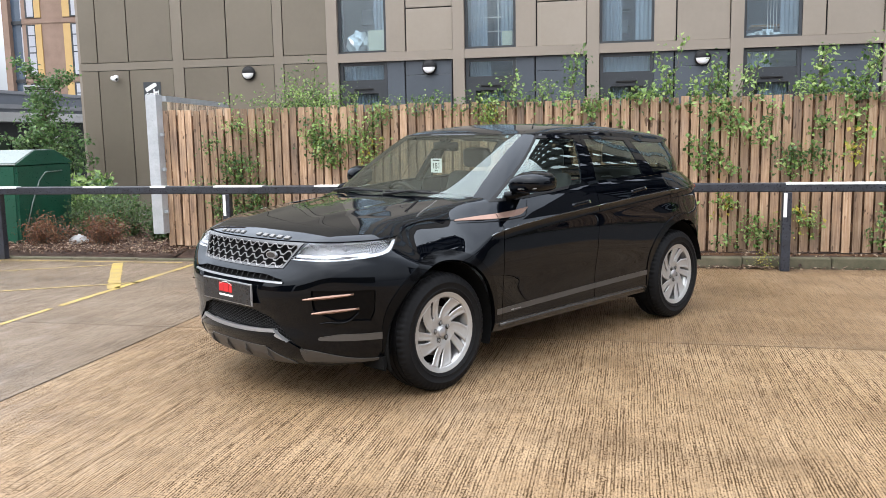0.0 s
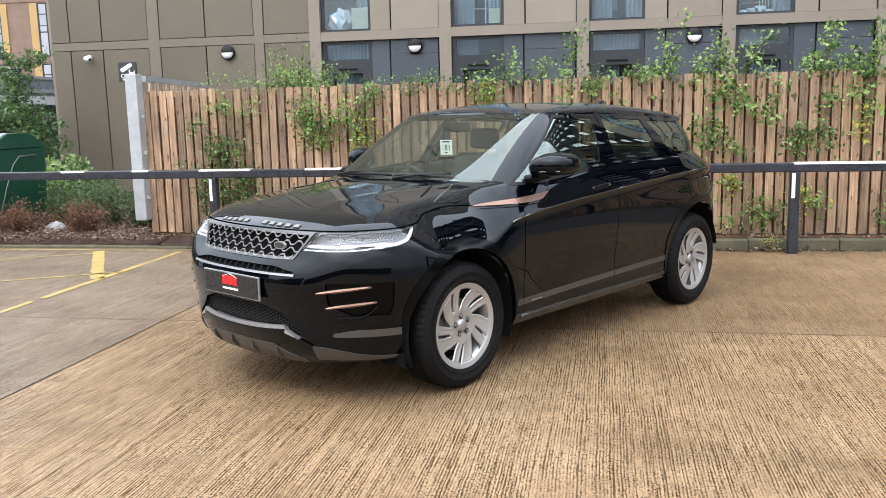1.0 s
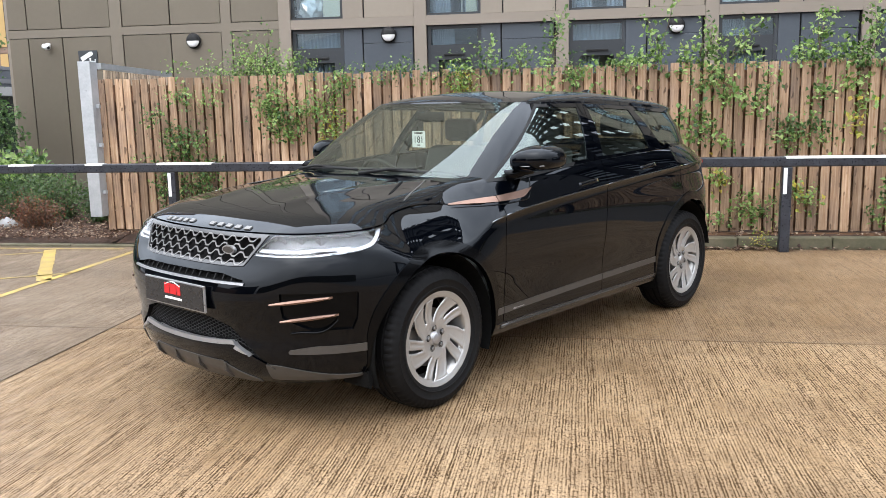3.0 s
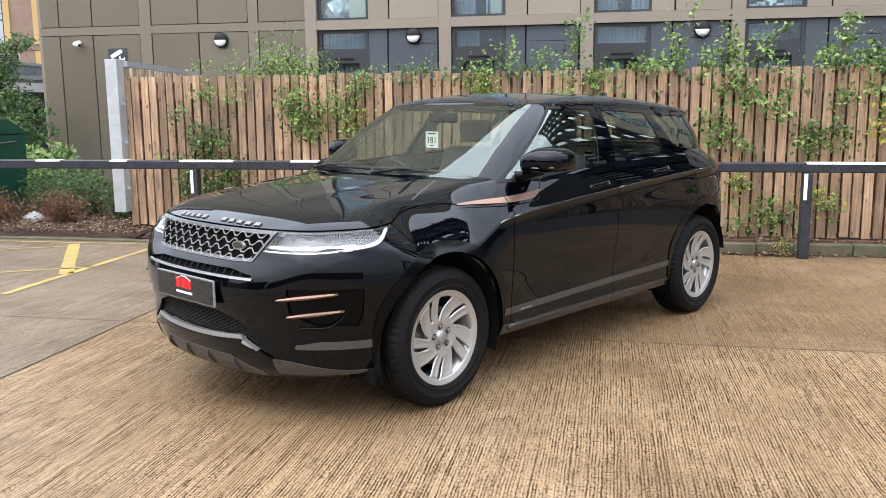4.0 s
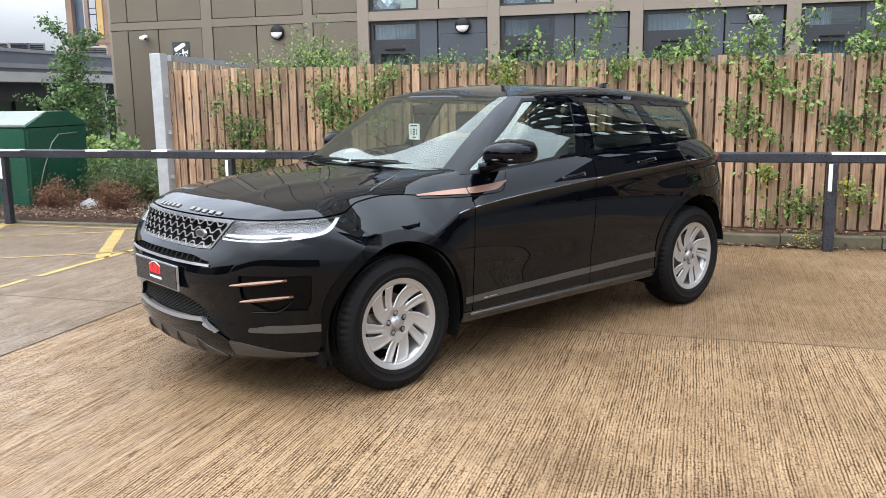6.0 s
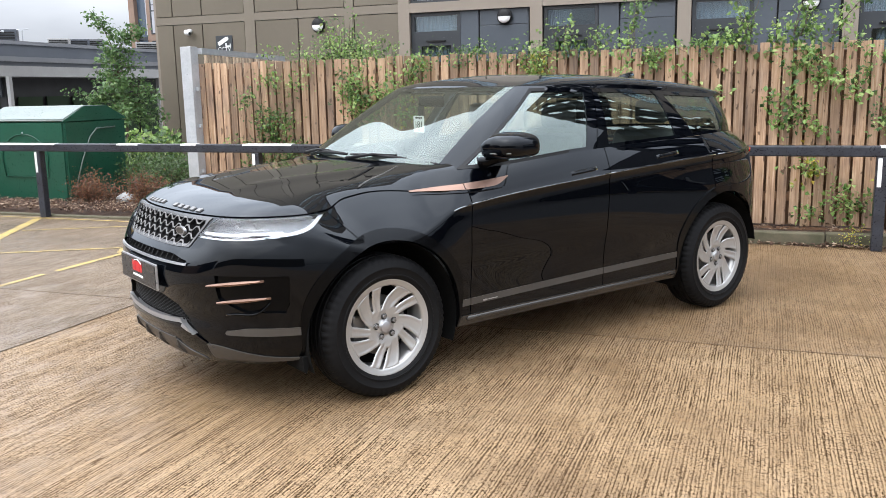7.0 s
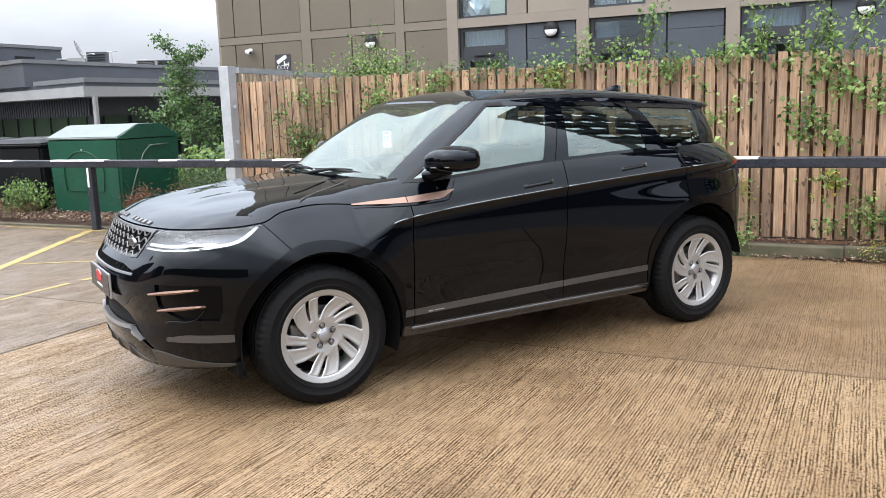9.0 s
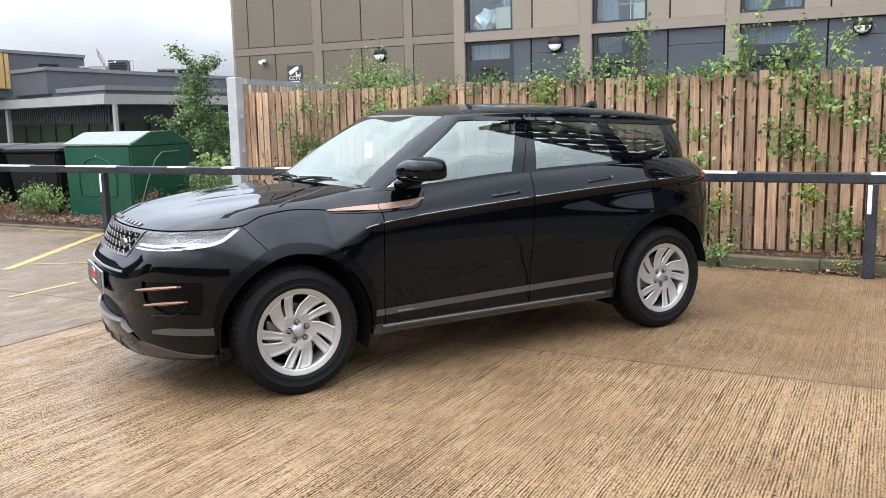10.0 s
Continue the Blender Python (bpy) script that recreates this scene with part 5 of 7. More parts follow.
# bumper blades, copper and silver
for sg in (1, -1):
    for y0, y1, z0, z1 in ((0.598, 0.812, 0.637, 0.667), (0.632, 0.822, 0.557, 0.585)):
        bm = bmesh.new()
        rows = []
        for k in range(13):
            t = k / 12
            y, z = lerp(y0, y1, t), lerp(z0, z1, t)
            h, o = 0.009 * (0.35 + 0.65 * math.sin(math.pi * (0.12 + 0.80 * (1 - t)))), 0.004 - 0.006 * t
            rows.append([bm.verts.new(Vector((q.x, q.y * sg, q.z))) for q in (front_at(y, z - h, o - 0.03), front_at(y, z - h, o), front_at(y, z - 0.1 * h, o + 0.006), front_at(y, z + h, o), front_at(y, z + h, o - 0.03))])
        for a, b in zip(rows, rows[1:]):
            for i in range(4):
                bm.faces.new((a[i], a[i + 1], b[i + 1], b[i]))
        bm.faces.new(rows[0])
        bm.faces.new(rows[-1])
        part("bumper_fin", bm, COPPER, car, "copper-tinted metal blade")
    bm = bmesh.new()
    tube(bm, [Vector((q.x, q.y * sg, q.z)) for q in (front_at(lerp(0.66, 0.83, t), 0.500 + 0.065 * t ** 4 + 0.006 * math.sin(6 * t), 0.004) for t in (k / 14 for k in range(15)))], [0.003 + 0.004 * math.sin(math.pi * k / 14) for k in range(15)], 8)
    part("bumper_scoop", bm, GLOSSB, car, "gloss black scoop edge", True)
    # small flap ahead of the wheel
    bm = bmesh.new()
    prism(bm, [(0.455, 0.29), (0.41, 0.29), (0.437, 0.205), (0.450, 0.215)], sg * 0.70, sg * 0.875)
    part("air_flap", bm, LINER, car, "black rubber flap ahead of the wheel")

# copper side vent trim and crease-line details
for sg in (1, -1):
    def on_flank(x, z):
        p, nrm = flank(x, z)
        return Vector((p.x, p.y * sg, p.z)), Vector((nrm.x, nrm.y * sg, nrm.z))

    def blade_top(t):
        return spl(((0, 1.003), (0.55, 1.029), (1, 1.050)), t)

    def blade_low(t):
        return blade_top(t) - spl(((0, 0.006), (0.35, 0.024), (0.6, 0.033), (0.82, 0.036), (1, 0.004)), t)

    for t0, t1 in ((0.0, 0.483), (0.4905, 1.0)):
        bm = bmesh.new()
        rows = []
        for k in range(17):
            t = lerp(t0, t1, k / 16)
            x = lerp(-0.245, -0.80, t)
            rows.append([on_flank(x, lerp(blade_low(t), blade_top(t), j / 3)) for j in range(4)])
        ribbon(bm, rows, 0.004)
        part("vent_trim", bm, COPPER, car, "copper-tinted side trim")
    # dark moulded edge below the trim, sweeping up at its rear end
    bm = bmesh.new()
    tube(bm, [on_flank(lerp(-0.25, -0.835, t), min(blade_low(t) - 0.013, 1.2) + 0.075 * smooth(0.86, 1.0, t))[0] for t in (k / 30 for k in range(31))], [0.0022 + 0.0022 * math.sin(math.pi * k / 30) for k in range(31)], 8)
    part("vent_edge", bm, GLOSSB, car, "gloss black edge below the side trim", True)
    # glossy bead added along wing, doors and quarter to draw the crease's highlight
    for xa, xb in ((-0.405, -0.511), (-0.521, -1.568), (-1.576, -2.556), (-2.565, -2.98)):
        bm = bmesh.new()
        n = max(3, int((xa - xb) / 0.05))
        pts = [on_flank(x, spl(K_ZS_SIDE, x) + 0.004)[0] for x in (lerp(xa, xb, k / n) for k in range(n + 1))]
        tube(bm, pts, 0.0045, 10)
        part("crease_edge", bm, EDGEB, car, "sharp crease along the flank", True)
    # rounded satin rail along the sill
    bm = bmesh.new()
    tube(bm, [Vector((p.x, sg * p.y, p.z)) for p in (side_at(lerp(-0.50, -2.22, k / 24), 0.318, -0.004) for k in range(25))], 0.017, 12)
    part("sill_rail", bm, SILLM, car, "satin grey sill rail", True)
    # flush door handles
    for x0, x1, z0, z1 in ((-1.262, -1.475, 1.025, 1.041), (-2.01, -2.222, 1.073, 1.090)):
        bm = bmesh.new()
        rows = []
        for k in range(9):
            t = k / 8
            row = []
            for j in range(3):
                p, nrm = flank(lerp(x0, x1, t), lerp(z0, z1, t) - 0.011 + 0.011 * j)
                row.append((Vector((p.x, p.y * sg, p.z)), Vector((nrm.x, nrm.y * sg, nrm.z))))
            rows.append(row)
        ribbon(bm, rows, 0.0008)
        part("door_handle", bm, BLACK, car, "flush black door handle", True)
    # tail lamp wrapping the corner
    bm = bmesh.new()
    rows = []
    for k in range(9):
        s = lerp(0.865, 0.93, k / 8)
        row = []
        for v in (0.606, 0.614, 0.622):
            p, nrm = at_grid(tub, s, v)
            row.append((Vector((p.x, p.y * sg, p.z)), Vector((nrm.x, nrm.y * sg, nrm.z))))
        rows.append(row)
    ribbon(bm, rows, 0.006)
    part("tail_lamp", bm, REDL, car, "slim red tail lamp")
    # a small light-coloured badge low on the door
    if sg == 1:
        for x0, x1, z0, z1 in ((-0.60, -0.628, 0.398, 0.406), (-0.636, -0.70, 0.401, 0.405)):
            bm = bmesh.new()
            ribbon(bm, [[flank(lerp(x0, x1, k / 3), z) for z in (z0, z1)] for k in range(4)], 0.007)
            part("door_badge", bm, SATINS, car, "small plain silver badge bar")

# bonnet outlets: a dark slot and a thin bright lip on each side
for sg in (1, -1):
    for name, (xa, ya), (xb, yb), w, mt, lab in (("bonnet_slot", (0.0, 0.592), (-0.24, 0.455), 0.009, LINER, "dark outlet slot in the bonnet"), ("bonnet_lip", (0.015, 0.712), (-0.344, 0.526), 0.004, GUNMETAL, "thin silver edge of the bonnet outlet")):
        rows = []
        for k in range(13):
            t = k / 12
            x, y, h = lerp(xa, xb, t), lerp(ya, yb, t), w * (0.25 + 0.75 * math.sin(math.pi * min(1, 0.08 + 0.84 * t)))
            row = []
            for j in (-1, 0, 1):
                yy = y + j * h
                z = bonnet_z(x, yy) - 0.15 * max(0.0, 1 - (0.93 - yy) / 0.28) ** 2
                row.append((Vector((x, sg * yy, z)), Vector((0, 0, 1))))
            rows.append(row)
        bm = bmesh.new()
        ribbon(bm, rows, 0.0025)
        part(name, bm, mt, car, lab)

# door mirrors
for sg, MX, MY, MW in ((1, -0.745, 0.995, 0.128), (-1, -0.90, 0.90, 0.055)):
    # the far one is folded in
    mirror = new("door_mirror")
    mirror.parent = car
    tagged(mirror, "gloss black door mirror")
    bm = bmesh.new()
    n, m = 28, 18
    rows = []
    for i in range(m + 1):
        ph = -math.pi / 2 + math.pi * i / m
        ring = []
        for k in range(n):
            th = 2 * math.pi * k / n
            cx, cy, cz = math.cos(ph) * math.cos(th), math.cos(ph) * math.sin(th), math.sin(ph)
            x = 0.128 * math.copysign(abs(cx) ** 0.72, cx)
            y = MW * math.copysign(abs(cy) ** 0.62, cy)
            z = (0.078 if cz > 0 else 0.062) * math.copysign(abs(cz) ** (0.8 if cz > 0 else 0.5), cz)
            if z > 0:
                z *= 0.62 + 0.38 * smooth(-0.12, 0.0, y)
            if x < -0.075:
                x = -0.075 + (x + 0.075) * 0.35
            z *= 1 - 0.10 * (y / 0.12)
            ring.append(bm.verts.new((MX + x - 0.18 * y, sg * (MY + y), 1.210 + z + 0.03 * y)))
        rows.append(ring)
    for a, b in zip(rows, rows[1:]):
        for k in range(n):
            bm.faces.new((a[k], a[(k + 1) % n], b[(k + 1) % n], b[k]))
    bmesh.ops.remove_doubles(bm, verts=bm.verts, dist=1e-4)
    head = part("mirror_head", bm, BLACK, mirror, smooth=True)
    bm = bmesh.new()
    tube(bm, [(-0.655, sg * 0.84, 1.118), (-0.69, sg * 0.875, 1.132), (-0.725, sg * (MY - 0.08), 1.148), (MX, sg * (MY - 0.04), 1.165)], [0.036, 0.028, 0.026, 0.034], 14)
    part("mirror_stalk", bm, GLOSSB, mirror, smooth=True)
    bm = bmesh.new()
    box(bm, MX - 0.090, MX - 0.084, sg * MY - 0.7 * MW, sg * MY + 0.7 * MW, 1.16, 1.255, 0.002)
    part("mirror_glass", bm, MIRRORG, mirror, "silvered mirror glass")
    bm = bmesh.new()
    tube(bm, [(MX + 0.126 - 0.018 * t - 0.02 * abs(t), sg * (MY + 0.78 * MW * t), 1.180 + 0.003 * t) for t in (-1, -0.5, 0, 0.5, 1)], 0.003, 6)
    part("mirror_seam", bm, GUNMETAL, mirror, "thin grey seam")

# wipers
for y0, y1, x0, x1 in ((-0.02, 0.69, -0.385, -0.500), (-0.66, -0.04, -0.47, -0.375)):
    wiper = new("wiper")
    wiper.parent = car
    tagged(wiper, "black windscreen wiper")
    bm = bmesh.new()
    ptsw = [(lerp(x0, x1, k / 8) + 0.012 * math.sin(math.pi * k / 8), lerp(y0, y1, k / 8), 1.146 - 0.030 * (lerp(y0, y1, k / 8) / 0.69) ** 2 + 0.006 * math.sin(math.pi * k / 8)) for k in range(9)]
    tube(bm, ptsw, [0.005, 0.007, 0.008, 0.009, 0.0095, 0.0095, 0.0095, 0.009, 0.007], 8)
    part("wiper_blade", bm, SATINB, wiper, smooth=True)
    bm = bmesh.new()
    tube(bm, [(x0 + 0.05, lerp(y0, y1, 0.05), 1.128), (lerp(x0, x1, 0.3) + 0.02, lerp(y0, y1, 0.3), 1.154), (lerp(x0, x1, 0.55), lerp(y0, y1, 0.55), 1.154)], [0.012, 0.008, 0.006], 8)
    part("wiper_arm", bm, SATINB, wiper, smooth=True)

# aerial fin and rear spoiler lip
bm = bmesh.new()
prism(bm, [(-2.66, 1.548), (-2.70, 1.578), (-2.80, 1.606), (-2.845, 1.60), (-2.85, 1.53)], -0.018, 0.018)
bmesh.ops.bevel(bm, geom=bm.edges[:], offset=0.006, segments=2, affect="EDGES")
part("aerial_fin", bm, BLACK, car, "black shark-fin aerial", True)
bm = bmesh.new()
rows = []
for k in range(21):
    y = lerp(-0.50, 0.50, k / 20)
    b = 1.458 - 0.04 * (y / 0.56) ** 4
    rows.append([bm.verts.new((x + 0.06 * (y / 0.56) ** 2, y, z)) for x, z in ((-2.98, b + 0.030), (-3.06, b + 0.012), (-3.12, b - 0.008), (-3.125, b - 0.022), (-3.0, b - 0.03))])
for a, b in zip(rows, rows[1:]):
    for i in range(4):
        bm.faces.new((a[i], a[i + 1], b[i + 1], b[i]))
part("roof_spoiler", bm, BLACK, car, "black roof spoiler", True)

# ---- wheels ----
wheel_me = {}
bm = bmesh.new()
prof = [(0.225, -0.095), (0.240, -0.108), (0.290, -0.119), (0.330, -0.112), (0.348, -0.098)]
for y in (-0.062, -0.022, 0.022, 0.062):
    prof += [(0.3585, y - 0.006), (0.351, y - 0.004), (0.351, y + 0.004), (0.3585, y + 0.006)]
prof += [(0.348, 0.098), (0.330, 0.112), (0.306, 0.1175), (0.304, 0.1195), (0.300, 0.1195), (0.298, 0.1178), (0.270, 0.1165), (0.268, 0.1185), (0.262, 0.1185), (0.260, 0.115), (0.246, 0.110), (0.238, 0.100), (0.225, 0.090)]
NT = 240
rings = []
for k in range(NT):
    t = 2 * math.pi * k / NT
    ring = []
    for r, y in prof:
        if k % 4 == 0 and abs(y) > 0.066 and r > 0.326:
            r -= 0.0055 if r > 0.34 else 0.003
        ring.append(bm.verts.new((r * math.cos(t), y, r * math.sin(t))))
    rings.append(ring)
for k in range(NT):
    a, b = rings[k], rings[(k + 1) % NT]
    for i in range(len(prof) - 1):
        bm.faces.new((a[i], a[i + 1], b[i + 1], b[i]))
wheel_me["tyre"] = mesh_of("tyre", bm, RUBBER, True)
wheel_me["tyre"].set_sharp_from_angle(angle=radians(40))

bm = bmesh.new()
revolve(bm, [(0.228, -0.09), (0.212, -0.075), (0.205, 0.02), (0.212, 0.062), (0.228, 0.080), (0.240, 0.090), (0.2475, 0.098), (0.2485, 0.104), (0.2465, 0.1075)], 96)
wheel_me["barrel"] = mesh_of("barrel", bm, SILVER, True)
RR = 0.243


def wheel_hole(x, y, z):
    """Distance into the nearest opening of the wheel face, above zero inside it."""
    r, ang = math.hypot(x, z) / RR, math.degrees(math.atan2(-x, z))
    best = -1.0
    k = round((ang - 6) / 72)
    for j in (k - 1, k, k + 1):
        g = ang - 72 * j
        if abs(g) > 100:
            continue
        # swept window, its tip towards the hub and its outer corners rounded
        left = spl(((0.38, -15.0), (0.6, -10.0), (0.84, -7.5)), r)
        right = spl(((0.38, -13.0), (0.5, -2.5), (0.66, 8.0), (0.84, 18.5)), r)
        w = min(math.radians(g - left) * r, math.radians(right - g) * r)
        o = 0.862 - r
        if o < 0.06 and w < 0.06:
            w = 0.06 - math.hypot(0.06 - max(0.0, min(o, 0.06)), 0.06 - w) if o > 0 else o
        best = max(best, min(w, o, r - 0.40))
        # slot that splits the pair of blades
        mid = spl(((0.42, -41.0), (0.6, -33.0), (0.88, -24.0)), r)
        best = max(best, min(spl(((0.44, 0.018), (0.7, 0.036), (0.86, 0.040)), r) - abs(math.radians(g - mid)) * r, 0.875 - r, r - 0.46))
    return best * RR


def wheel_face(s, v):
    th, r = 2 * math.pi * s, lerp(0.05, 0.2465, v)
    x, z = r * math.cos(th), r * math.sin(th)
    y = spl(((0.05, 0.078), (0.09, 0.084), (0.13, 0.083), (0.20, 0.095), (0.232, 0.1035), (0.241, 0.1065), (0.2465, 0.1055)), r)
    h = wheel_hole(x, 0, z)
    # the blades dish gently between their raised edges
    return x, y - 0.0045 * max(0.0, 1 + h / 0.006) ** 2 * (h > -0.006) - 0.0025 * smooth(-0.010, -0.024, h) * smooth(0.21, 0.19, r), z


disk = Shell(wheel_face, 360, 44, 0.0, 1.0)
disk.cut(wheel_hole)
bm = disk.mesh([f for f in disk.bm.faces if wheel_hole(*wheel_face(*f.calc_center_median()[:2])) < 0], rim=0.035)
bm.normal_update()
if sum(f.normal.y * f.calc_area() for f in bm.faces) < 0:
    bmesh.ops.reverse_faces(bm, faces=bm.faces)
wheel_me["spoke"] = bpy.data.meshes.new("spoke")
bm.to_mesh(wheel_me["spoke"])
bm.free()
wheel_me["spoke"].materials.append(SILVER)
wheel_me["spoke"].polygons.foreach_set("use_smooth", [True] * len(wheel_me["spoke"].polygons))
wheel_me["spoke"].set_sharp_from_angle(angle=radians(35))
bm = bmesh.new()
revolve(bm, [(0.0, 0.083), (0.030, 0.083), (0.034, 0.078), (0.040, 0.074), (0.066, 0.074), (0.080, 0.078), (0.098, 0.079), (0.100, 0.03)], 60)
wheel_me["hub"] = mesh_of("hub", bm, SILVER, True)
wheel_me["hub"].set_sharp_from_angle(angle=radians(50))
bm = bmesh.new()
revolve(bm, [(0.0, 0.0905), (0.026, 0.090), (0.0305, 0.087), (0.031, 0.078)], 36)
wheel_me["cap"] = mesh_of("centre_cap", bm, SATINS, True)
bm = bmesh.new()
revolve(bm, [(0.0, 0.0895), (0.009, 0.0895), (0.0115, 0.087), (0.0115, 0.06)], 6)
wheel_me["nut"] = mesh_of("wheel_nut", bm, STEEL)
bm = bmesh.new()
revolve(bm, [(0.0165, 0.0800), (0.0120, 0.0770)], 20)
wheel_me["well"] = mesh_of("nut_well", bm, LINER)
bm = bmesh.new()
revolve(bm, [(0.06, 0.03), (0.150, 0.03), (0.150, 0.005), (0.06, 0.005)], 48)
wheel_me["disc"] = mesh_of("brake_disc", bm, STEEL, False)
bm = bmesh.new()
box(bm, 0.09, 0.168, -0.02, 0.05, -0.075, 0.075, 0.012)
wheel_me["caliper"] = mesh_of("brake_caliper", bm, STEEL)
# black disc added behind the spokes to stand in for shade in the wheel
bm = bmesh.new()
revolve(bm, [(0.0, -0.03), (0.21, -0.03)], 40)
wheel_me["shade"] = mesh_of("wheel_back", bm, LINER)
for cx, sg, spin in ((0.0, 1, 0), (0.0, -1, 20), (-WB, 1, 31), (-WB, -1, 50)):
    wheel = new("wheel")
    wheel.parent = car
    wheel.location = (cx, sg * 0.812, 0.3595)
    wheel.rotation_euler = (0, 0, 0 if sg > 0 else math.pi)
    tagged(wheel, "silver five-spoke swept alloy wheel with black tyre")
    shared("tyre", wheel_me["tyre"], wheel)
    rim = shared("rim", wheel_me["barrel"], wheel, rot=(0, radians(spin), 0))
    shared("spokes", wheel_me["spoke"], wheel, rot=(0, radians(spin), 0)).name = "spoke_face"
    shared("hub", wheel_me["hub"], wheel)
    shared("centre_cap", wheel_me["cap"], wheel)
    for k in range(5):
        an = radians(90 + 72 * k - 8 - spin)
        shared("nut_well", wheel_me["well"], wheel, (0.0545 * math.cos(an), 0, 0.0545 * math.sin(an)))
        shared("wheel_nut", wheel_me["nut"], wheel, (0.0545 * math.cos(an), 0, 0.0545 * math.sin(an)))
    shared("brake_disc", wheel_me["disc"], wheel)
    shared("brake_caliper", wheel_me["caliper"], wheel)
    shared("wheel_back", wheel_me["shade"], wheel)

# ---- inside the car ----
bm = bmesh.new()
rows = []
for k in range(23):
    y = lerp(-0.74, 0.74, k / 22)
    hump = 0.035 * math.exp(-((y + 0.37) / 0.2) ** 2)
    rows.append([bm.verts.new((x - 0.10 * (y / 0.74) ** 2, y, z)) for x, z in ((-0.40, 1.045), (-0.55, 1.065 + 0.3 * hump), (-0.72, 1.06 + hump), (-0.80, 1.03 + hump), (-0.82, 0.93), (-0.78, 0.7))])
for a, b in zip(rows, rows[1:]):
    for i in range(5):
        bm.faces.new((a[i], a[i + 1], b[i + 1], b[i]))
part("dashboard", bm, DASH, car, "dark dashboard", True)
steer = bmesh.new()
mt = pose(-0.93, -0.37, 1.00, 0, -62, 0)
ringp = [mt @ Vector((0.185 * math.cos(2 * math.pi * k / 36), 0.185 * math.sin(2 * math.pi * k / 36), 0)) for k in range(37)]
tube(steer, ringp, 0.015, 8, False)
for an in (0.2, math.pi - 0.2, -math.pi / 2):
    tube(steer, [mt @ Vector((0, 0, -0.02)), mt @ Vector((0.18 * math.cos(an), 0.18 * math.sin(an), 0))], [0.03, 0.014], 8)
tube(steer, [mt @ Vector((0, 0, 0.0)), mt @ Vector((0, 0, -0.05))], 0.055, 14)
part("steering_wheel", steer, SATINB, car, "dark steering wheel", True)


def seat(x, y, w):
    st = new("seat")
    st.parent = car
    tagged(st, "dark leather seat")
    bm = bmesh.new()
    box(bm, x - 0.25, x + 0.25, y - w, y + w, 0.55, 0.72, 0.05)
    part("cushion", bm, LEATHER, st, smooth=True)
    bm = bmesh.new()
    v = box(bm, x - 0.33, x - 0.20, y - w, y + w, 0.66, 1.22, 0.045)
    for q in bm.verts:
        q.co.x -= 0.32 * (q.co.z - 0.66)
        q.co.y = y + (q.co.y - y) * (1 - 0.22 * max(0, q.co.z - 0.9))
    part("backrest", bm, LEATHER, st, smooth=True)
    bm = bmesh.new()
    box(bm, x - 0.535, x - 0.44, y - 0.13, y + 0.13, 1.25, 1.41, 0.035)
    part("headrest", bm, LEATHER, st, smooth=True)


seat(-1.22, 0.37, 0.25)
seat(-1.22, -0.37, 0.25)
seat(-2.10, 0.40, 0.27)
seat(-2.10, -0.40, 0.27)
boxpart("cabin_floor", (-2.9, -0.7, -0.8, 0.8, 0.40, 0.45), DASH, car, "dark carpet")
bm = bmesh.new()
box(bm, -0.985, -0.955, -0.12, 0.12, 1.405, 1.47, 0.012)
part("rear_view_mirror", bm, GLOSSB, car)
tag = boxpart("mirror_tag", (-0.888, -0.886, -0.075, 0.035, 1.25, 1.352), PAPER, car, "white hanging tag with a printed number", bev=0.0004)
boxpart("tag_hook", (-0.93, -0.886, -0.022, -0.018, 1.352, 1.41), SATINB, car)
for y in (-0.30, -0.10, 0.10, 0.30):
    bm = bmesh.new()
    v = [bm.verts.new(front_at(y + dy, z, o)) for dy in (-0.007, 0.007) for z, o in ((0.250, -0.01), (0.325, -0.01), (0.325, 0.010), (0.285, 0.022), (0.250, 0.014))]
    bm.faces.new(v[:5])
    bm.faces.new(v[5:])
    for i in range(4):
        bm.faces.new((v[i], v[i + 1], v[i + 6], v[i + 5]))
    part("skid_rib", bm, GREYT, car)


def words(name, text, size, material, parent, mat, label=""):
    cu = bpy.data.curves.new(name, "FONT")
    cu.body, cu.size, cu.align_x, cu.align_y = text, size, "CENTER", "CENTER"
    cu.extrude = 0.0004
    cu.offset = 0.0003 * size / 0.06
    cu.materials.append(material)
    tmp = bpy.data.objects.new(name, cu)
    scene.collection.objects.link(tmp)
    bpy.context.view_layer.update()
    me = bpy.data.meshes.new_from_object(tmp.evaluated_get(bpy.context.evaluated_depsgraph_get()))
    bpy.data.objects.remove(tmp)
    ob = new(name, me)
    ob.parent = parent
    ob.matrix_local = mat
    return tagged(ob, label)


words("printed_number", "181", 0.058, INK, tag, pose(-0.8845, -0.02, 1.297, 90, 0, 90), "printed number 181")
boxpart("printed_bar", (-0.8858, -0.8845, -0.055, 0.015, 1.335, 1.344), INK, tag, "small printed bar")
boxpart("printed_bar", (-0.8858, -0.8845, -0.035, -0.005, 1.262, 1.268), INK, tag, "small printed bar")

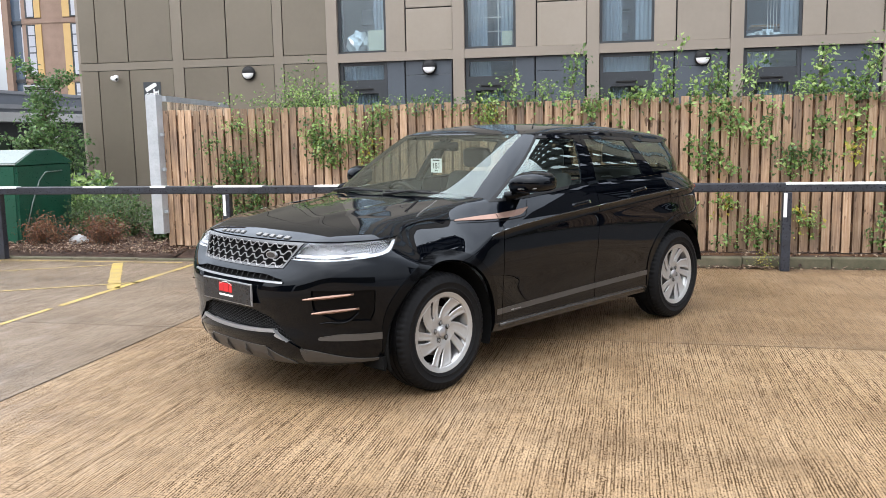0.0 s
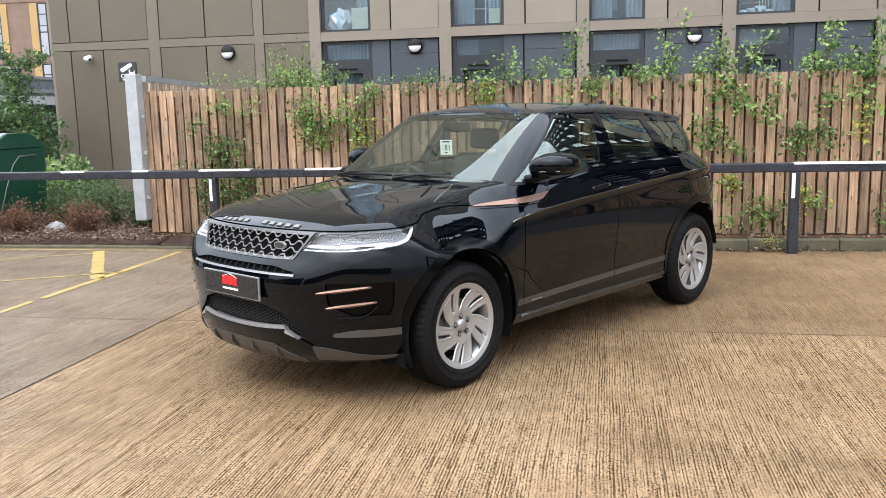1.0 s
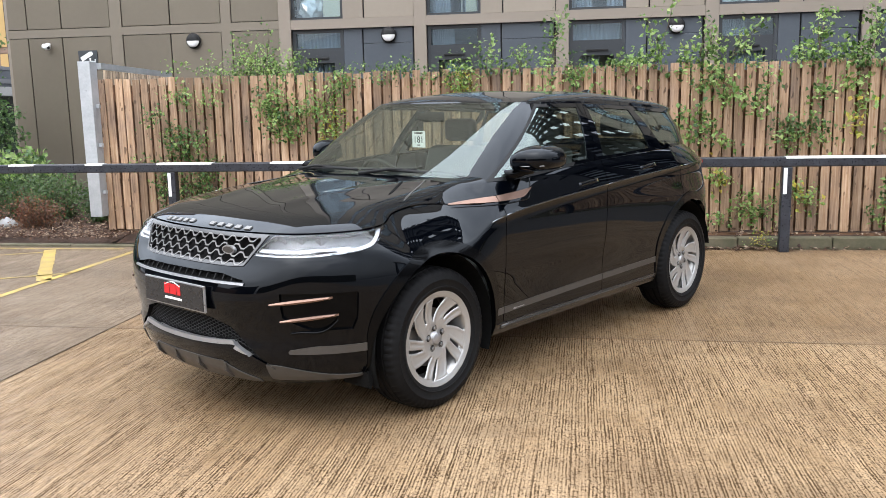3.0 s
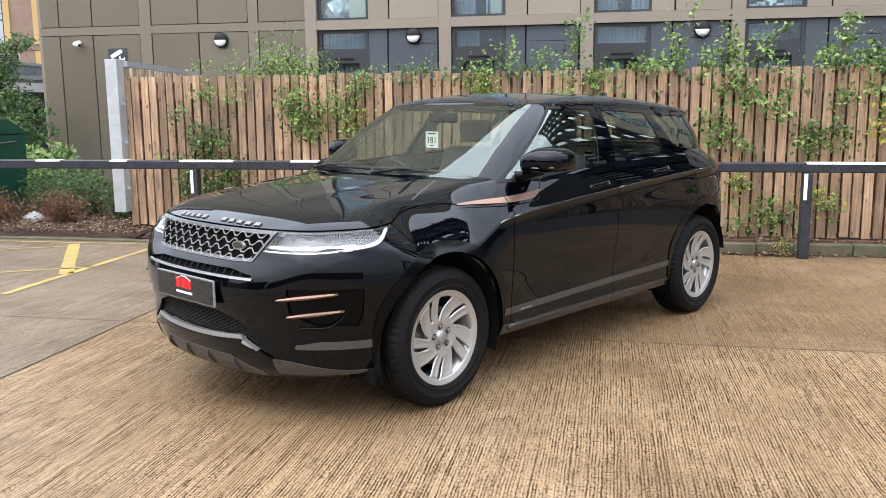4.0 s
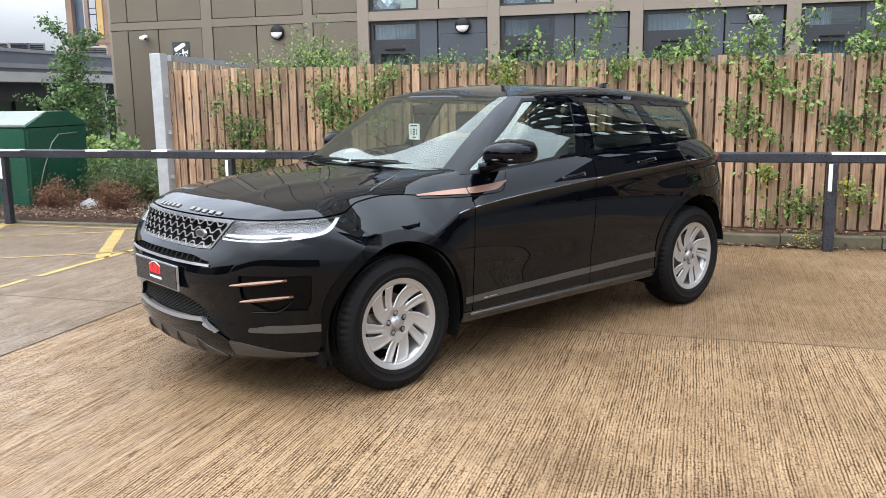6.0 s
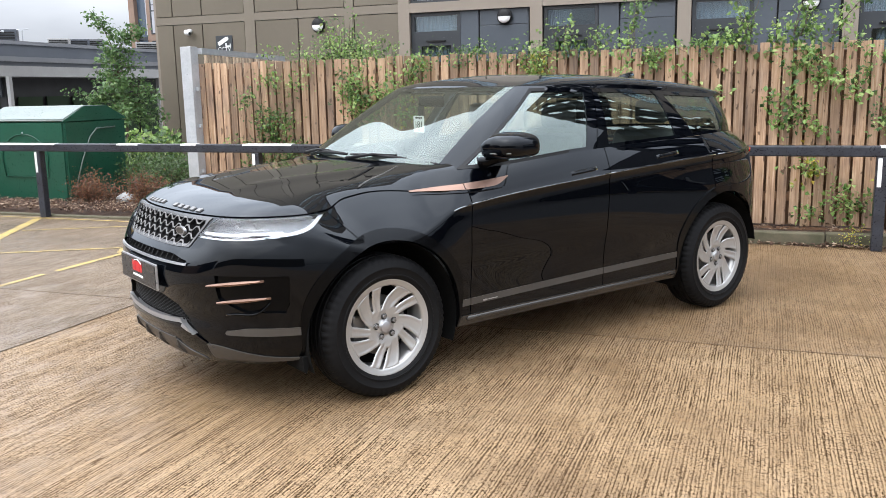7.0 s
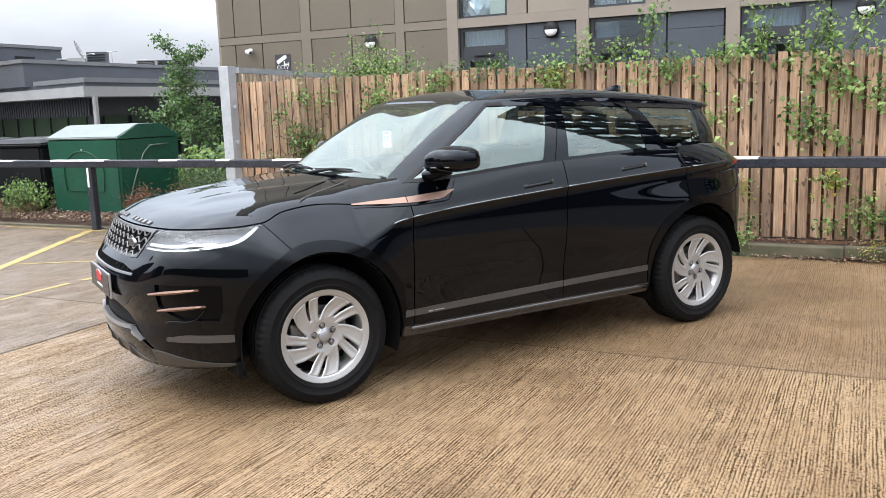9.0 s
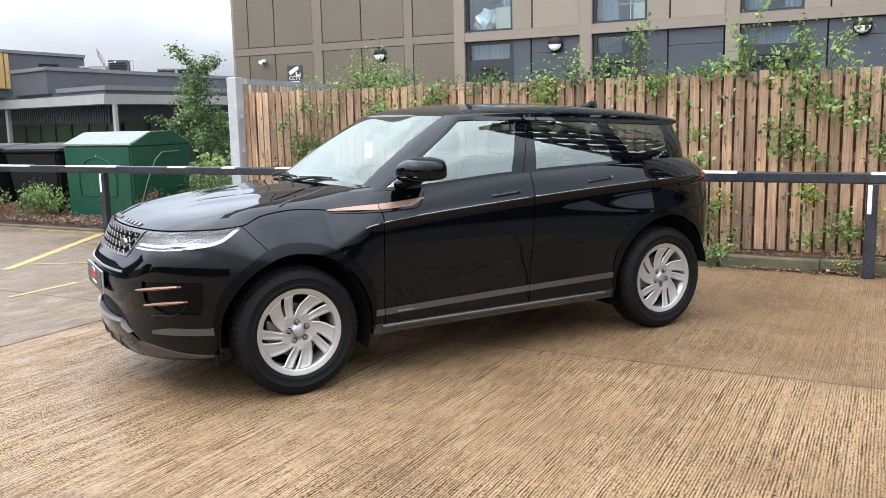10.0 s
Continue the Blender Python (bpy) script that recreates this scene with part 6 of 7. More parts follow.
# ---- timber fence ----
FY, F0, F1 = 10.36, 0.115, 1.885
fence = thing("timber_fence", "weathered close-boarded timber fence overgrown with climbing plants", "fence")
bm = bmesh.new()
box(bm, -0.0445, 0.0445, 0, 0.02, 0, F1 - F0, 0.003)
plank = mesh_of("plank", bm, PLANK)
for k in range(155):
    shared("plank", plank, fence, (-4.84 + 0.1105 * k + random.uniform(-0.004, 0.004), FY + random.uniform(-0.003, 0.003), F0 + random.uniform(-0.012, 0.008)), (0, random.uniform(-0.004, 0.004), 0), (random.uniform(0.95, 1.02), 1, random.uniform(0.993, 1.004)))
bm = bmesh.new()
box(bm, -0.046, 0.046, 0, 0.018, 0, F1 - F0 - 0.06, 0.003)
back_board = mesh_of("back_board", bm, TIMBER)
for k in range(154):
    shared("back_board", back_board, fence, (-4.785 + 0.1105 * k, FY + 0.0715, F0 + random.uniform(-0.01, 0.0)), (0, 0, 0), (1, 1, random.uniform(0.985, 1.0)))
for z in (0.35, 1.0, 1.62):
    boxpart("fence_rail", (-4.9, 12.3, FY + 0.021, FY + 0.07, z, z + 0.09), TIMBER, fence)
for k in range(10):
    boxpart("fence_post", (-4.85 + 1.9 * k, -4.75 + 1.9 * k, FY + 0.0905, FY + 0.19, 0.0, 1.8), TIMBER, fence)
boxpart("gravel_board", (-4.9, 12.3, FY + 0.005, FY + 0.03, 0.02, F0 - 0.02), TIMBER, fence, "dark board along the ground")

# ---- barrier rail ----
barrier = thing("vehicle_barrier", "black steel barrier rail with white reflective tape", "barrier")
RY = 9.72
boxpart("rail", (-14.0, 13.0, RY - 0.05, RY + 0.05, 0.845, 0.942), RAILBLK, barrier, bev=0.012)
for x in (-13.3, -10.1, -6.9, -3.7, -0.5, 2.7, 5.9, 9.1, 12.3):
    p = boxpart("post", (x - 0.048, x + 0.048, RY - 0.045, RY + 0.045, 0.0, 0.845), RAILBLK, barrier, bev=0.008)
    boxpart("post_tape", (x - 0.035, x + 0.0, RY - 0.049, RY - 0.046, 0.58, 0.835), TAPEW, p, "white reflective tape")
for x0, x1 in ((-9.3, -8.36), (-7.6, -6.59), (-5.63, -5.32), (-4.70, -4.49), (-3.85, -3.22), (-2.56, -1.9), (-0.5, 0.3), (1.1, 1.56), (2.68, 4.25), (5.9, 6.6)):
    bm = bmesh.new()
    box(bm, x0, x1, RY - 0.054, RY + 0.045, 0.925, 0.9455)
    part("tape", bm, TAPEW, barrier, "white reflective tape")

# ---- fixtures on the building ----
for k, (x, z) in enumerate(((-6.385, 2.765), (PIL[0] + 2.035, 2.76), (PIL[2] + 2.035, 2.755), (PIL[4] + 2.035, 2.755))):
    y0 = BY if k == 0 else BY + 0.045
    lamp = thing("bulkhead_lamp", "round bulkhead wall lamp with a black hood over white glass", "wall lamp", (x, y0, z), group="bulkhead lamps")
    bm = bmesh.new()
    revolve(bm, [(0.0, -0.02), (0.135, -0.02), (0.14, -0.035), (0.14, -0.06), (0.125, -0.075), (0.0, -0.075)], 36)
    part("base_ring", bm, SATINB, lamp, "black base ring", True)
    for name, a0, a1, mt, d in (("hood", 0.0, math.pi, SATINB, 0.004), ("diffuser", math.pi, 2 * math.pi, WHITEP, 0.0)):
        bm = bmesh.new()
        n, rows = 20, []
        for i in range(n + 1):
            t = lerp(a0, a1, i / n)
            rows.append([bm.verts.new((r * math.cos(t), -0.075 - yy - d, r * math.sin(t))) for r, yy in ((0.118, 0.0), (0.112, 0.022), (0.08, 0.04), (0.04, 0.047), (0.002, 0.048))])
        for a, b in zip(rows, rows[1:]):
            for i in range(4):
                bm.faces.new((a[i], a[i + 1], b[i + 1], b[i]))
        part(name, bm, mt, lamp, smooth=True)

cctv = thing("security_camera", "small white dome security camera on the cladding", "camera", (-9.34, BY, 2.755))
bm = bmesh.new()
tube(bm, [(0, 0, 0.02), (0, -0.05, 0.02), (0.0, -0.10, 0.0)], [0.045, 0.045, 0.04], 16)
part("bracket", bm, WHITEP, cctv, smooth=True)
bm = bmesh.new()
tube(bm, [(-0.05, -0.10, 0.0), (0.0, -0.12, -0.01), (0.08, -0.15, -0.03)], [0.042, 0.05, 0.046], 16)
part("camera_body", bm, WHITEP, cctv, smooth=True)
bm = bmesh.new()
tube(bm, [(0.08, -0.15, -0.03), (0.086, -0.152, -0.032)], 0.030, 14)
part("lens", bm, INK, cctv, "dark lens")

sign = thing("cctv_sign", "square dark camera warning sign with white symbol", "sign", (-8.545, BY - 0.004, 2.475))
boxpart("sign_plate", (-0.195, 0.195, -0.012, 0.0, -0.185, 0.185), surface("sign_face", (0.03, 0.034, 0.04), (0.045, 0.05, 0.055), 0.4), sign, bev=0.004)
bm = bmesh.new()
mt = pose(-0.02, -0.014, 0.075, 0, -28, 0)
for x0, x1, z0, z1 in ((-0.13, 0.10, -0.035, 0.045), (0.10, 0.135, -0.03, 0.03)):
    vs = box(bm, x0, x1, -0.002, 0.002, z0, z1)
    for v in vs:
        v.co = mt @ v.co
for x0, x1, z0, z1 in ((0.03, 0.06, -0.02, 0.04), (0.03, 0.15, -0.04, -0.01), (0.135, 0.155, -0.055, 0.02)):
    box(bm, x0, x1, -0.0165, -0.0125, z0, z1)
part("camera_symbol", bm, PAPER, sign, "white camera pictogram")
words("sign_word", "CCTV", 0.115, PAPER, sign, pose(0, -0.0135, -0.085, 90, 0, 0), "white word CCTV")
boxpart("sign_bar", (-0.12, 0.12, -0.0145, -0.0125, -0.163, -0.145), PAPER, sign, "small line of print")

# ---- slatted gate standing open behind the fence's end ----
gate = thing("slatted_gate", "galvanised steel gate with pale timber slats standing open", "gate", (-4.935, 10.28, 0.0))
boxpart("stile", (-0.076, 0.076, -0.075, 0.075, 0.285, 2.085), GALV, gate, "square galvanised steel stile", bev=0.006)
for z in (0.55, 1.1, 1.55):
    boxpart("hinge_lug", (0.076, 0.116, -0.02, 0.02, z, z + 0.045), GALV, gate, bev=0.004)
for z in (0.42, 1.0, 1.75):
    bm = bmesh.new()
    tube(bm, [(0.0, -0.075, z), (0.0, -0.082, z)], 0.012, 8)
    part("bolt_head", bm, GALV, gate)
bm = bmesh.new()
box(bm, 0.07, 0.13, 0.078, 3.1, 2.0, 2.07)
box(bm, 0.07, 0.13, 0.078, 3.1, 0.30, 0.36)
box(bm, 0.07, 0.13, 3.04, 3.1, 0.0, 2.0)
part("frame", bm, GALV, gate, "galvanised steel frame").rotation_euler = (0, 0, radians(11))
bm = bmesh.new()
box(bm, -0.012, 0.012, 0, 0.055, 0, 1.66, 0.002)
slat = mesh_of("slat", bm, SLATM)
for k in range(26):
    at = Matrix.Rotation(radians(11), 3, "Z") @ Vector((0.145, 0.12 + 0.112 * k, 0.33))
    shared("slat", slat, gate, at, (0, 0, radians(11)))

# ---- recycling bank and bins ----
bank = thing("recycling_bank", "dark green plastic recycling bank with pale sloping lid", "recycling bin", (-8.12, 10.66, 0.03))


def loft(bm, sections):
    rings = [[bm.verts.new(p) for p in s] for s in sections]
    n = len(rings[0])
    for a, b in zip(rings, rings[1:]):
        for i in range(n):
            bm.faces.new((a[i], a[(i + 1) % n], b[(i + 1) % n], b[i]))
    bm.faces.new(rings[0][::-1])
    bm.faces.new(rings[-1])


bm = bmesh.new()
loft(bm, [[(-0.71, 0.02, 0.0), (0.71, 0.02, 0.0), (0.71, 1.22, 0.0), (-0.71, 1.22, 0.0)], [(-0.75, 0.0, 1.17), (0.75, 0.0, 1.17), (0.75, 1.26, 1.17), (-0.75, 1.26, 1.17)]])
bmesh.ops.bevel(bm, geom=bm.edges[:], offset=0.035, segments=3, affect="EDGES")
part("body", bm, BINGREEN, bank)
bm = bmesh.new()
loft(bm, [[(-0.755, -0.005, 1.15), (0.755, -0.005, 1.15), (0.755, 1.265, 1.15), (-0.755, 1.265, 1.15)], [(-0.755, -0.005, 1.18), (0.755, -0.005, 1.18), (0.755, 1.265, 1.18), (-0.755, 1.265, 1.18)], [(-0.745, 0.42, 1.36), (0.745, 0.42, 1.36), (0.745, 0.86, 1.36), (-0.745, 0.86, 1.36)]])
bmesh.ops.bevel(bm, geom=bm.edges[:], offset=0.018, segments=3, affect="EDGES")
part("lid", bm, BINLID, bank, "pale green sloping lid")
bm = bmesh.new()
prism(bm, [(0.758, 1.17), (0.758, 1.17)][:0] + [(-0.02, 1.15), (1.28, 1.15), (0.87, 1.352), (0.41, 1.352)], -0.004, 0.004)
for v in bm.verts:
    v.co = Vector((0.752 + v.co.y, v.co.x, v.co.z))
part("gable", bm, BINGREEN, bank, "dark green lid end")
bm = bmesh.new()
pts = [(-0.40 + 0.02, -0.004, 0.38), (-0.42, -0.004, 0.62)] + [(-0.42 * math.cos(t), -0.004, 0.62 + 0.36 * math.sin(t)) for t in (math.pi * k / 16 for k in range(1, 16))] + [(0.42, -0.004, 0.62), (0.40, -0.004, 0.38), (-0.38, -0.004, 0.38)]
tube(bm, pts, 0.008, 6)
part("hatch_rim", bm, BINGREEN, bank, smooth=True)
bm = bmesh.new()
tube(bm, [(0.742, 0.15, 0.25), (0.748, 0.30, 0.6), (0.754, 0.48, 0.92), (0.756, 0.62, 1.03), (0.758, 1.0, 1.04)], 0.010, 6)
part("side_rib", bm, BINLID, bank, smooth=True)
bm = bmesh.new()
tube(bm, [(0.0, -0.002, 1.0), (0.0, -0.012, 1.0)], 0.012, 10)
part("rivet", bm, GALV, bank)

for k, (x, y, rz) in enumerate(((-9.75, 11.15, 4), (-11.05, 11.05, -3), (-12.3, 11.1, 2))):
    bn = thing("wheeled_bin", "large black wheeled refuse bin with a glossy lid", "refuse bin", (x, y, 0.1), rz, "wheeled bins")
    bm = bmesh.new()
    loft(bm, [[(-0.50, -0.36, 0.12), (0.50, -0.36, 0.12), (0.50, 0.36, 0.12), (-0.50, 0.36, 0.12)], [(-0.60, -0.45, 1.0), (0.60, -0.45, 1.0), (0.60, 0.45, 1.0), (-0.60, 0.45, 1.0)]])
    bmesh.ops.bevel(bm, geom=bm.edges[:], offset=0.04, segments=3, affect="EDGES")
    part("body", bm, BINBLACK, bn)
    bm = bmesh.new()
    loft(bm, [[(-0.63, -0.48, 0.98), (0.63, -0.48, 0.98), (0.63, 0.48, 0.98), (-0.63, 0.48, 0.98)], [(-0.63, -0.48, 1.03), (0.63, -0.48, 1.03), (0.63, 0.48, 1.06), (-0.63, 0.48, 1.06)], [(-0.5, -0.30, 1.09), (0.5, -0.30, 1.09), (0.5, 0.36, 1.12), (-0.5, 0.36, 1.12)]])
    bmesh.ops.bevel(bm, geom=bm.edges[:], offset=0.02, segments=2, affect="EDGES")
    part("lid", bm, BINBLACK, bn, "glossy black lid")
    for wx in (-0.42, 0.42):
        for wy in (-0.28, 0.28):
            bm = bmesh.new()
            tube(bm, [(wx - 0.025, wy, 0.06), (wx + 0.025, wy, 0.06)], 0.07, 14)
            part("castor", bm, RUBBER, bn)

# ---- low dark building with canopy, far left ----
low = thing("low_building", "low dark grey flat-roofed building with a pale canopy fascia", "building", (-19.65, 21.0, 0.0))
AL, AR = Vector((-0.974, 0.226, 0)), Vector((-0.066, 0.998, 0))


def wedge(bm, off, z0, z1, la=9.0, lb=26.0, inset=0.0):
    """A corner block: its corner towards the car park, sides along AL and AR."""
    c = (AL + AR).normalized() * inset + AL * off[0] + AR * off[1]
    a, b = c + AL * la, c + AR * lb
    d = a + AR * lb
    lo = [bm.verts.new((p.x, p.y, z0)) for p in (c, a, d, b)]
    hi = [bm.verts.new((p.x, p.y, z1)) for p in (c, a, d, b)]
    bm.faces.new(lo[::-1])
    bm.faces.new(hi)
    for i in range(4):
        bm.faces.new((lo[i], lo[(i + 1) % 4], hi[(i + 1) % 4], hi[i]))


CAPM = surface("grey_metal_coping", (0.13, 0.135, 0.145), (0.18, 0.185, 0.195), 0.45, 0.2, big=0.8)
for name, mt, z0, z1, off, la, lb, inset, lab in (
        ("canopy_fascia", FASCIA, 2.16, 2.48, (0, 0), 16, 30, 0.0, "pale grey canopy fascia"),
        ("canopy_top", ROOFGREY, 2.48, 2.62, (0, 0), 16, 30, 0.5, ""),
        ("ledge_coping", CAPM, 2.62, 2.77, (0, 0), 3.4, 30, 0.35, "grey metal coping"),
        ("upper_wall", ROOFGREY, 2.62, 3.42, (4.0, 0.1), 2.8, 30, 0.0, "dark grey upper wall"),
        ("parapet", CAPM, 3.42, 3.55, (3.93, 0.03), 2.94, 30, 0.0, "grey metal parapet"),
        ("plant_storey", ROOFGREY, 2.62, 4.30, (8.0, -3.0), 9, 7.4, 0.0, "dark grey plant room"),
        ("plant_cap", CAPM, 4.30, 4.42, (7.93, -3.07), 9, 7.5, 0.0, ""),
        ("ground_wall", CLADBLK, 0.0, 2.16, (0, 0), 14, 30, 1.6, "black slatted ground floor wall")):
    bm = bmesh.new()
    wedge(bm, off, z0, z1, la, lb, inset)
    part(name, bm, mt, low, lab)
# orange board on the plant room's flank
bm = bmesh.new()
c = AL * 7.96
for s0, s1, z0, z1 in ((-1.9, 0.36, 2.95, 4.28), (0.42, 0.60, 2.95, 4.26)):
    vs = box(bm, 0, 0.05, s0, s1, z0, z1)
    for v in vs:
        v.co = Vector((v.co.x, 0, v.co.z)) + AR * v.co.y + c
part("orange_board", bm, OCHRE, low, "weathered orange board")
bm = bmesh.new()
box(bm, -0.03, 0.03, -0.06, 0.0, 1.55, 2.16)
slat_me = mesh_of("louvre_slat", bm, ROOFGREY)
for k in range(1, 60):
    p = (AL + AR).normalized() * 1.55 + AL * (0.18 * k)
    shared("louvre_slat", slat_me, low, (p.x, p.y, 0))
hedge = leaf_mat("artificial_hedge", (0.012, 0.03, 0.014), (0.02, 0.045, 0.018), (0.03, 0.06, 0.025), 0.7)
for d, n in ((AL, 9), (AR, 9)):
    for k in range(n):
        p = (AL + AR).normalized() * 1.5 + d * (1.0 + 1.25 * k)
        bm = bmesh.new()
        vs = box(bm, -0.52, 0.52, -0.05, 0.0, 0.1, 1.55)
        rot = Matrix.Rotation(math.atan2(d.y, d.x), 4, "Z")
        for v in bm.verts:
            v.co = rot @ v.co + p
        part("green_panel", bm, hedge, low, "dark green hedge panel")
bm = bmesh.new()
box(bm, 0.05, 0.17, 0.25, 0.37, 0, 2.16)
part("canopy_column", bm, FASCIA, low, "pale grey canopy column")
for d, k in ((AL, 7.4), (AR, 8.0), (AR, 16.0)):
    p = (AL + AR).normalized() * 0.35 + d * k
    boxpart("canopy_column", (p.x - 0.07, p.x + 0.07, p.y - 0.07, p.y + 0.07, 0, 2.16), FASCIA, low)
bm = bmesh.new()
for k in range(5):
    vs = box(bm, -0.04, 0.0, 2.05, 3.0, 3.62 + 0.075 * k, 3.665 + 0.075 * k)
    for v in vs:
        v.co = Vector((-v.co.x, 0, v.co.z)) + AR * v.co.y + AL * 7.99
part("wall_vent", bm, GAPM, low, "dark louvred vent")

BASE = Vector((-19.3, 21, 0))
for k, (along, w, h, mt) in enumerate(((2.0, 0.55, 0.30, FASCIA), (3.62, 0.75, 0.62, ROOFGREY), (6.4, 0.8, 0.42, FASCIA), (7.6, 0.75, 0.45, ROOFGREY), (8.6, 0.7, 0.5, CAPM), (12.5, 1.3, 0.55, FASCIA))):
    p = BASE + AL * 5.6 + AR * (along + 0.75)
    ac = thing("rooftop_unit", "grey rooftop air-conditioning unit with dark louvres", "air conditioner", (p.x, p.y, 3.42), 38, "rooftop units")
    boxpart("casing", (-w / 2, w / 2, -0.3, 0.3, 0.0, h), mt, ac, bev=0.015)
    for i in range(5):
        boxpart("louvre", (-w / 2 + 0.06, w / 2 - 0.06, -0.33, -0.302, h * (0.12 + 0.16 * i), h * (0.20 + 0.16 * i)), GAPM, ac)
p = BASE + AL * 5.0 + AR * 3.1
dish = thing("satellite_dish", "pale satellite dish tilted up on a roof frame", "satellite dish", (p.x, p.y, 3.42), 40)
bm = bmesh.new()
n, rows = 24, []
rot = Matrix.Rotation(radians(64), 4, "Y")
for r, d in ((0.09, 0.004), (0.2, 0.02), (0.32, 0.055), (0.42, 0.10)):
    rows.append([bm.verts.new(rot @ Vector((r * math.cos(2 * math.pi * k / n), r * math.sin(2 * math.pi * k / n), d)) + Vector((-0.1, 0, 0.55))) for k in range(n)])
bm.faces.new(rows[0])
for a, b in zip(rows, rows[1:]):
    for k in range(n):
        bm.faces.new((a[k], b[k], b[(k + 1) % n], a[(k + 1) % n]))
part("reflector", bm, FASCIA, dish, smooth=True)
bm = bmesh.new()
tube(bm, [(0.02, 0, 0), (0.02, 0, 0.45), (-0.08, 0, 0.52)], 0.03, 8)
part("mast", bm, GALV, dish)
bm = bmesh.new()
tube(bm, [(-0.05, 0, 0.42), (0.42, 0, 0.46)], 0.014, 6)
tube(bm, [(0.40, 0, 0.46), (0.48, 0, 0.45)], 0.035, 8)
part("feed_arm", bm, GALV, dish)
boxpart("ballast_block", (-0.45, 0.15, -0.3, 0.3, 0.0, 0.30), FASCIA, dish, "pale ballast block")
p = BASE + AL * 5.0 + AR * 4.7
aer = thing("roof_mast", "thin steel mast on the flat roof", "mast", (p.x, p.y, 3.42), 40)
bm = bmesh.new()
tube(bm, [(0, 0, 0), (0, 0, 0.62)], 0.018, 6)
part("pole", bm, GALV, aer)
bm = bmesh.new()
tube(bm, [(-0.2, 0, 0.6), (0.22, 0, 0.63)], 0.014, 6)
part("arm", bm, GALV, aer)

# ---- brick tower far behind ----
tower = thing("brick_tower", "tall pinkish brick apartment block with ochre panels and grey windows", "building", (-41.9, 55.0, 0.0), 4)
tower.scale = (1.47, 1.47, 1.47)
PITCH = 2.78
boxpart("wall", (0.37, 16, 0, 12, 0, 7 * PITCH + 1.75), BRICKM, tower, "pinkish brick wall")
boxpart("corner_pier", (-0.66, -0.34, 0, 12, 0, 7 * PITCH + 1.75), BRICKM, tower, "brick corner pier")
boxpart("stair_back", (-0.339, 0.369, 0.5, 12, 0, 7 * PITCH + 1.75), FRAME, tower, "dark wall behind the stair glazing")
boxpart("stair_glazing", (-0.338, 0.13, 0.28, 0.32, 0, 7 * PITCH + 1.6), BLUEPANE, tower, "blue-grey stair glazing")
for f in range(8):
    boxpart("transom", (-0.336, 0.368, 0.2, 0.34, PITCH * f + 1.01, PITCH * f + 1.17), FRAME, tower)
    boxpart("narrow_pane", (0.15, 0.33, 0.24, 0.27, PITCH * f + 1.26, PITCH * f + 3.66), FARPANE, tower, "narrow pale pane")
for f in range(7):
    z = 1.26 + PITCH * f
    boxpart("brick_band", (0.37, 16, -0.03, 0.0, z - 0.26, z - 0.06), BRICKM, tower)
    for k in range(8):
        x0 = 0.60 + 3.55 * (k // 2) + (1.94 if k % 2 else 0.0)
        wa, oa = (x0 + 0.37, x0) if k % 2 else (x0, x0 + 0.48)
        win = new("window")
        win.parent = tower
        boxpart("ochre_panel", (oa, oa + (0.365 if k % 2 else 0.31), -0.06, 0.02, z, z + 2.46), OCHRE, win, "ochre side panel")
        boxpart("frame", (wa, wa + 0.475, -0.05, 0.02, z, z + 2.46), FRAME, win)
        for z0, z1 in ((0.06, 1.10), (1.16, 1.40), (1.44, 1.92), (1.97, 2.40)):
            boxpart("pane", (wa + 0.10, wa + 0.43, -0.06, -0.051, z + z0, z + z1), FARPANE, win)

# ---- building across the yard, seen in the car's flank and glass ----
east = thing("glazed_building", "dark glazed building under an open steel lattice", "building", (15.0, 13.4, 0.0), -6, kind="structure")
boxpart("wall", (0.4, 8, 0, 14.5, 0, 9.4), CLADBLK, east, "dark wall")
# the sky's reflection is put into the panes' pale base colour
pane_e = surface("sky_toned_pane", (0.62, 0.68, 0.76), (0.74, 0.79, 0.85), 0.10, big=0.5, fine=3, bumpy=0.02)
for f in range(9):
    z = 0.9 + 2.4 * f
    boxpart("floor_beam", (-0.25, 0.4, -0.2, 14.7, z + 1.9, z + 2.25), CLADBLK, east)
    if z > 8:
        boxpart("cross_beam", (0.0, 0.2, -0.2, 14.7, z + 0.8, z + 0.95), CLADBLK, east)
        # panels added to block part of the sky seen through the lattice
        for k in range(10):
            for za, zb in ((z - 0.1, z + 0.8), (z + 0.95, z + 1.9)):
                if (k * 5 + f * 3 + int(zb * 7)) % 5 < 3:
                    boxpart("louvre_panel", (0.05, 0.15, 0.07 + 1.43 * k, 1.36 + 1.43 * k, za, zb), ROOFGREY, east)
        continue
    for k in range(5):
        for j in range(5):
            za = z + 0.37 * j
            if (k * 7 + f * 5 + j * 3) % 6:
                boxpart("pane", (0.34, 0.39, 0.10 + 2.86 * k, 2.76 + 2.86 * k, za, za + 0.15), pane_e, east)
for k in range(11):
    boxpart("fin", (-0.35, 0.38, 1.43 * k - 0.06, 1.43 * k + 0.06, 0, 22.6), CLADBLK, east)
annex = thing("east_building", "long low dark building with a band of windows", "building", (15.4, 2.4, 0.0), -3, kind="structure")
boxpart("wall", (0.0, 7, 0, 9.2, 0, 2.9), CLADBLK, annex, "dark wall")
boxpart("roof_edge", (-0.3, 7.2, -0.2, 9.4, 2.9, 3.15), FASCIA, annex, "pale roof edge")
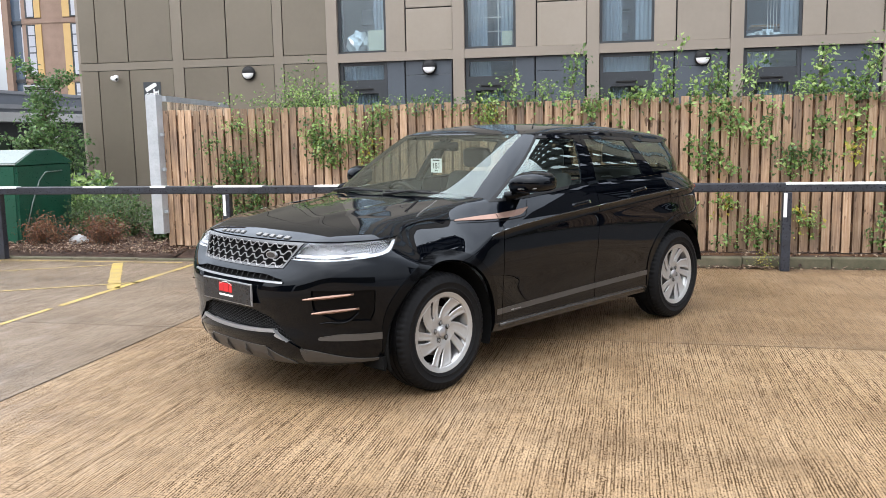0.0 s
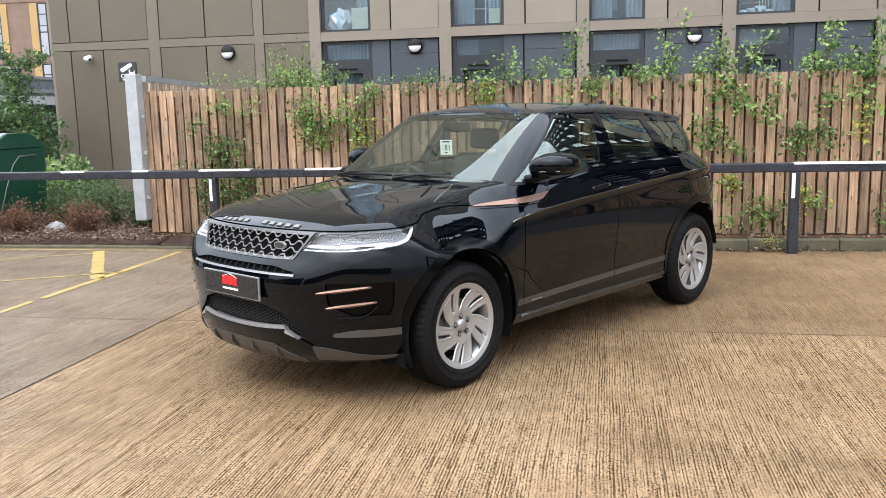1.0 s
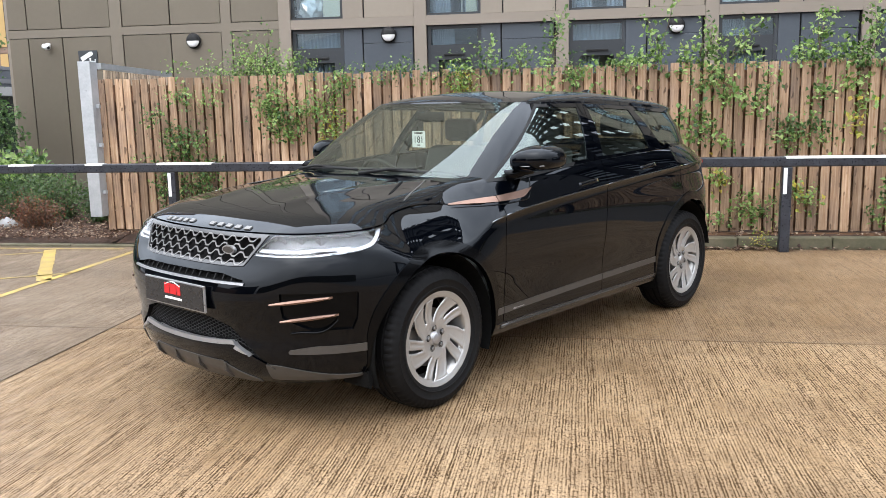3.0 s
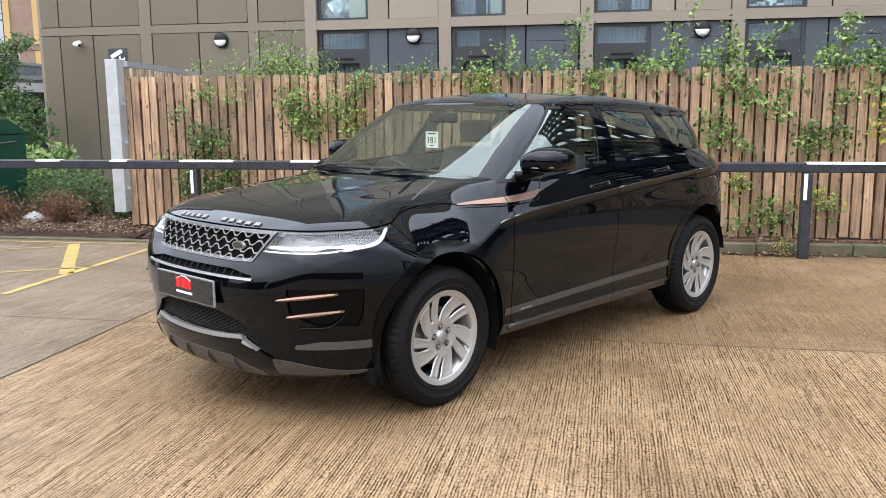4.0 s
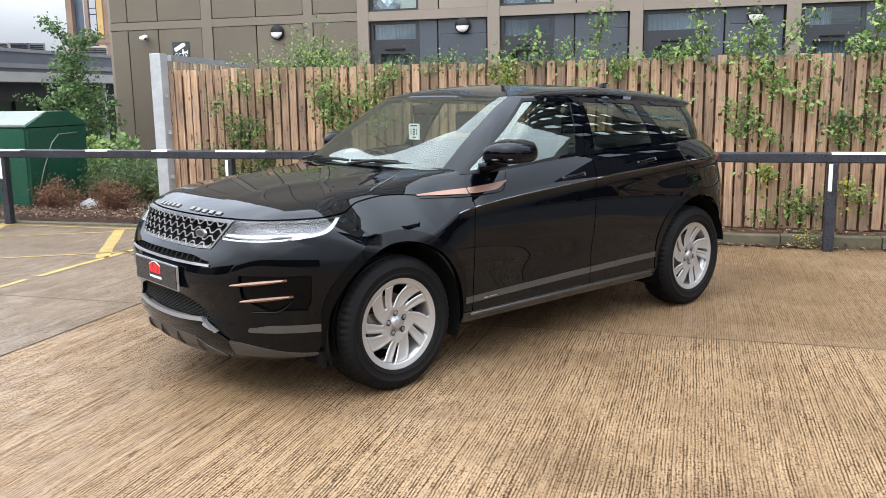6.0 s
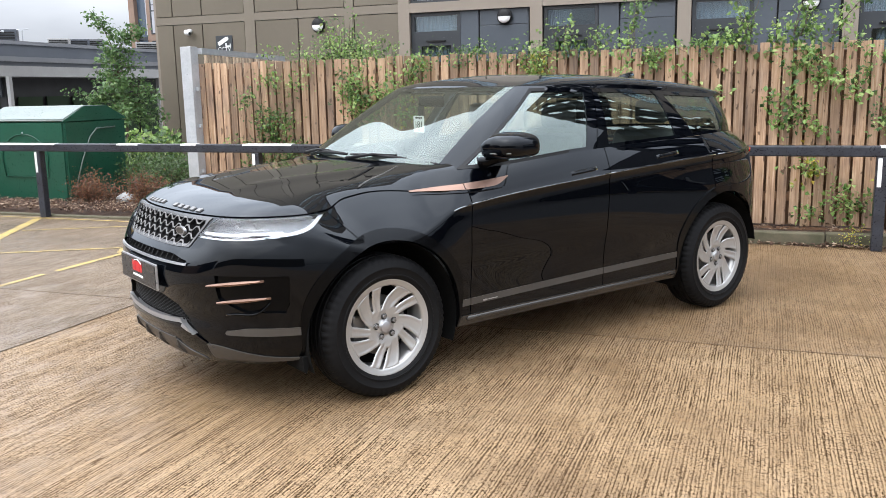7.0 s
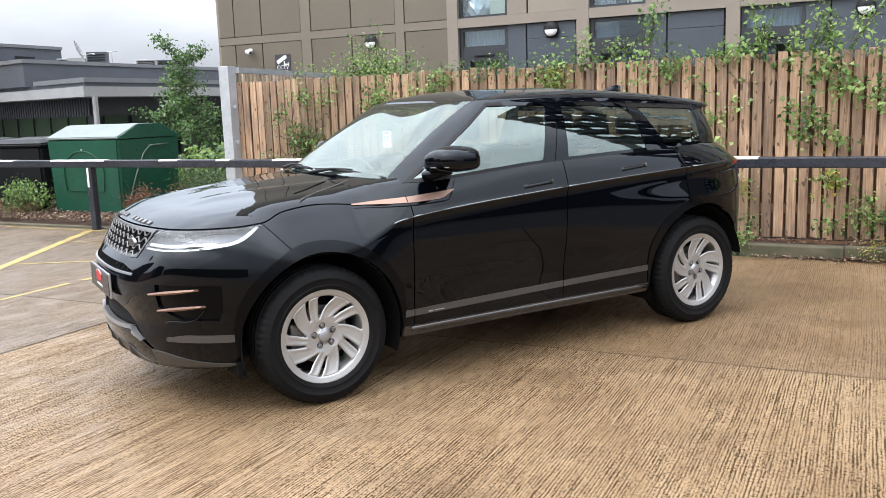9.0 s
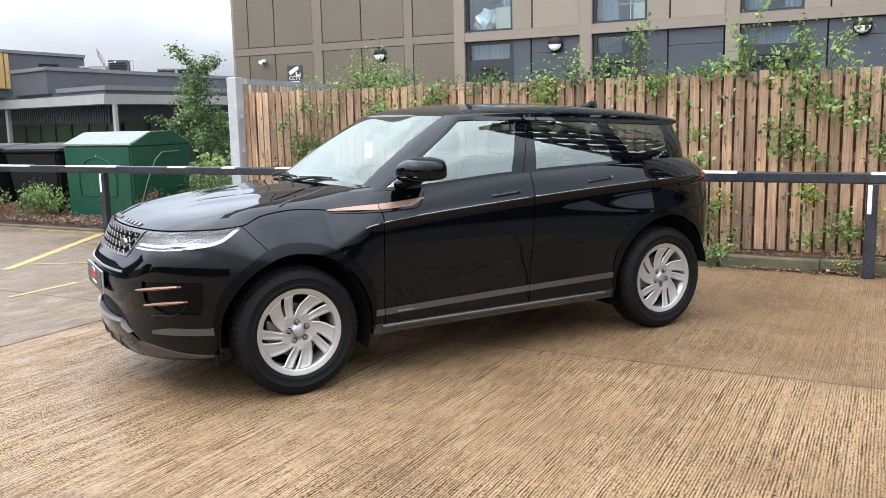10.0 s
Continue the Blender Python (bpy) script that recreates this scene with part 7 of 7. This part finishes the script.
for k in range(4):
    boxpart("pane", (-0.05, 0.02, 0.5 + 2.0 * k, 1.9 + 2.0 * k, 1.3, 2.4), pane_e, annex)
wall_south = boxpart("wall_south", (-24, 24, -20.4, -20.0, 0, 4.2), KERBM, None)
tagged(wall_south, "plain boundary wall closing the car park", "wall", kind="structure")

wall_west = thing("wall_west", "row of dark plain building walls with a stepped roofline", "wall", kind="structure")
for y0, y1, h, mt in ((-20, -11, 6.4, CLADBLK), (-11, -4, 4.6, BRICKM), (-4, 2.5, 7.6, CLADBLK), (2.5, 9, 5.2, ROOFGREY), (9, 14, 3.4, CLADBLK)):
    boxpart("wall_section", (-31, -25.5, y0, y1, 0, h), mt, wall_west)

# ---- things standing behind the apartment windows ----
def in_window(bay, name, label, category, make, mt, dx=0.0, z=None):
    ob = thing(name, label, category, (PIL[bay] + 0.30 + dx, BY + 0.22, BAND1 + 0.05 if z is None else z))
    bm = bmesh.new()
    make(bm)
    part("body", bm, mt, ob)
    return ob


def crumple(bm, r=0.22):
    bmesh.ops.create_icosphere(bm, subdivisions=3, radius=r)
    for v in bm.verts:
        v.co *= 1 + 0.4 * noise.noise(v.co * 9)
        v.co += Vector((r, 0.1, r * 0.8))


CREAM, RED, WOODT = flat("cream_card", (0.62, 0.58, 0.42), 0.7), flat("red_cloth", (0.30, 0.05, 0.06), 0.9), flat("desk_wood", (0.30, 0.17, 0.08), 0.5)
in_window(0, "laundry_bag", "crumpled white bag on the window sill", "bag", crumple, WHITEP, 0.02)
in_window(0, "storage_box", "cream cardboard box on the window sill", "box", lambda bm: box(bm, 0.47, 0.80, 0, 0.25, 0, 0.40, 0.01), CREAM)
in_window(0, "hanging_garment", "dark red garment hanging inside the window", "clothes", lambda bm: box(bm, 0.58, 0.80, 0.2, 0.28, 0.45, 1.1, 0.04), RED)
in_window(0, "monitor", "dark screen behind the window", "screen", lambda bm: box(bm, 0.22, 0.55, 0.4, 0.45, 0.55, 0.85, 0.01), FRAME)
in_window(1, "clothes_airer", "white clothes airer behind the window", "clothes airer", lambda bm: [tube(bm, p, 0.012, 6) for p in ([(0.08, 0.1, 0.55), (0.58, 0.1, 0.55)], [(0.52, 0.1, 0.0), (0.52, 0.1, 0.95)], [(0.12, 0.1, 0.0), (0.12, 0.1, 0.55)], [(0.08, 0.2, 0.30), (0.58, 0.2, 0.30)])], WHITEP)
in_window(1, "storage_box", "pale box on the window sill", "box", lambda bm: box(bm, 0.60, 0.80, 0, 0.2, 0, 0.28, 0.01), CREAM)
in_window(1, "hanging_garment", "dark red garment hanging inside the window", "clothes", lambda bm: box(bm, 0.66, 0.82, 0.3, 0.38, 0.4, 1.2, 0.04), RED)
in_window(2, "shelf_unit", "dark shelf unit with pale boxes behind the window", "shelf", lambda bm: [box(bm, 0.02, 0.45, 0.5, 0.8, 0.3 * k, 0.3 * k + 0.03) for k in range(5)], FRAME)
in_window(2, "storage_box", "pale grey box on a shelf", "box", lambda bm: box(bm, 0.22, 0.42, 0.45, 0.7, 0.20, 0.42, 0.01), CURTAIN)
in_window(3, "paper_stack", "loose white papers on the window sill", "paper", lambda bm: [box(bm, 0.02 + 0.12 * k, 0.2 + 0.12 * k, 0.0, 0.2, 0.0, 0.05 + 0.03 * (k % 3)) for k in range(4)], WHITEP)
in_window(3, "wire_rack", "white wire rack behind the window", "rack", lambda bm: [tube(bm, [(0.36 + 0.05 * k, 0.15, 0.1), (0.36 + 0.05 * k, 0.15, 0.9)], 0.006, 5) for k in range(4)], WHITEP)
in_window(3, "desk", "wooden desk seen through the window", "desk", lambda bm: box(bm, 0.1, 0.85, 0.3, 0.8, 0.18, 0.22), WOODT)

# ---- plants ----
def leaf(bm, p, d, size, up, fold=0.25):
    """One folded leaf: a pointed blade of four triangles."""
    d = d.normalized()
    s = d.cross(up)
    if s.length < 1e-3:
        s = d.cross(Vector((1, 0, 0)))
    s.normalize()
    n = s.cross(d)
    a, t = bm.verts.new(p), bm.verts.new(p + d * size - n * size * 0.15)
    m1 = bm.verts.new(p + d * size * 0.45 + s * size * 0.36 + n * size * fold * 0.5)
    m2 = bm.verts.new(p + d * size * 0.45 - s * size * 0.36 + n * size * fold * 0.5)
    c = bm.verts.new(p + d * size * 0.5)
    for q in ((a, m1, c), (m1, t, c), (a, c, m2), (c, t, m2)):
        bm.faces.new(q)


def rnd(a=1.0):
    return Vector((random.gauss(0, a), random.gauss(0, a), random.gauss(0, a)))


def leaves_at(bm, p, k, size, spread, droop=0.2):
    for _ in range(k):
        d = rnd()
        d.z -= droop
        leaf(bm, p + rnd(spread), d, size * random.uniform(0.6, 1.35), (Vector((0, -0.4, 1)) + rnd(0.5)).normalized())


def spray(stems, lv, start, way, length, size, per, wob=0.35, gravity=0.0, rad=0.006):
    """A wandering stem set with leaves."""
    p, d = Vector(start), Vector(way).normalized()
    pts, n = [p.copy()], max(4, int(length / 0.07))
    for i in range(n):
        d = (d + rnd(wob * 0.35) + Vector((0, 0, -gravity))).normalized()
        p = p + d * length / n
        pts.append(p.copy())
        bmx = random.choice(lv)
        leaves_at(bmx, p, per + 2, size * 0.82, 0.05)
        if random.random() < 0.3:
            q = p + Vector((random.gauss(0, 0.08), random.gauss(0, 0.05), random.gauss(0, 0.06)))
            leaves_at(bmx, q, per + 3, size * 0.82, 0.05)
            tube(stems, [p, q], rad * 0.3, 4)
    tube(stems, pts, [rad * (1 - 0.75 * i / n) for i in range(n + 1)], 5)


def plant(name, label, category, loc, make, mats, group=""):
    ob = thing(name, label, category, loc, group=group)
    stems, lv = bmesh.new(), [bmesh.new() for _ in mats]
    make(stems, lv)
    tagged(part("stem", stems, BARK, ob), kind="stuff")
    for b, m in zip(lv, mats):
        if len(b.faces):
            tagged(part("foliage", b, m, ob, smooth=False), kind="stuff")
        else:
            b.free()
    return ob


def climber(x, z, rx, rz, n, mats, size=0.055, y=10.30, dense=3, label="green climbing plant growing over the timber fence"):
    """A loose clump on the fence face: short sprays from scattered points."""
    def make(stems, lv):
        for _ in range(n):
            a = random.uniform(0, 2 * math.pi)
            r = math.sqrt(random.random())
            s = (rx * r * math.cos(a), random.uniform(-0.07, 0.02), rz * r * math.sin(a))
            spray(stems, lv, s, (random.gauss(0, 1), random.uniform(-0.35, 0.0), random.gauss(0.2, 0.8)), random.uniform(0.08, 0.24), 0.98 * size, dense, 0.5, 0.03, 0.0025)
    return plant("climbing_plant", label, "climber", (x, y, z), make, mats, "climbing plants")


def topgrowth(x0, x1, h, n, mats, size=0.06, y=10.42, z=1.80, label="leafy climber spilling over the fence top"):
    def make(stems, lv):
        for _ in range(n):
            s = (random.uniform(x0, x1) - (x0 + x1) / 2, random.uniform(-0.1, 0.1), random.uniform(-0.05, 0.08))
            spray(stems, lv, s, (random.gauss(0, 0.7), random.gauss(-0.15, 0.3), random.uniform(0.15, 1.0)), h * random.uniform(0.35, 1.0), 0.92 * size, 3, 0.55, 0.05, 0.003)
    return plant("climbing_plant", label, "climber", ((x0 + x1) / 2, y, z), make, mats, "climbing plants")


def shoot(x, z, length, lean, mats, size=0.06, y=10.40):
    def make(stems, lv):
        for k in range(3):
            spray(stems, lv, (random.uniform(-0.05, 0.05), 0, 0), (lean + random.gauss(0, 0.12), random.gauss(0, 0.1), 1), length * random.uniform(0.6, 1.0), 0.92 * size, 3, 0.3, 0.0, 0.006)
    return plant("climber_shoot", "tall leafy climber shoot above the fence", "climber", (x, y, z), make, mats, "climbing plants")


GA, GD, GY = [LEAF_A, LEAF_A, LEAF_B], [LEAF_B, LEAF_B, LEAF_A], [LEAF_A, LEAF_A, LEAF_Y]
climber(-3.85, 0.85, 0.38, 0.42, 47, GD, 0.05)
climber(-4.05, 1.25, 0.12, 0.2, 6, GD, 0.05)
climber(-3.55, 0.55, 0.3, 0.3, 12, GD, 0.045)
climber(-3.75, 1.62, 0.16, 0.14, 6, GA, 0.05)
climber(-3.4, 1.6, 0.1, 0.12, 3, GA, 0.05)
climber(-2.45, 1.42, 0.42, 0.22, 27, GA, 0.055)
climber(-2.05, 1.35, 0.2, 0.2, 10, GY, 0.055)
climber(-2.75, 1.58, 0.14, 0.25, 8, GA)
climber(-1.9, 1.75, 0.2, 0.12, 6, GA)
climber(-0.55, 1.78, 0.25, 0.1, 10, GY, 0.05)
climber(0.55, 1.75, 0.3, 0.12, 6, GA)
climber(1.12, 1.30, 0.14, 0.3, 6, [LEAF_A, LEAF_A, LEAF_A], 0.065)
climber(1.22, 0.35, 0.16, 0.22, 6, GA, 0.06)
climber(1.38, 0.62, 0.1, 0.12, 3, GY, 0.055)
climber(1.98, 1.62, 0.16, 0.16, 6, GA, 0.07)
climber(1.95, 1.22, 0.22, 0.2, 11, GA, 0.065)
climber(2.28, 1.45, 0.2, 0.12, 5, GA, 0.065)
climber(2.12, 0.62, 0.09, 0.14, 4, GY, 0.06)
climber(2.42, 0.33, 0.22, 0.12, 10, GA, 0.06)
climber(2.62, 1.55, 0.12, 0.2, 3, GA, 0.06)
climber(2.95, 1.12, 0.3, 0.16, 14, GD, 0.055)
climber(3.05, 0.58, 0.13, 0.2, 6, GY, 0.06)
climber(3.15, 1.62, 0.2, 0.12, 3, GA, 0.06)
climber(3.52, 1.50, 0.1, 0.3, 5, [LEAF_A, LEAF_Y, LEAF_A], 0.07)
climber(3.75, 0.42, 0.14, 0.2, 5, GA, 0.06)
climber(3.95, 1.2, 0.25, 0.3, 8, GA, 0.06)
climber(5.0, 1.1, 0.5, 0.5, 17, GA, 0.06)
topgrowth(-3.35, -2.3, 0.5, 52, GA, 0.05, 10.55)
shoot(-2.85, 1.9, 0.75, -0.1, GA, 0.05, 10.6)
shoot(-3.05, 1.9, 0.5, -0.3, GA, 0.05, 10.6)
topgrowth(-2.4, -0.5, 0.22, 27, GD, 0.05)
topgrowth(-0.6, 0.6, 0.38, 15, GA, 0.06)
shoot(0.36, 1.85, 0.72, 0.12, GA, 0.065)
shoot(-0.3, 1.85, 0.42, -0.2, GA, 0.06)
shoot(0.08, 1.85, 0.38, -0.3, GA, 0.06)
topgrowth(0.9, 2.4, 0.34, 28, GA, 0.07)
shoot(1.52, 1.9, 0.72, 0.05, GA, 0.065)
shoot(1.95, 1.95, 0.45, 0.2, GA, 0.07)
shoot(2.25, 1.95, 0.5, 0.5, GA, 0.07)
topgrowth(2.4, 3.2, 0.28, 7, GA, 0.06)
topgrowth(2.95, 4.3, 0.42, 24, GA, 0.075)
shoot(3.15, 1.95, 0.62, 0.1, GA, 0.08)
shoot(3.6, 1.95, 0.6, 0.2, GA, 0.08)
topgrowth(4.3, 7.5, 0.5, 40, GA, 0.08)
topgrowth(-4.3, -3.5, 0.16, 4, GA, 0.05, 10.7, 1.95)


def bush(x, y, r, h, mats, n, size, label, name="shrub"):
    def make(stems, lv):
        for _ in range(n):
            a = random.uniform(0, 2 * math.pi)
            out = math.sqrt(random.random()) * r
            way = (math.cos(a) * out, math.sin(a) * out, h * random.uniform(0.6, 1.0))
            spray(stems, lv, (random.gauss(0, 0.25 * r), random.gauss(0, 0.25 * r), 0.0), way, (Vector(way).length) * random.uniform(0.7, 1.05), size, 3, 0.3, 0.02, 0.004)
    return plant(name, label, "shrub", (x, y, 0.05), make, mats, "shrubs in the bed")


G_SH, R_SH = "dense green leafy shrub in the planting bed", "twiggy russet-leaved shrub in the bark bed"
GS = [LEAF_S, LEAF_S, LEAF_B]
bush(-6.30, 11.5, 0.36, 0.60, GS, 90, 0.045, G_SH)
bush(-6.95, 11.75, 0.38, 0.60, GS, 85, 0.045, G_SH)
bush(-5.50, 11.25, 0.25, 0.58, GS, 70, 0.045, G_SH)
bush(-7.35, 12.6, 0.45, 0.62, GS, 70, 0.05, G_SH)
bush(-7.02, 10.72, 0.27, 0.42, [LEAF_R, LEAF_R, LEAF_R], 75, 0.035, R_SH)
bush(-6.02, 10.66, 0.28, 0.42, [LEAF_R, LEAF_R, LEAF_R], 80, 0.035, R_SH)
bush(-9.35, 10.55, 0.36, 0.55, GA, 80, 0.05, G_SH)
bush(-9.15, 10.25, 0.3, 0.2, [LEAF_R, LEAF_R, LEAF_B], 30, 0.035, R_SH)
bush(-9.9, 10.3, 0.3, 0.22, [LEAF_R, LEAF_R, LEAF_R], 30, 0.035, R_SH)
bush(-10.6, 10.4, 0.35, 0.5, GA, 50, 0.05, G_SH)
bush(-8.4, 13.6, 0.6, 0.85, GA, 60, 0.12, "large-leaved glossy evergreen shrub", "fatsia_shrub")
bush(-8.9, 14.3, 0.4, 0.9, GA, 30, 0.13, "large-leaved glossy evergreen shrub", "fatsia_shrub")
bush(1.32, 9.93, 0.09, 0.13, GA, 12, 0.045, "small green weed growing at the kerb", "weed")
bush(2.52, 9.82, 0.10, 0.09, [LEAF_Y, LEAF_A, LEAF_Y], 6, 0.025, "tuft of dry grass at the kerb", "weed")

tree = thing("young_tree", "slender young broadleaved tree with light green leaves", "tree", (-10.0, 14.9, 0.05))
stems, lv = bmesh.new(), [bmesh.new(), bmesh.new(), bmesh.new()]
trunk = [(0.12, 0, 0), (0.12, 0, 0.6), (0.06, 0.02, 1.2), (0.02, 0, 1.8), (-0.03, 0.02, 2.25)]
tube(stems, trunk, [0.034, 0.031, 0.027, 0.022, 0.016], 8)
for lead in ([(-0.03, 0.02, 2.25), (-0.16, 0, 2.55), (-0.30, 0.02, 2.82), (-0.48, 0, 3.0)], [(-0.03, 0.02, 2.25), (0.12, 0.03, 2.45), (0.34, 0, 2.62), (0.60, 0.02, 2.70)]):
    tube(stems, lead, [0.013, 0.010, 0.007, 0.003], 6)
    for i in range(14):
        t = 0.12 + 0.88 * i / 13
        q = Vector(lead[min(2, int(t * 3))]).lerp(Vector(lead[min(3, int(t * 3) + 1)]), t * 3 - min(2, int(t * 3)))
        spray(stems, lv, q, (random.gauss(0, 1), random.gauss(0, 1), random.uniform(-0.3, 0.5)), random.uniform(0.12, 0.26), 0.085, 3, 0.4, 0.06, 0.004)
for k in range(54):
    z = lerp(0.95, 2.25, (k / 53) ** 1.1)
    a = k * 2.4 + random.uniform(-0.4, 0.4)
    ln = spl(((0.9, 0.62), (1.35, 0.95), (1.75, 0.75), (2.25, 0.34)), z) * random.uniform(0.6, 1.1)
    spray(stems, lv, (lerp(0.08, -0.03, (z - 0.9) / 1.35), 0, z), (math.cos(a), math.sin(a), random.uniform(0.15, 0.55)), ln, 0.092, 3, 0.35, 0.09, 0.007)
part("trunk", stems, BARK, tree)
for b, m in zip(lv, (LEAF_T, LEAF_T, LEAF_T)):
    part("crown", b, m, tree)

# bark chips and dead leaves lying on the beds
bm = bmesh.new()
for _ in range(15000):
    x, y = random.uniform(-11.5, -4.5), 9.88 + 2.9 * random.random() ** 1.5
    leaf(bm, Vector((x, y, 0.085 + random.uniform(0, 0.035))), Vector((random.gauss(0, 1), random.gauss(0, 1), random.gauss(0, 0.35))), random.uniform(0.02, 0.055), Vector((0, 0, 1)))
for _ in range(900):
    x = random.uniform(-4.5, 6)
    y = 10.0 + abs(random.gauss(0, 0.14))
    leaf(bm, Vector((x, y, 0.118 + random.uniform(0, 0.02))), Vector((random.gauss(0, 1), random.gauss(0, 1), random.gauss(0, 0.2))), random.uniform(0.03, 0.065), Vector((0, 0, 1)))
for cx, sp, n in ((2.35, 0.28, 170), (3.9, 0.35, 60), (1.9, 0.2, 22), (3.1, 0.2, 30), (0.6, 0.9, 60), (4.8, 0.5, 60)):
    for _ in range(n):
        leaf(bm, Vector((random.gauss(cx, sp), 9.86 - abs(random.gauss(0, 0.05)), 0.008 + random.uniform(0, 0.02))), Vector((random.gauss(0, 1), random.gauss(0, 0.6), random.gauss(0, 0.2))), random.uniform(0.025, 0.06), Vector((0, 0, 1)))
ob = part("leaf_litter", bm, LITTER, None)
tagged(ob, "dead brown leaves and bark chips on the beds", "leaf litter", kind="stuff")
for x, y, s in ((-6.62, 10.9, 0.14), (-9.0, 10.9, 0.1)):
    st = bmesh.new()
    bmesh.ops.create_icosphere(st, subdivisions=2, radius=s)
    for v in st.verts:
        v.co *= 1 + 0.25 * noise.noise(v.co * 7 + Vector((x, y, 0)))
        v.co.z *= 0.75
    ob = part("boulder", st, FASCIA, None, smooth=True)
    ob.location = (x, y, 0.075)
    tagged(ob, "pale grey rounded boulder in the bed", "boulder", "boulders")
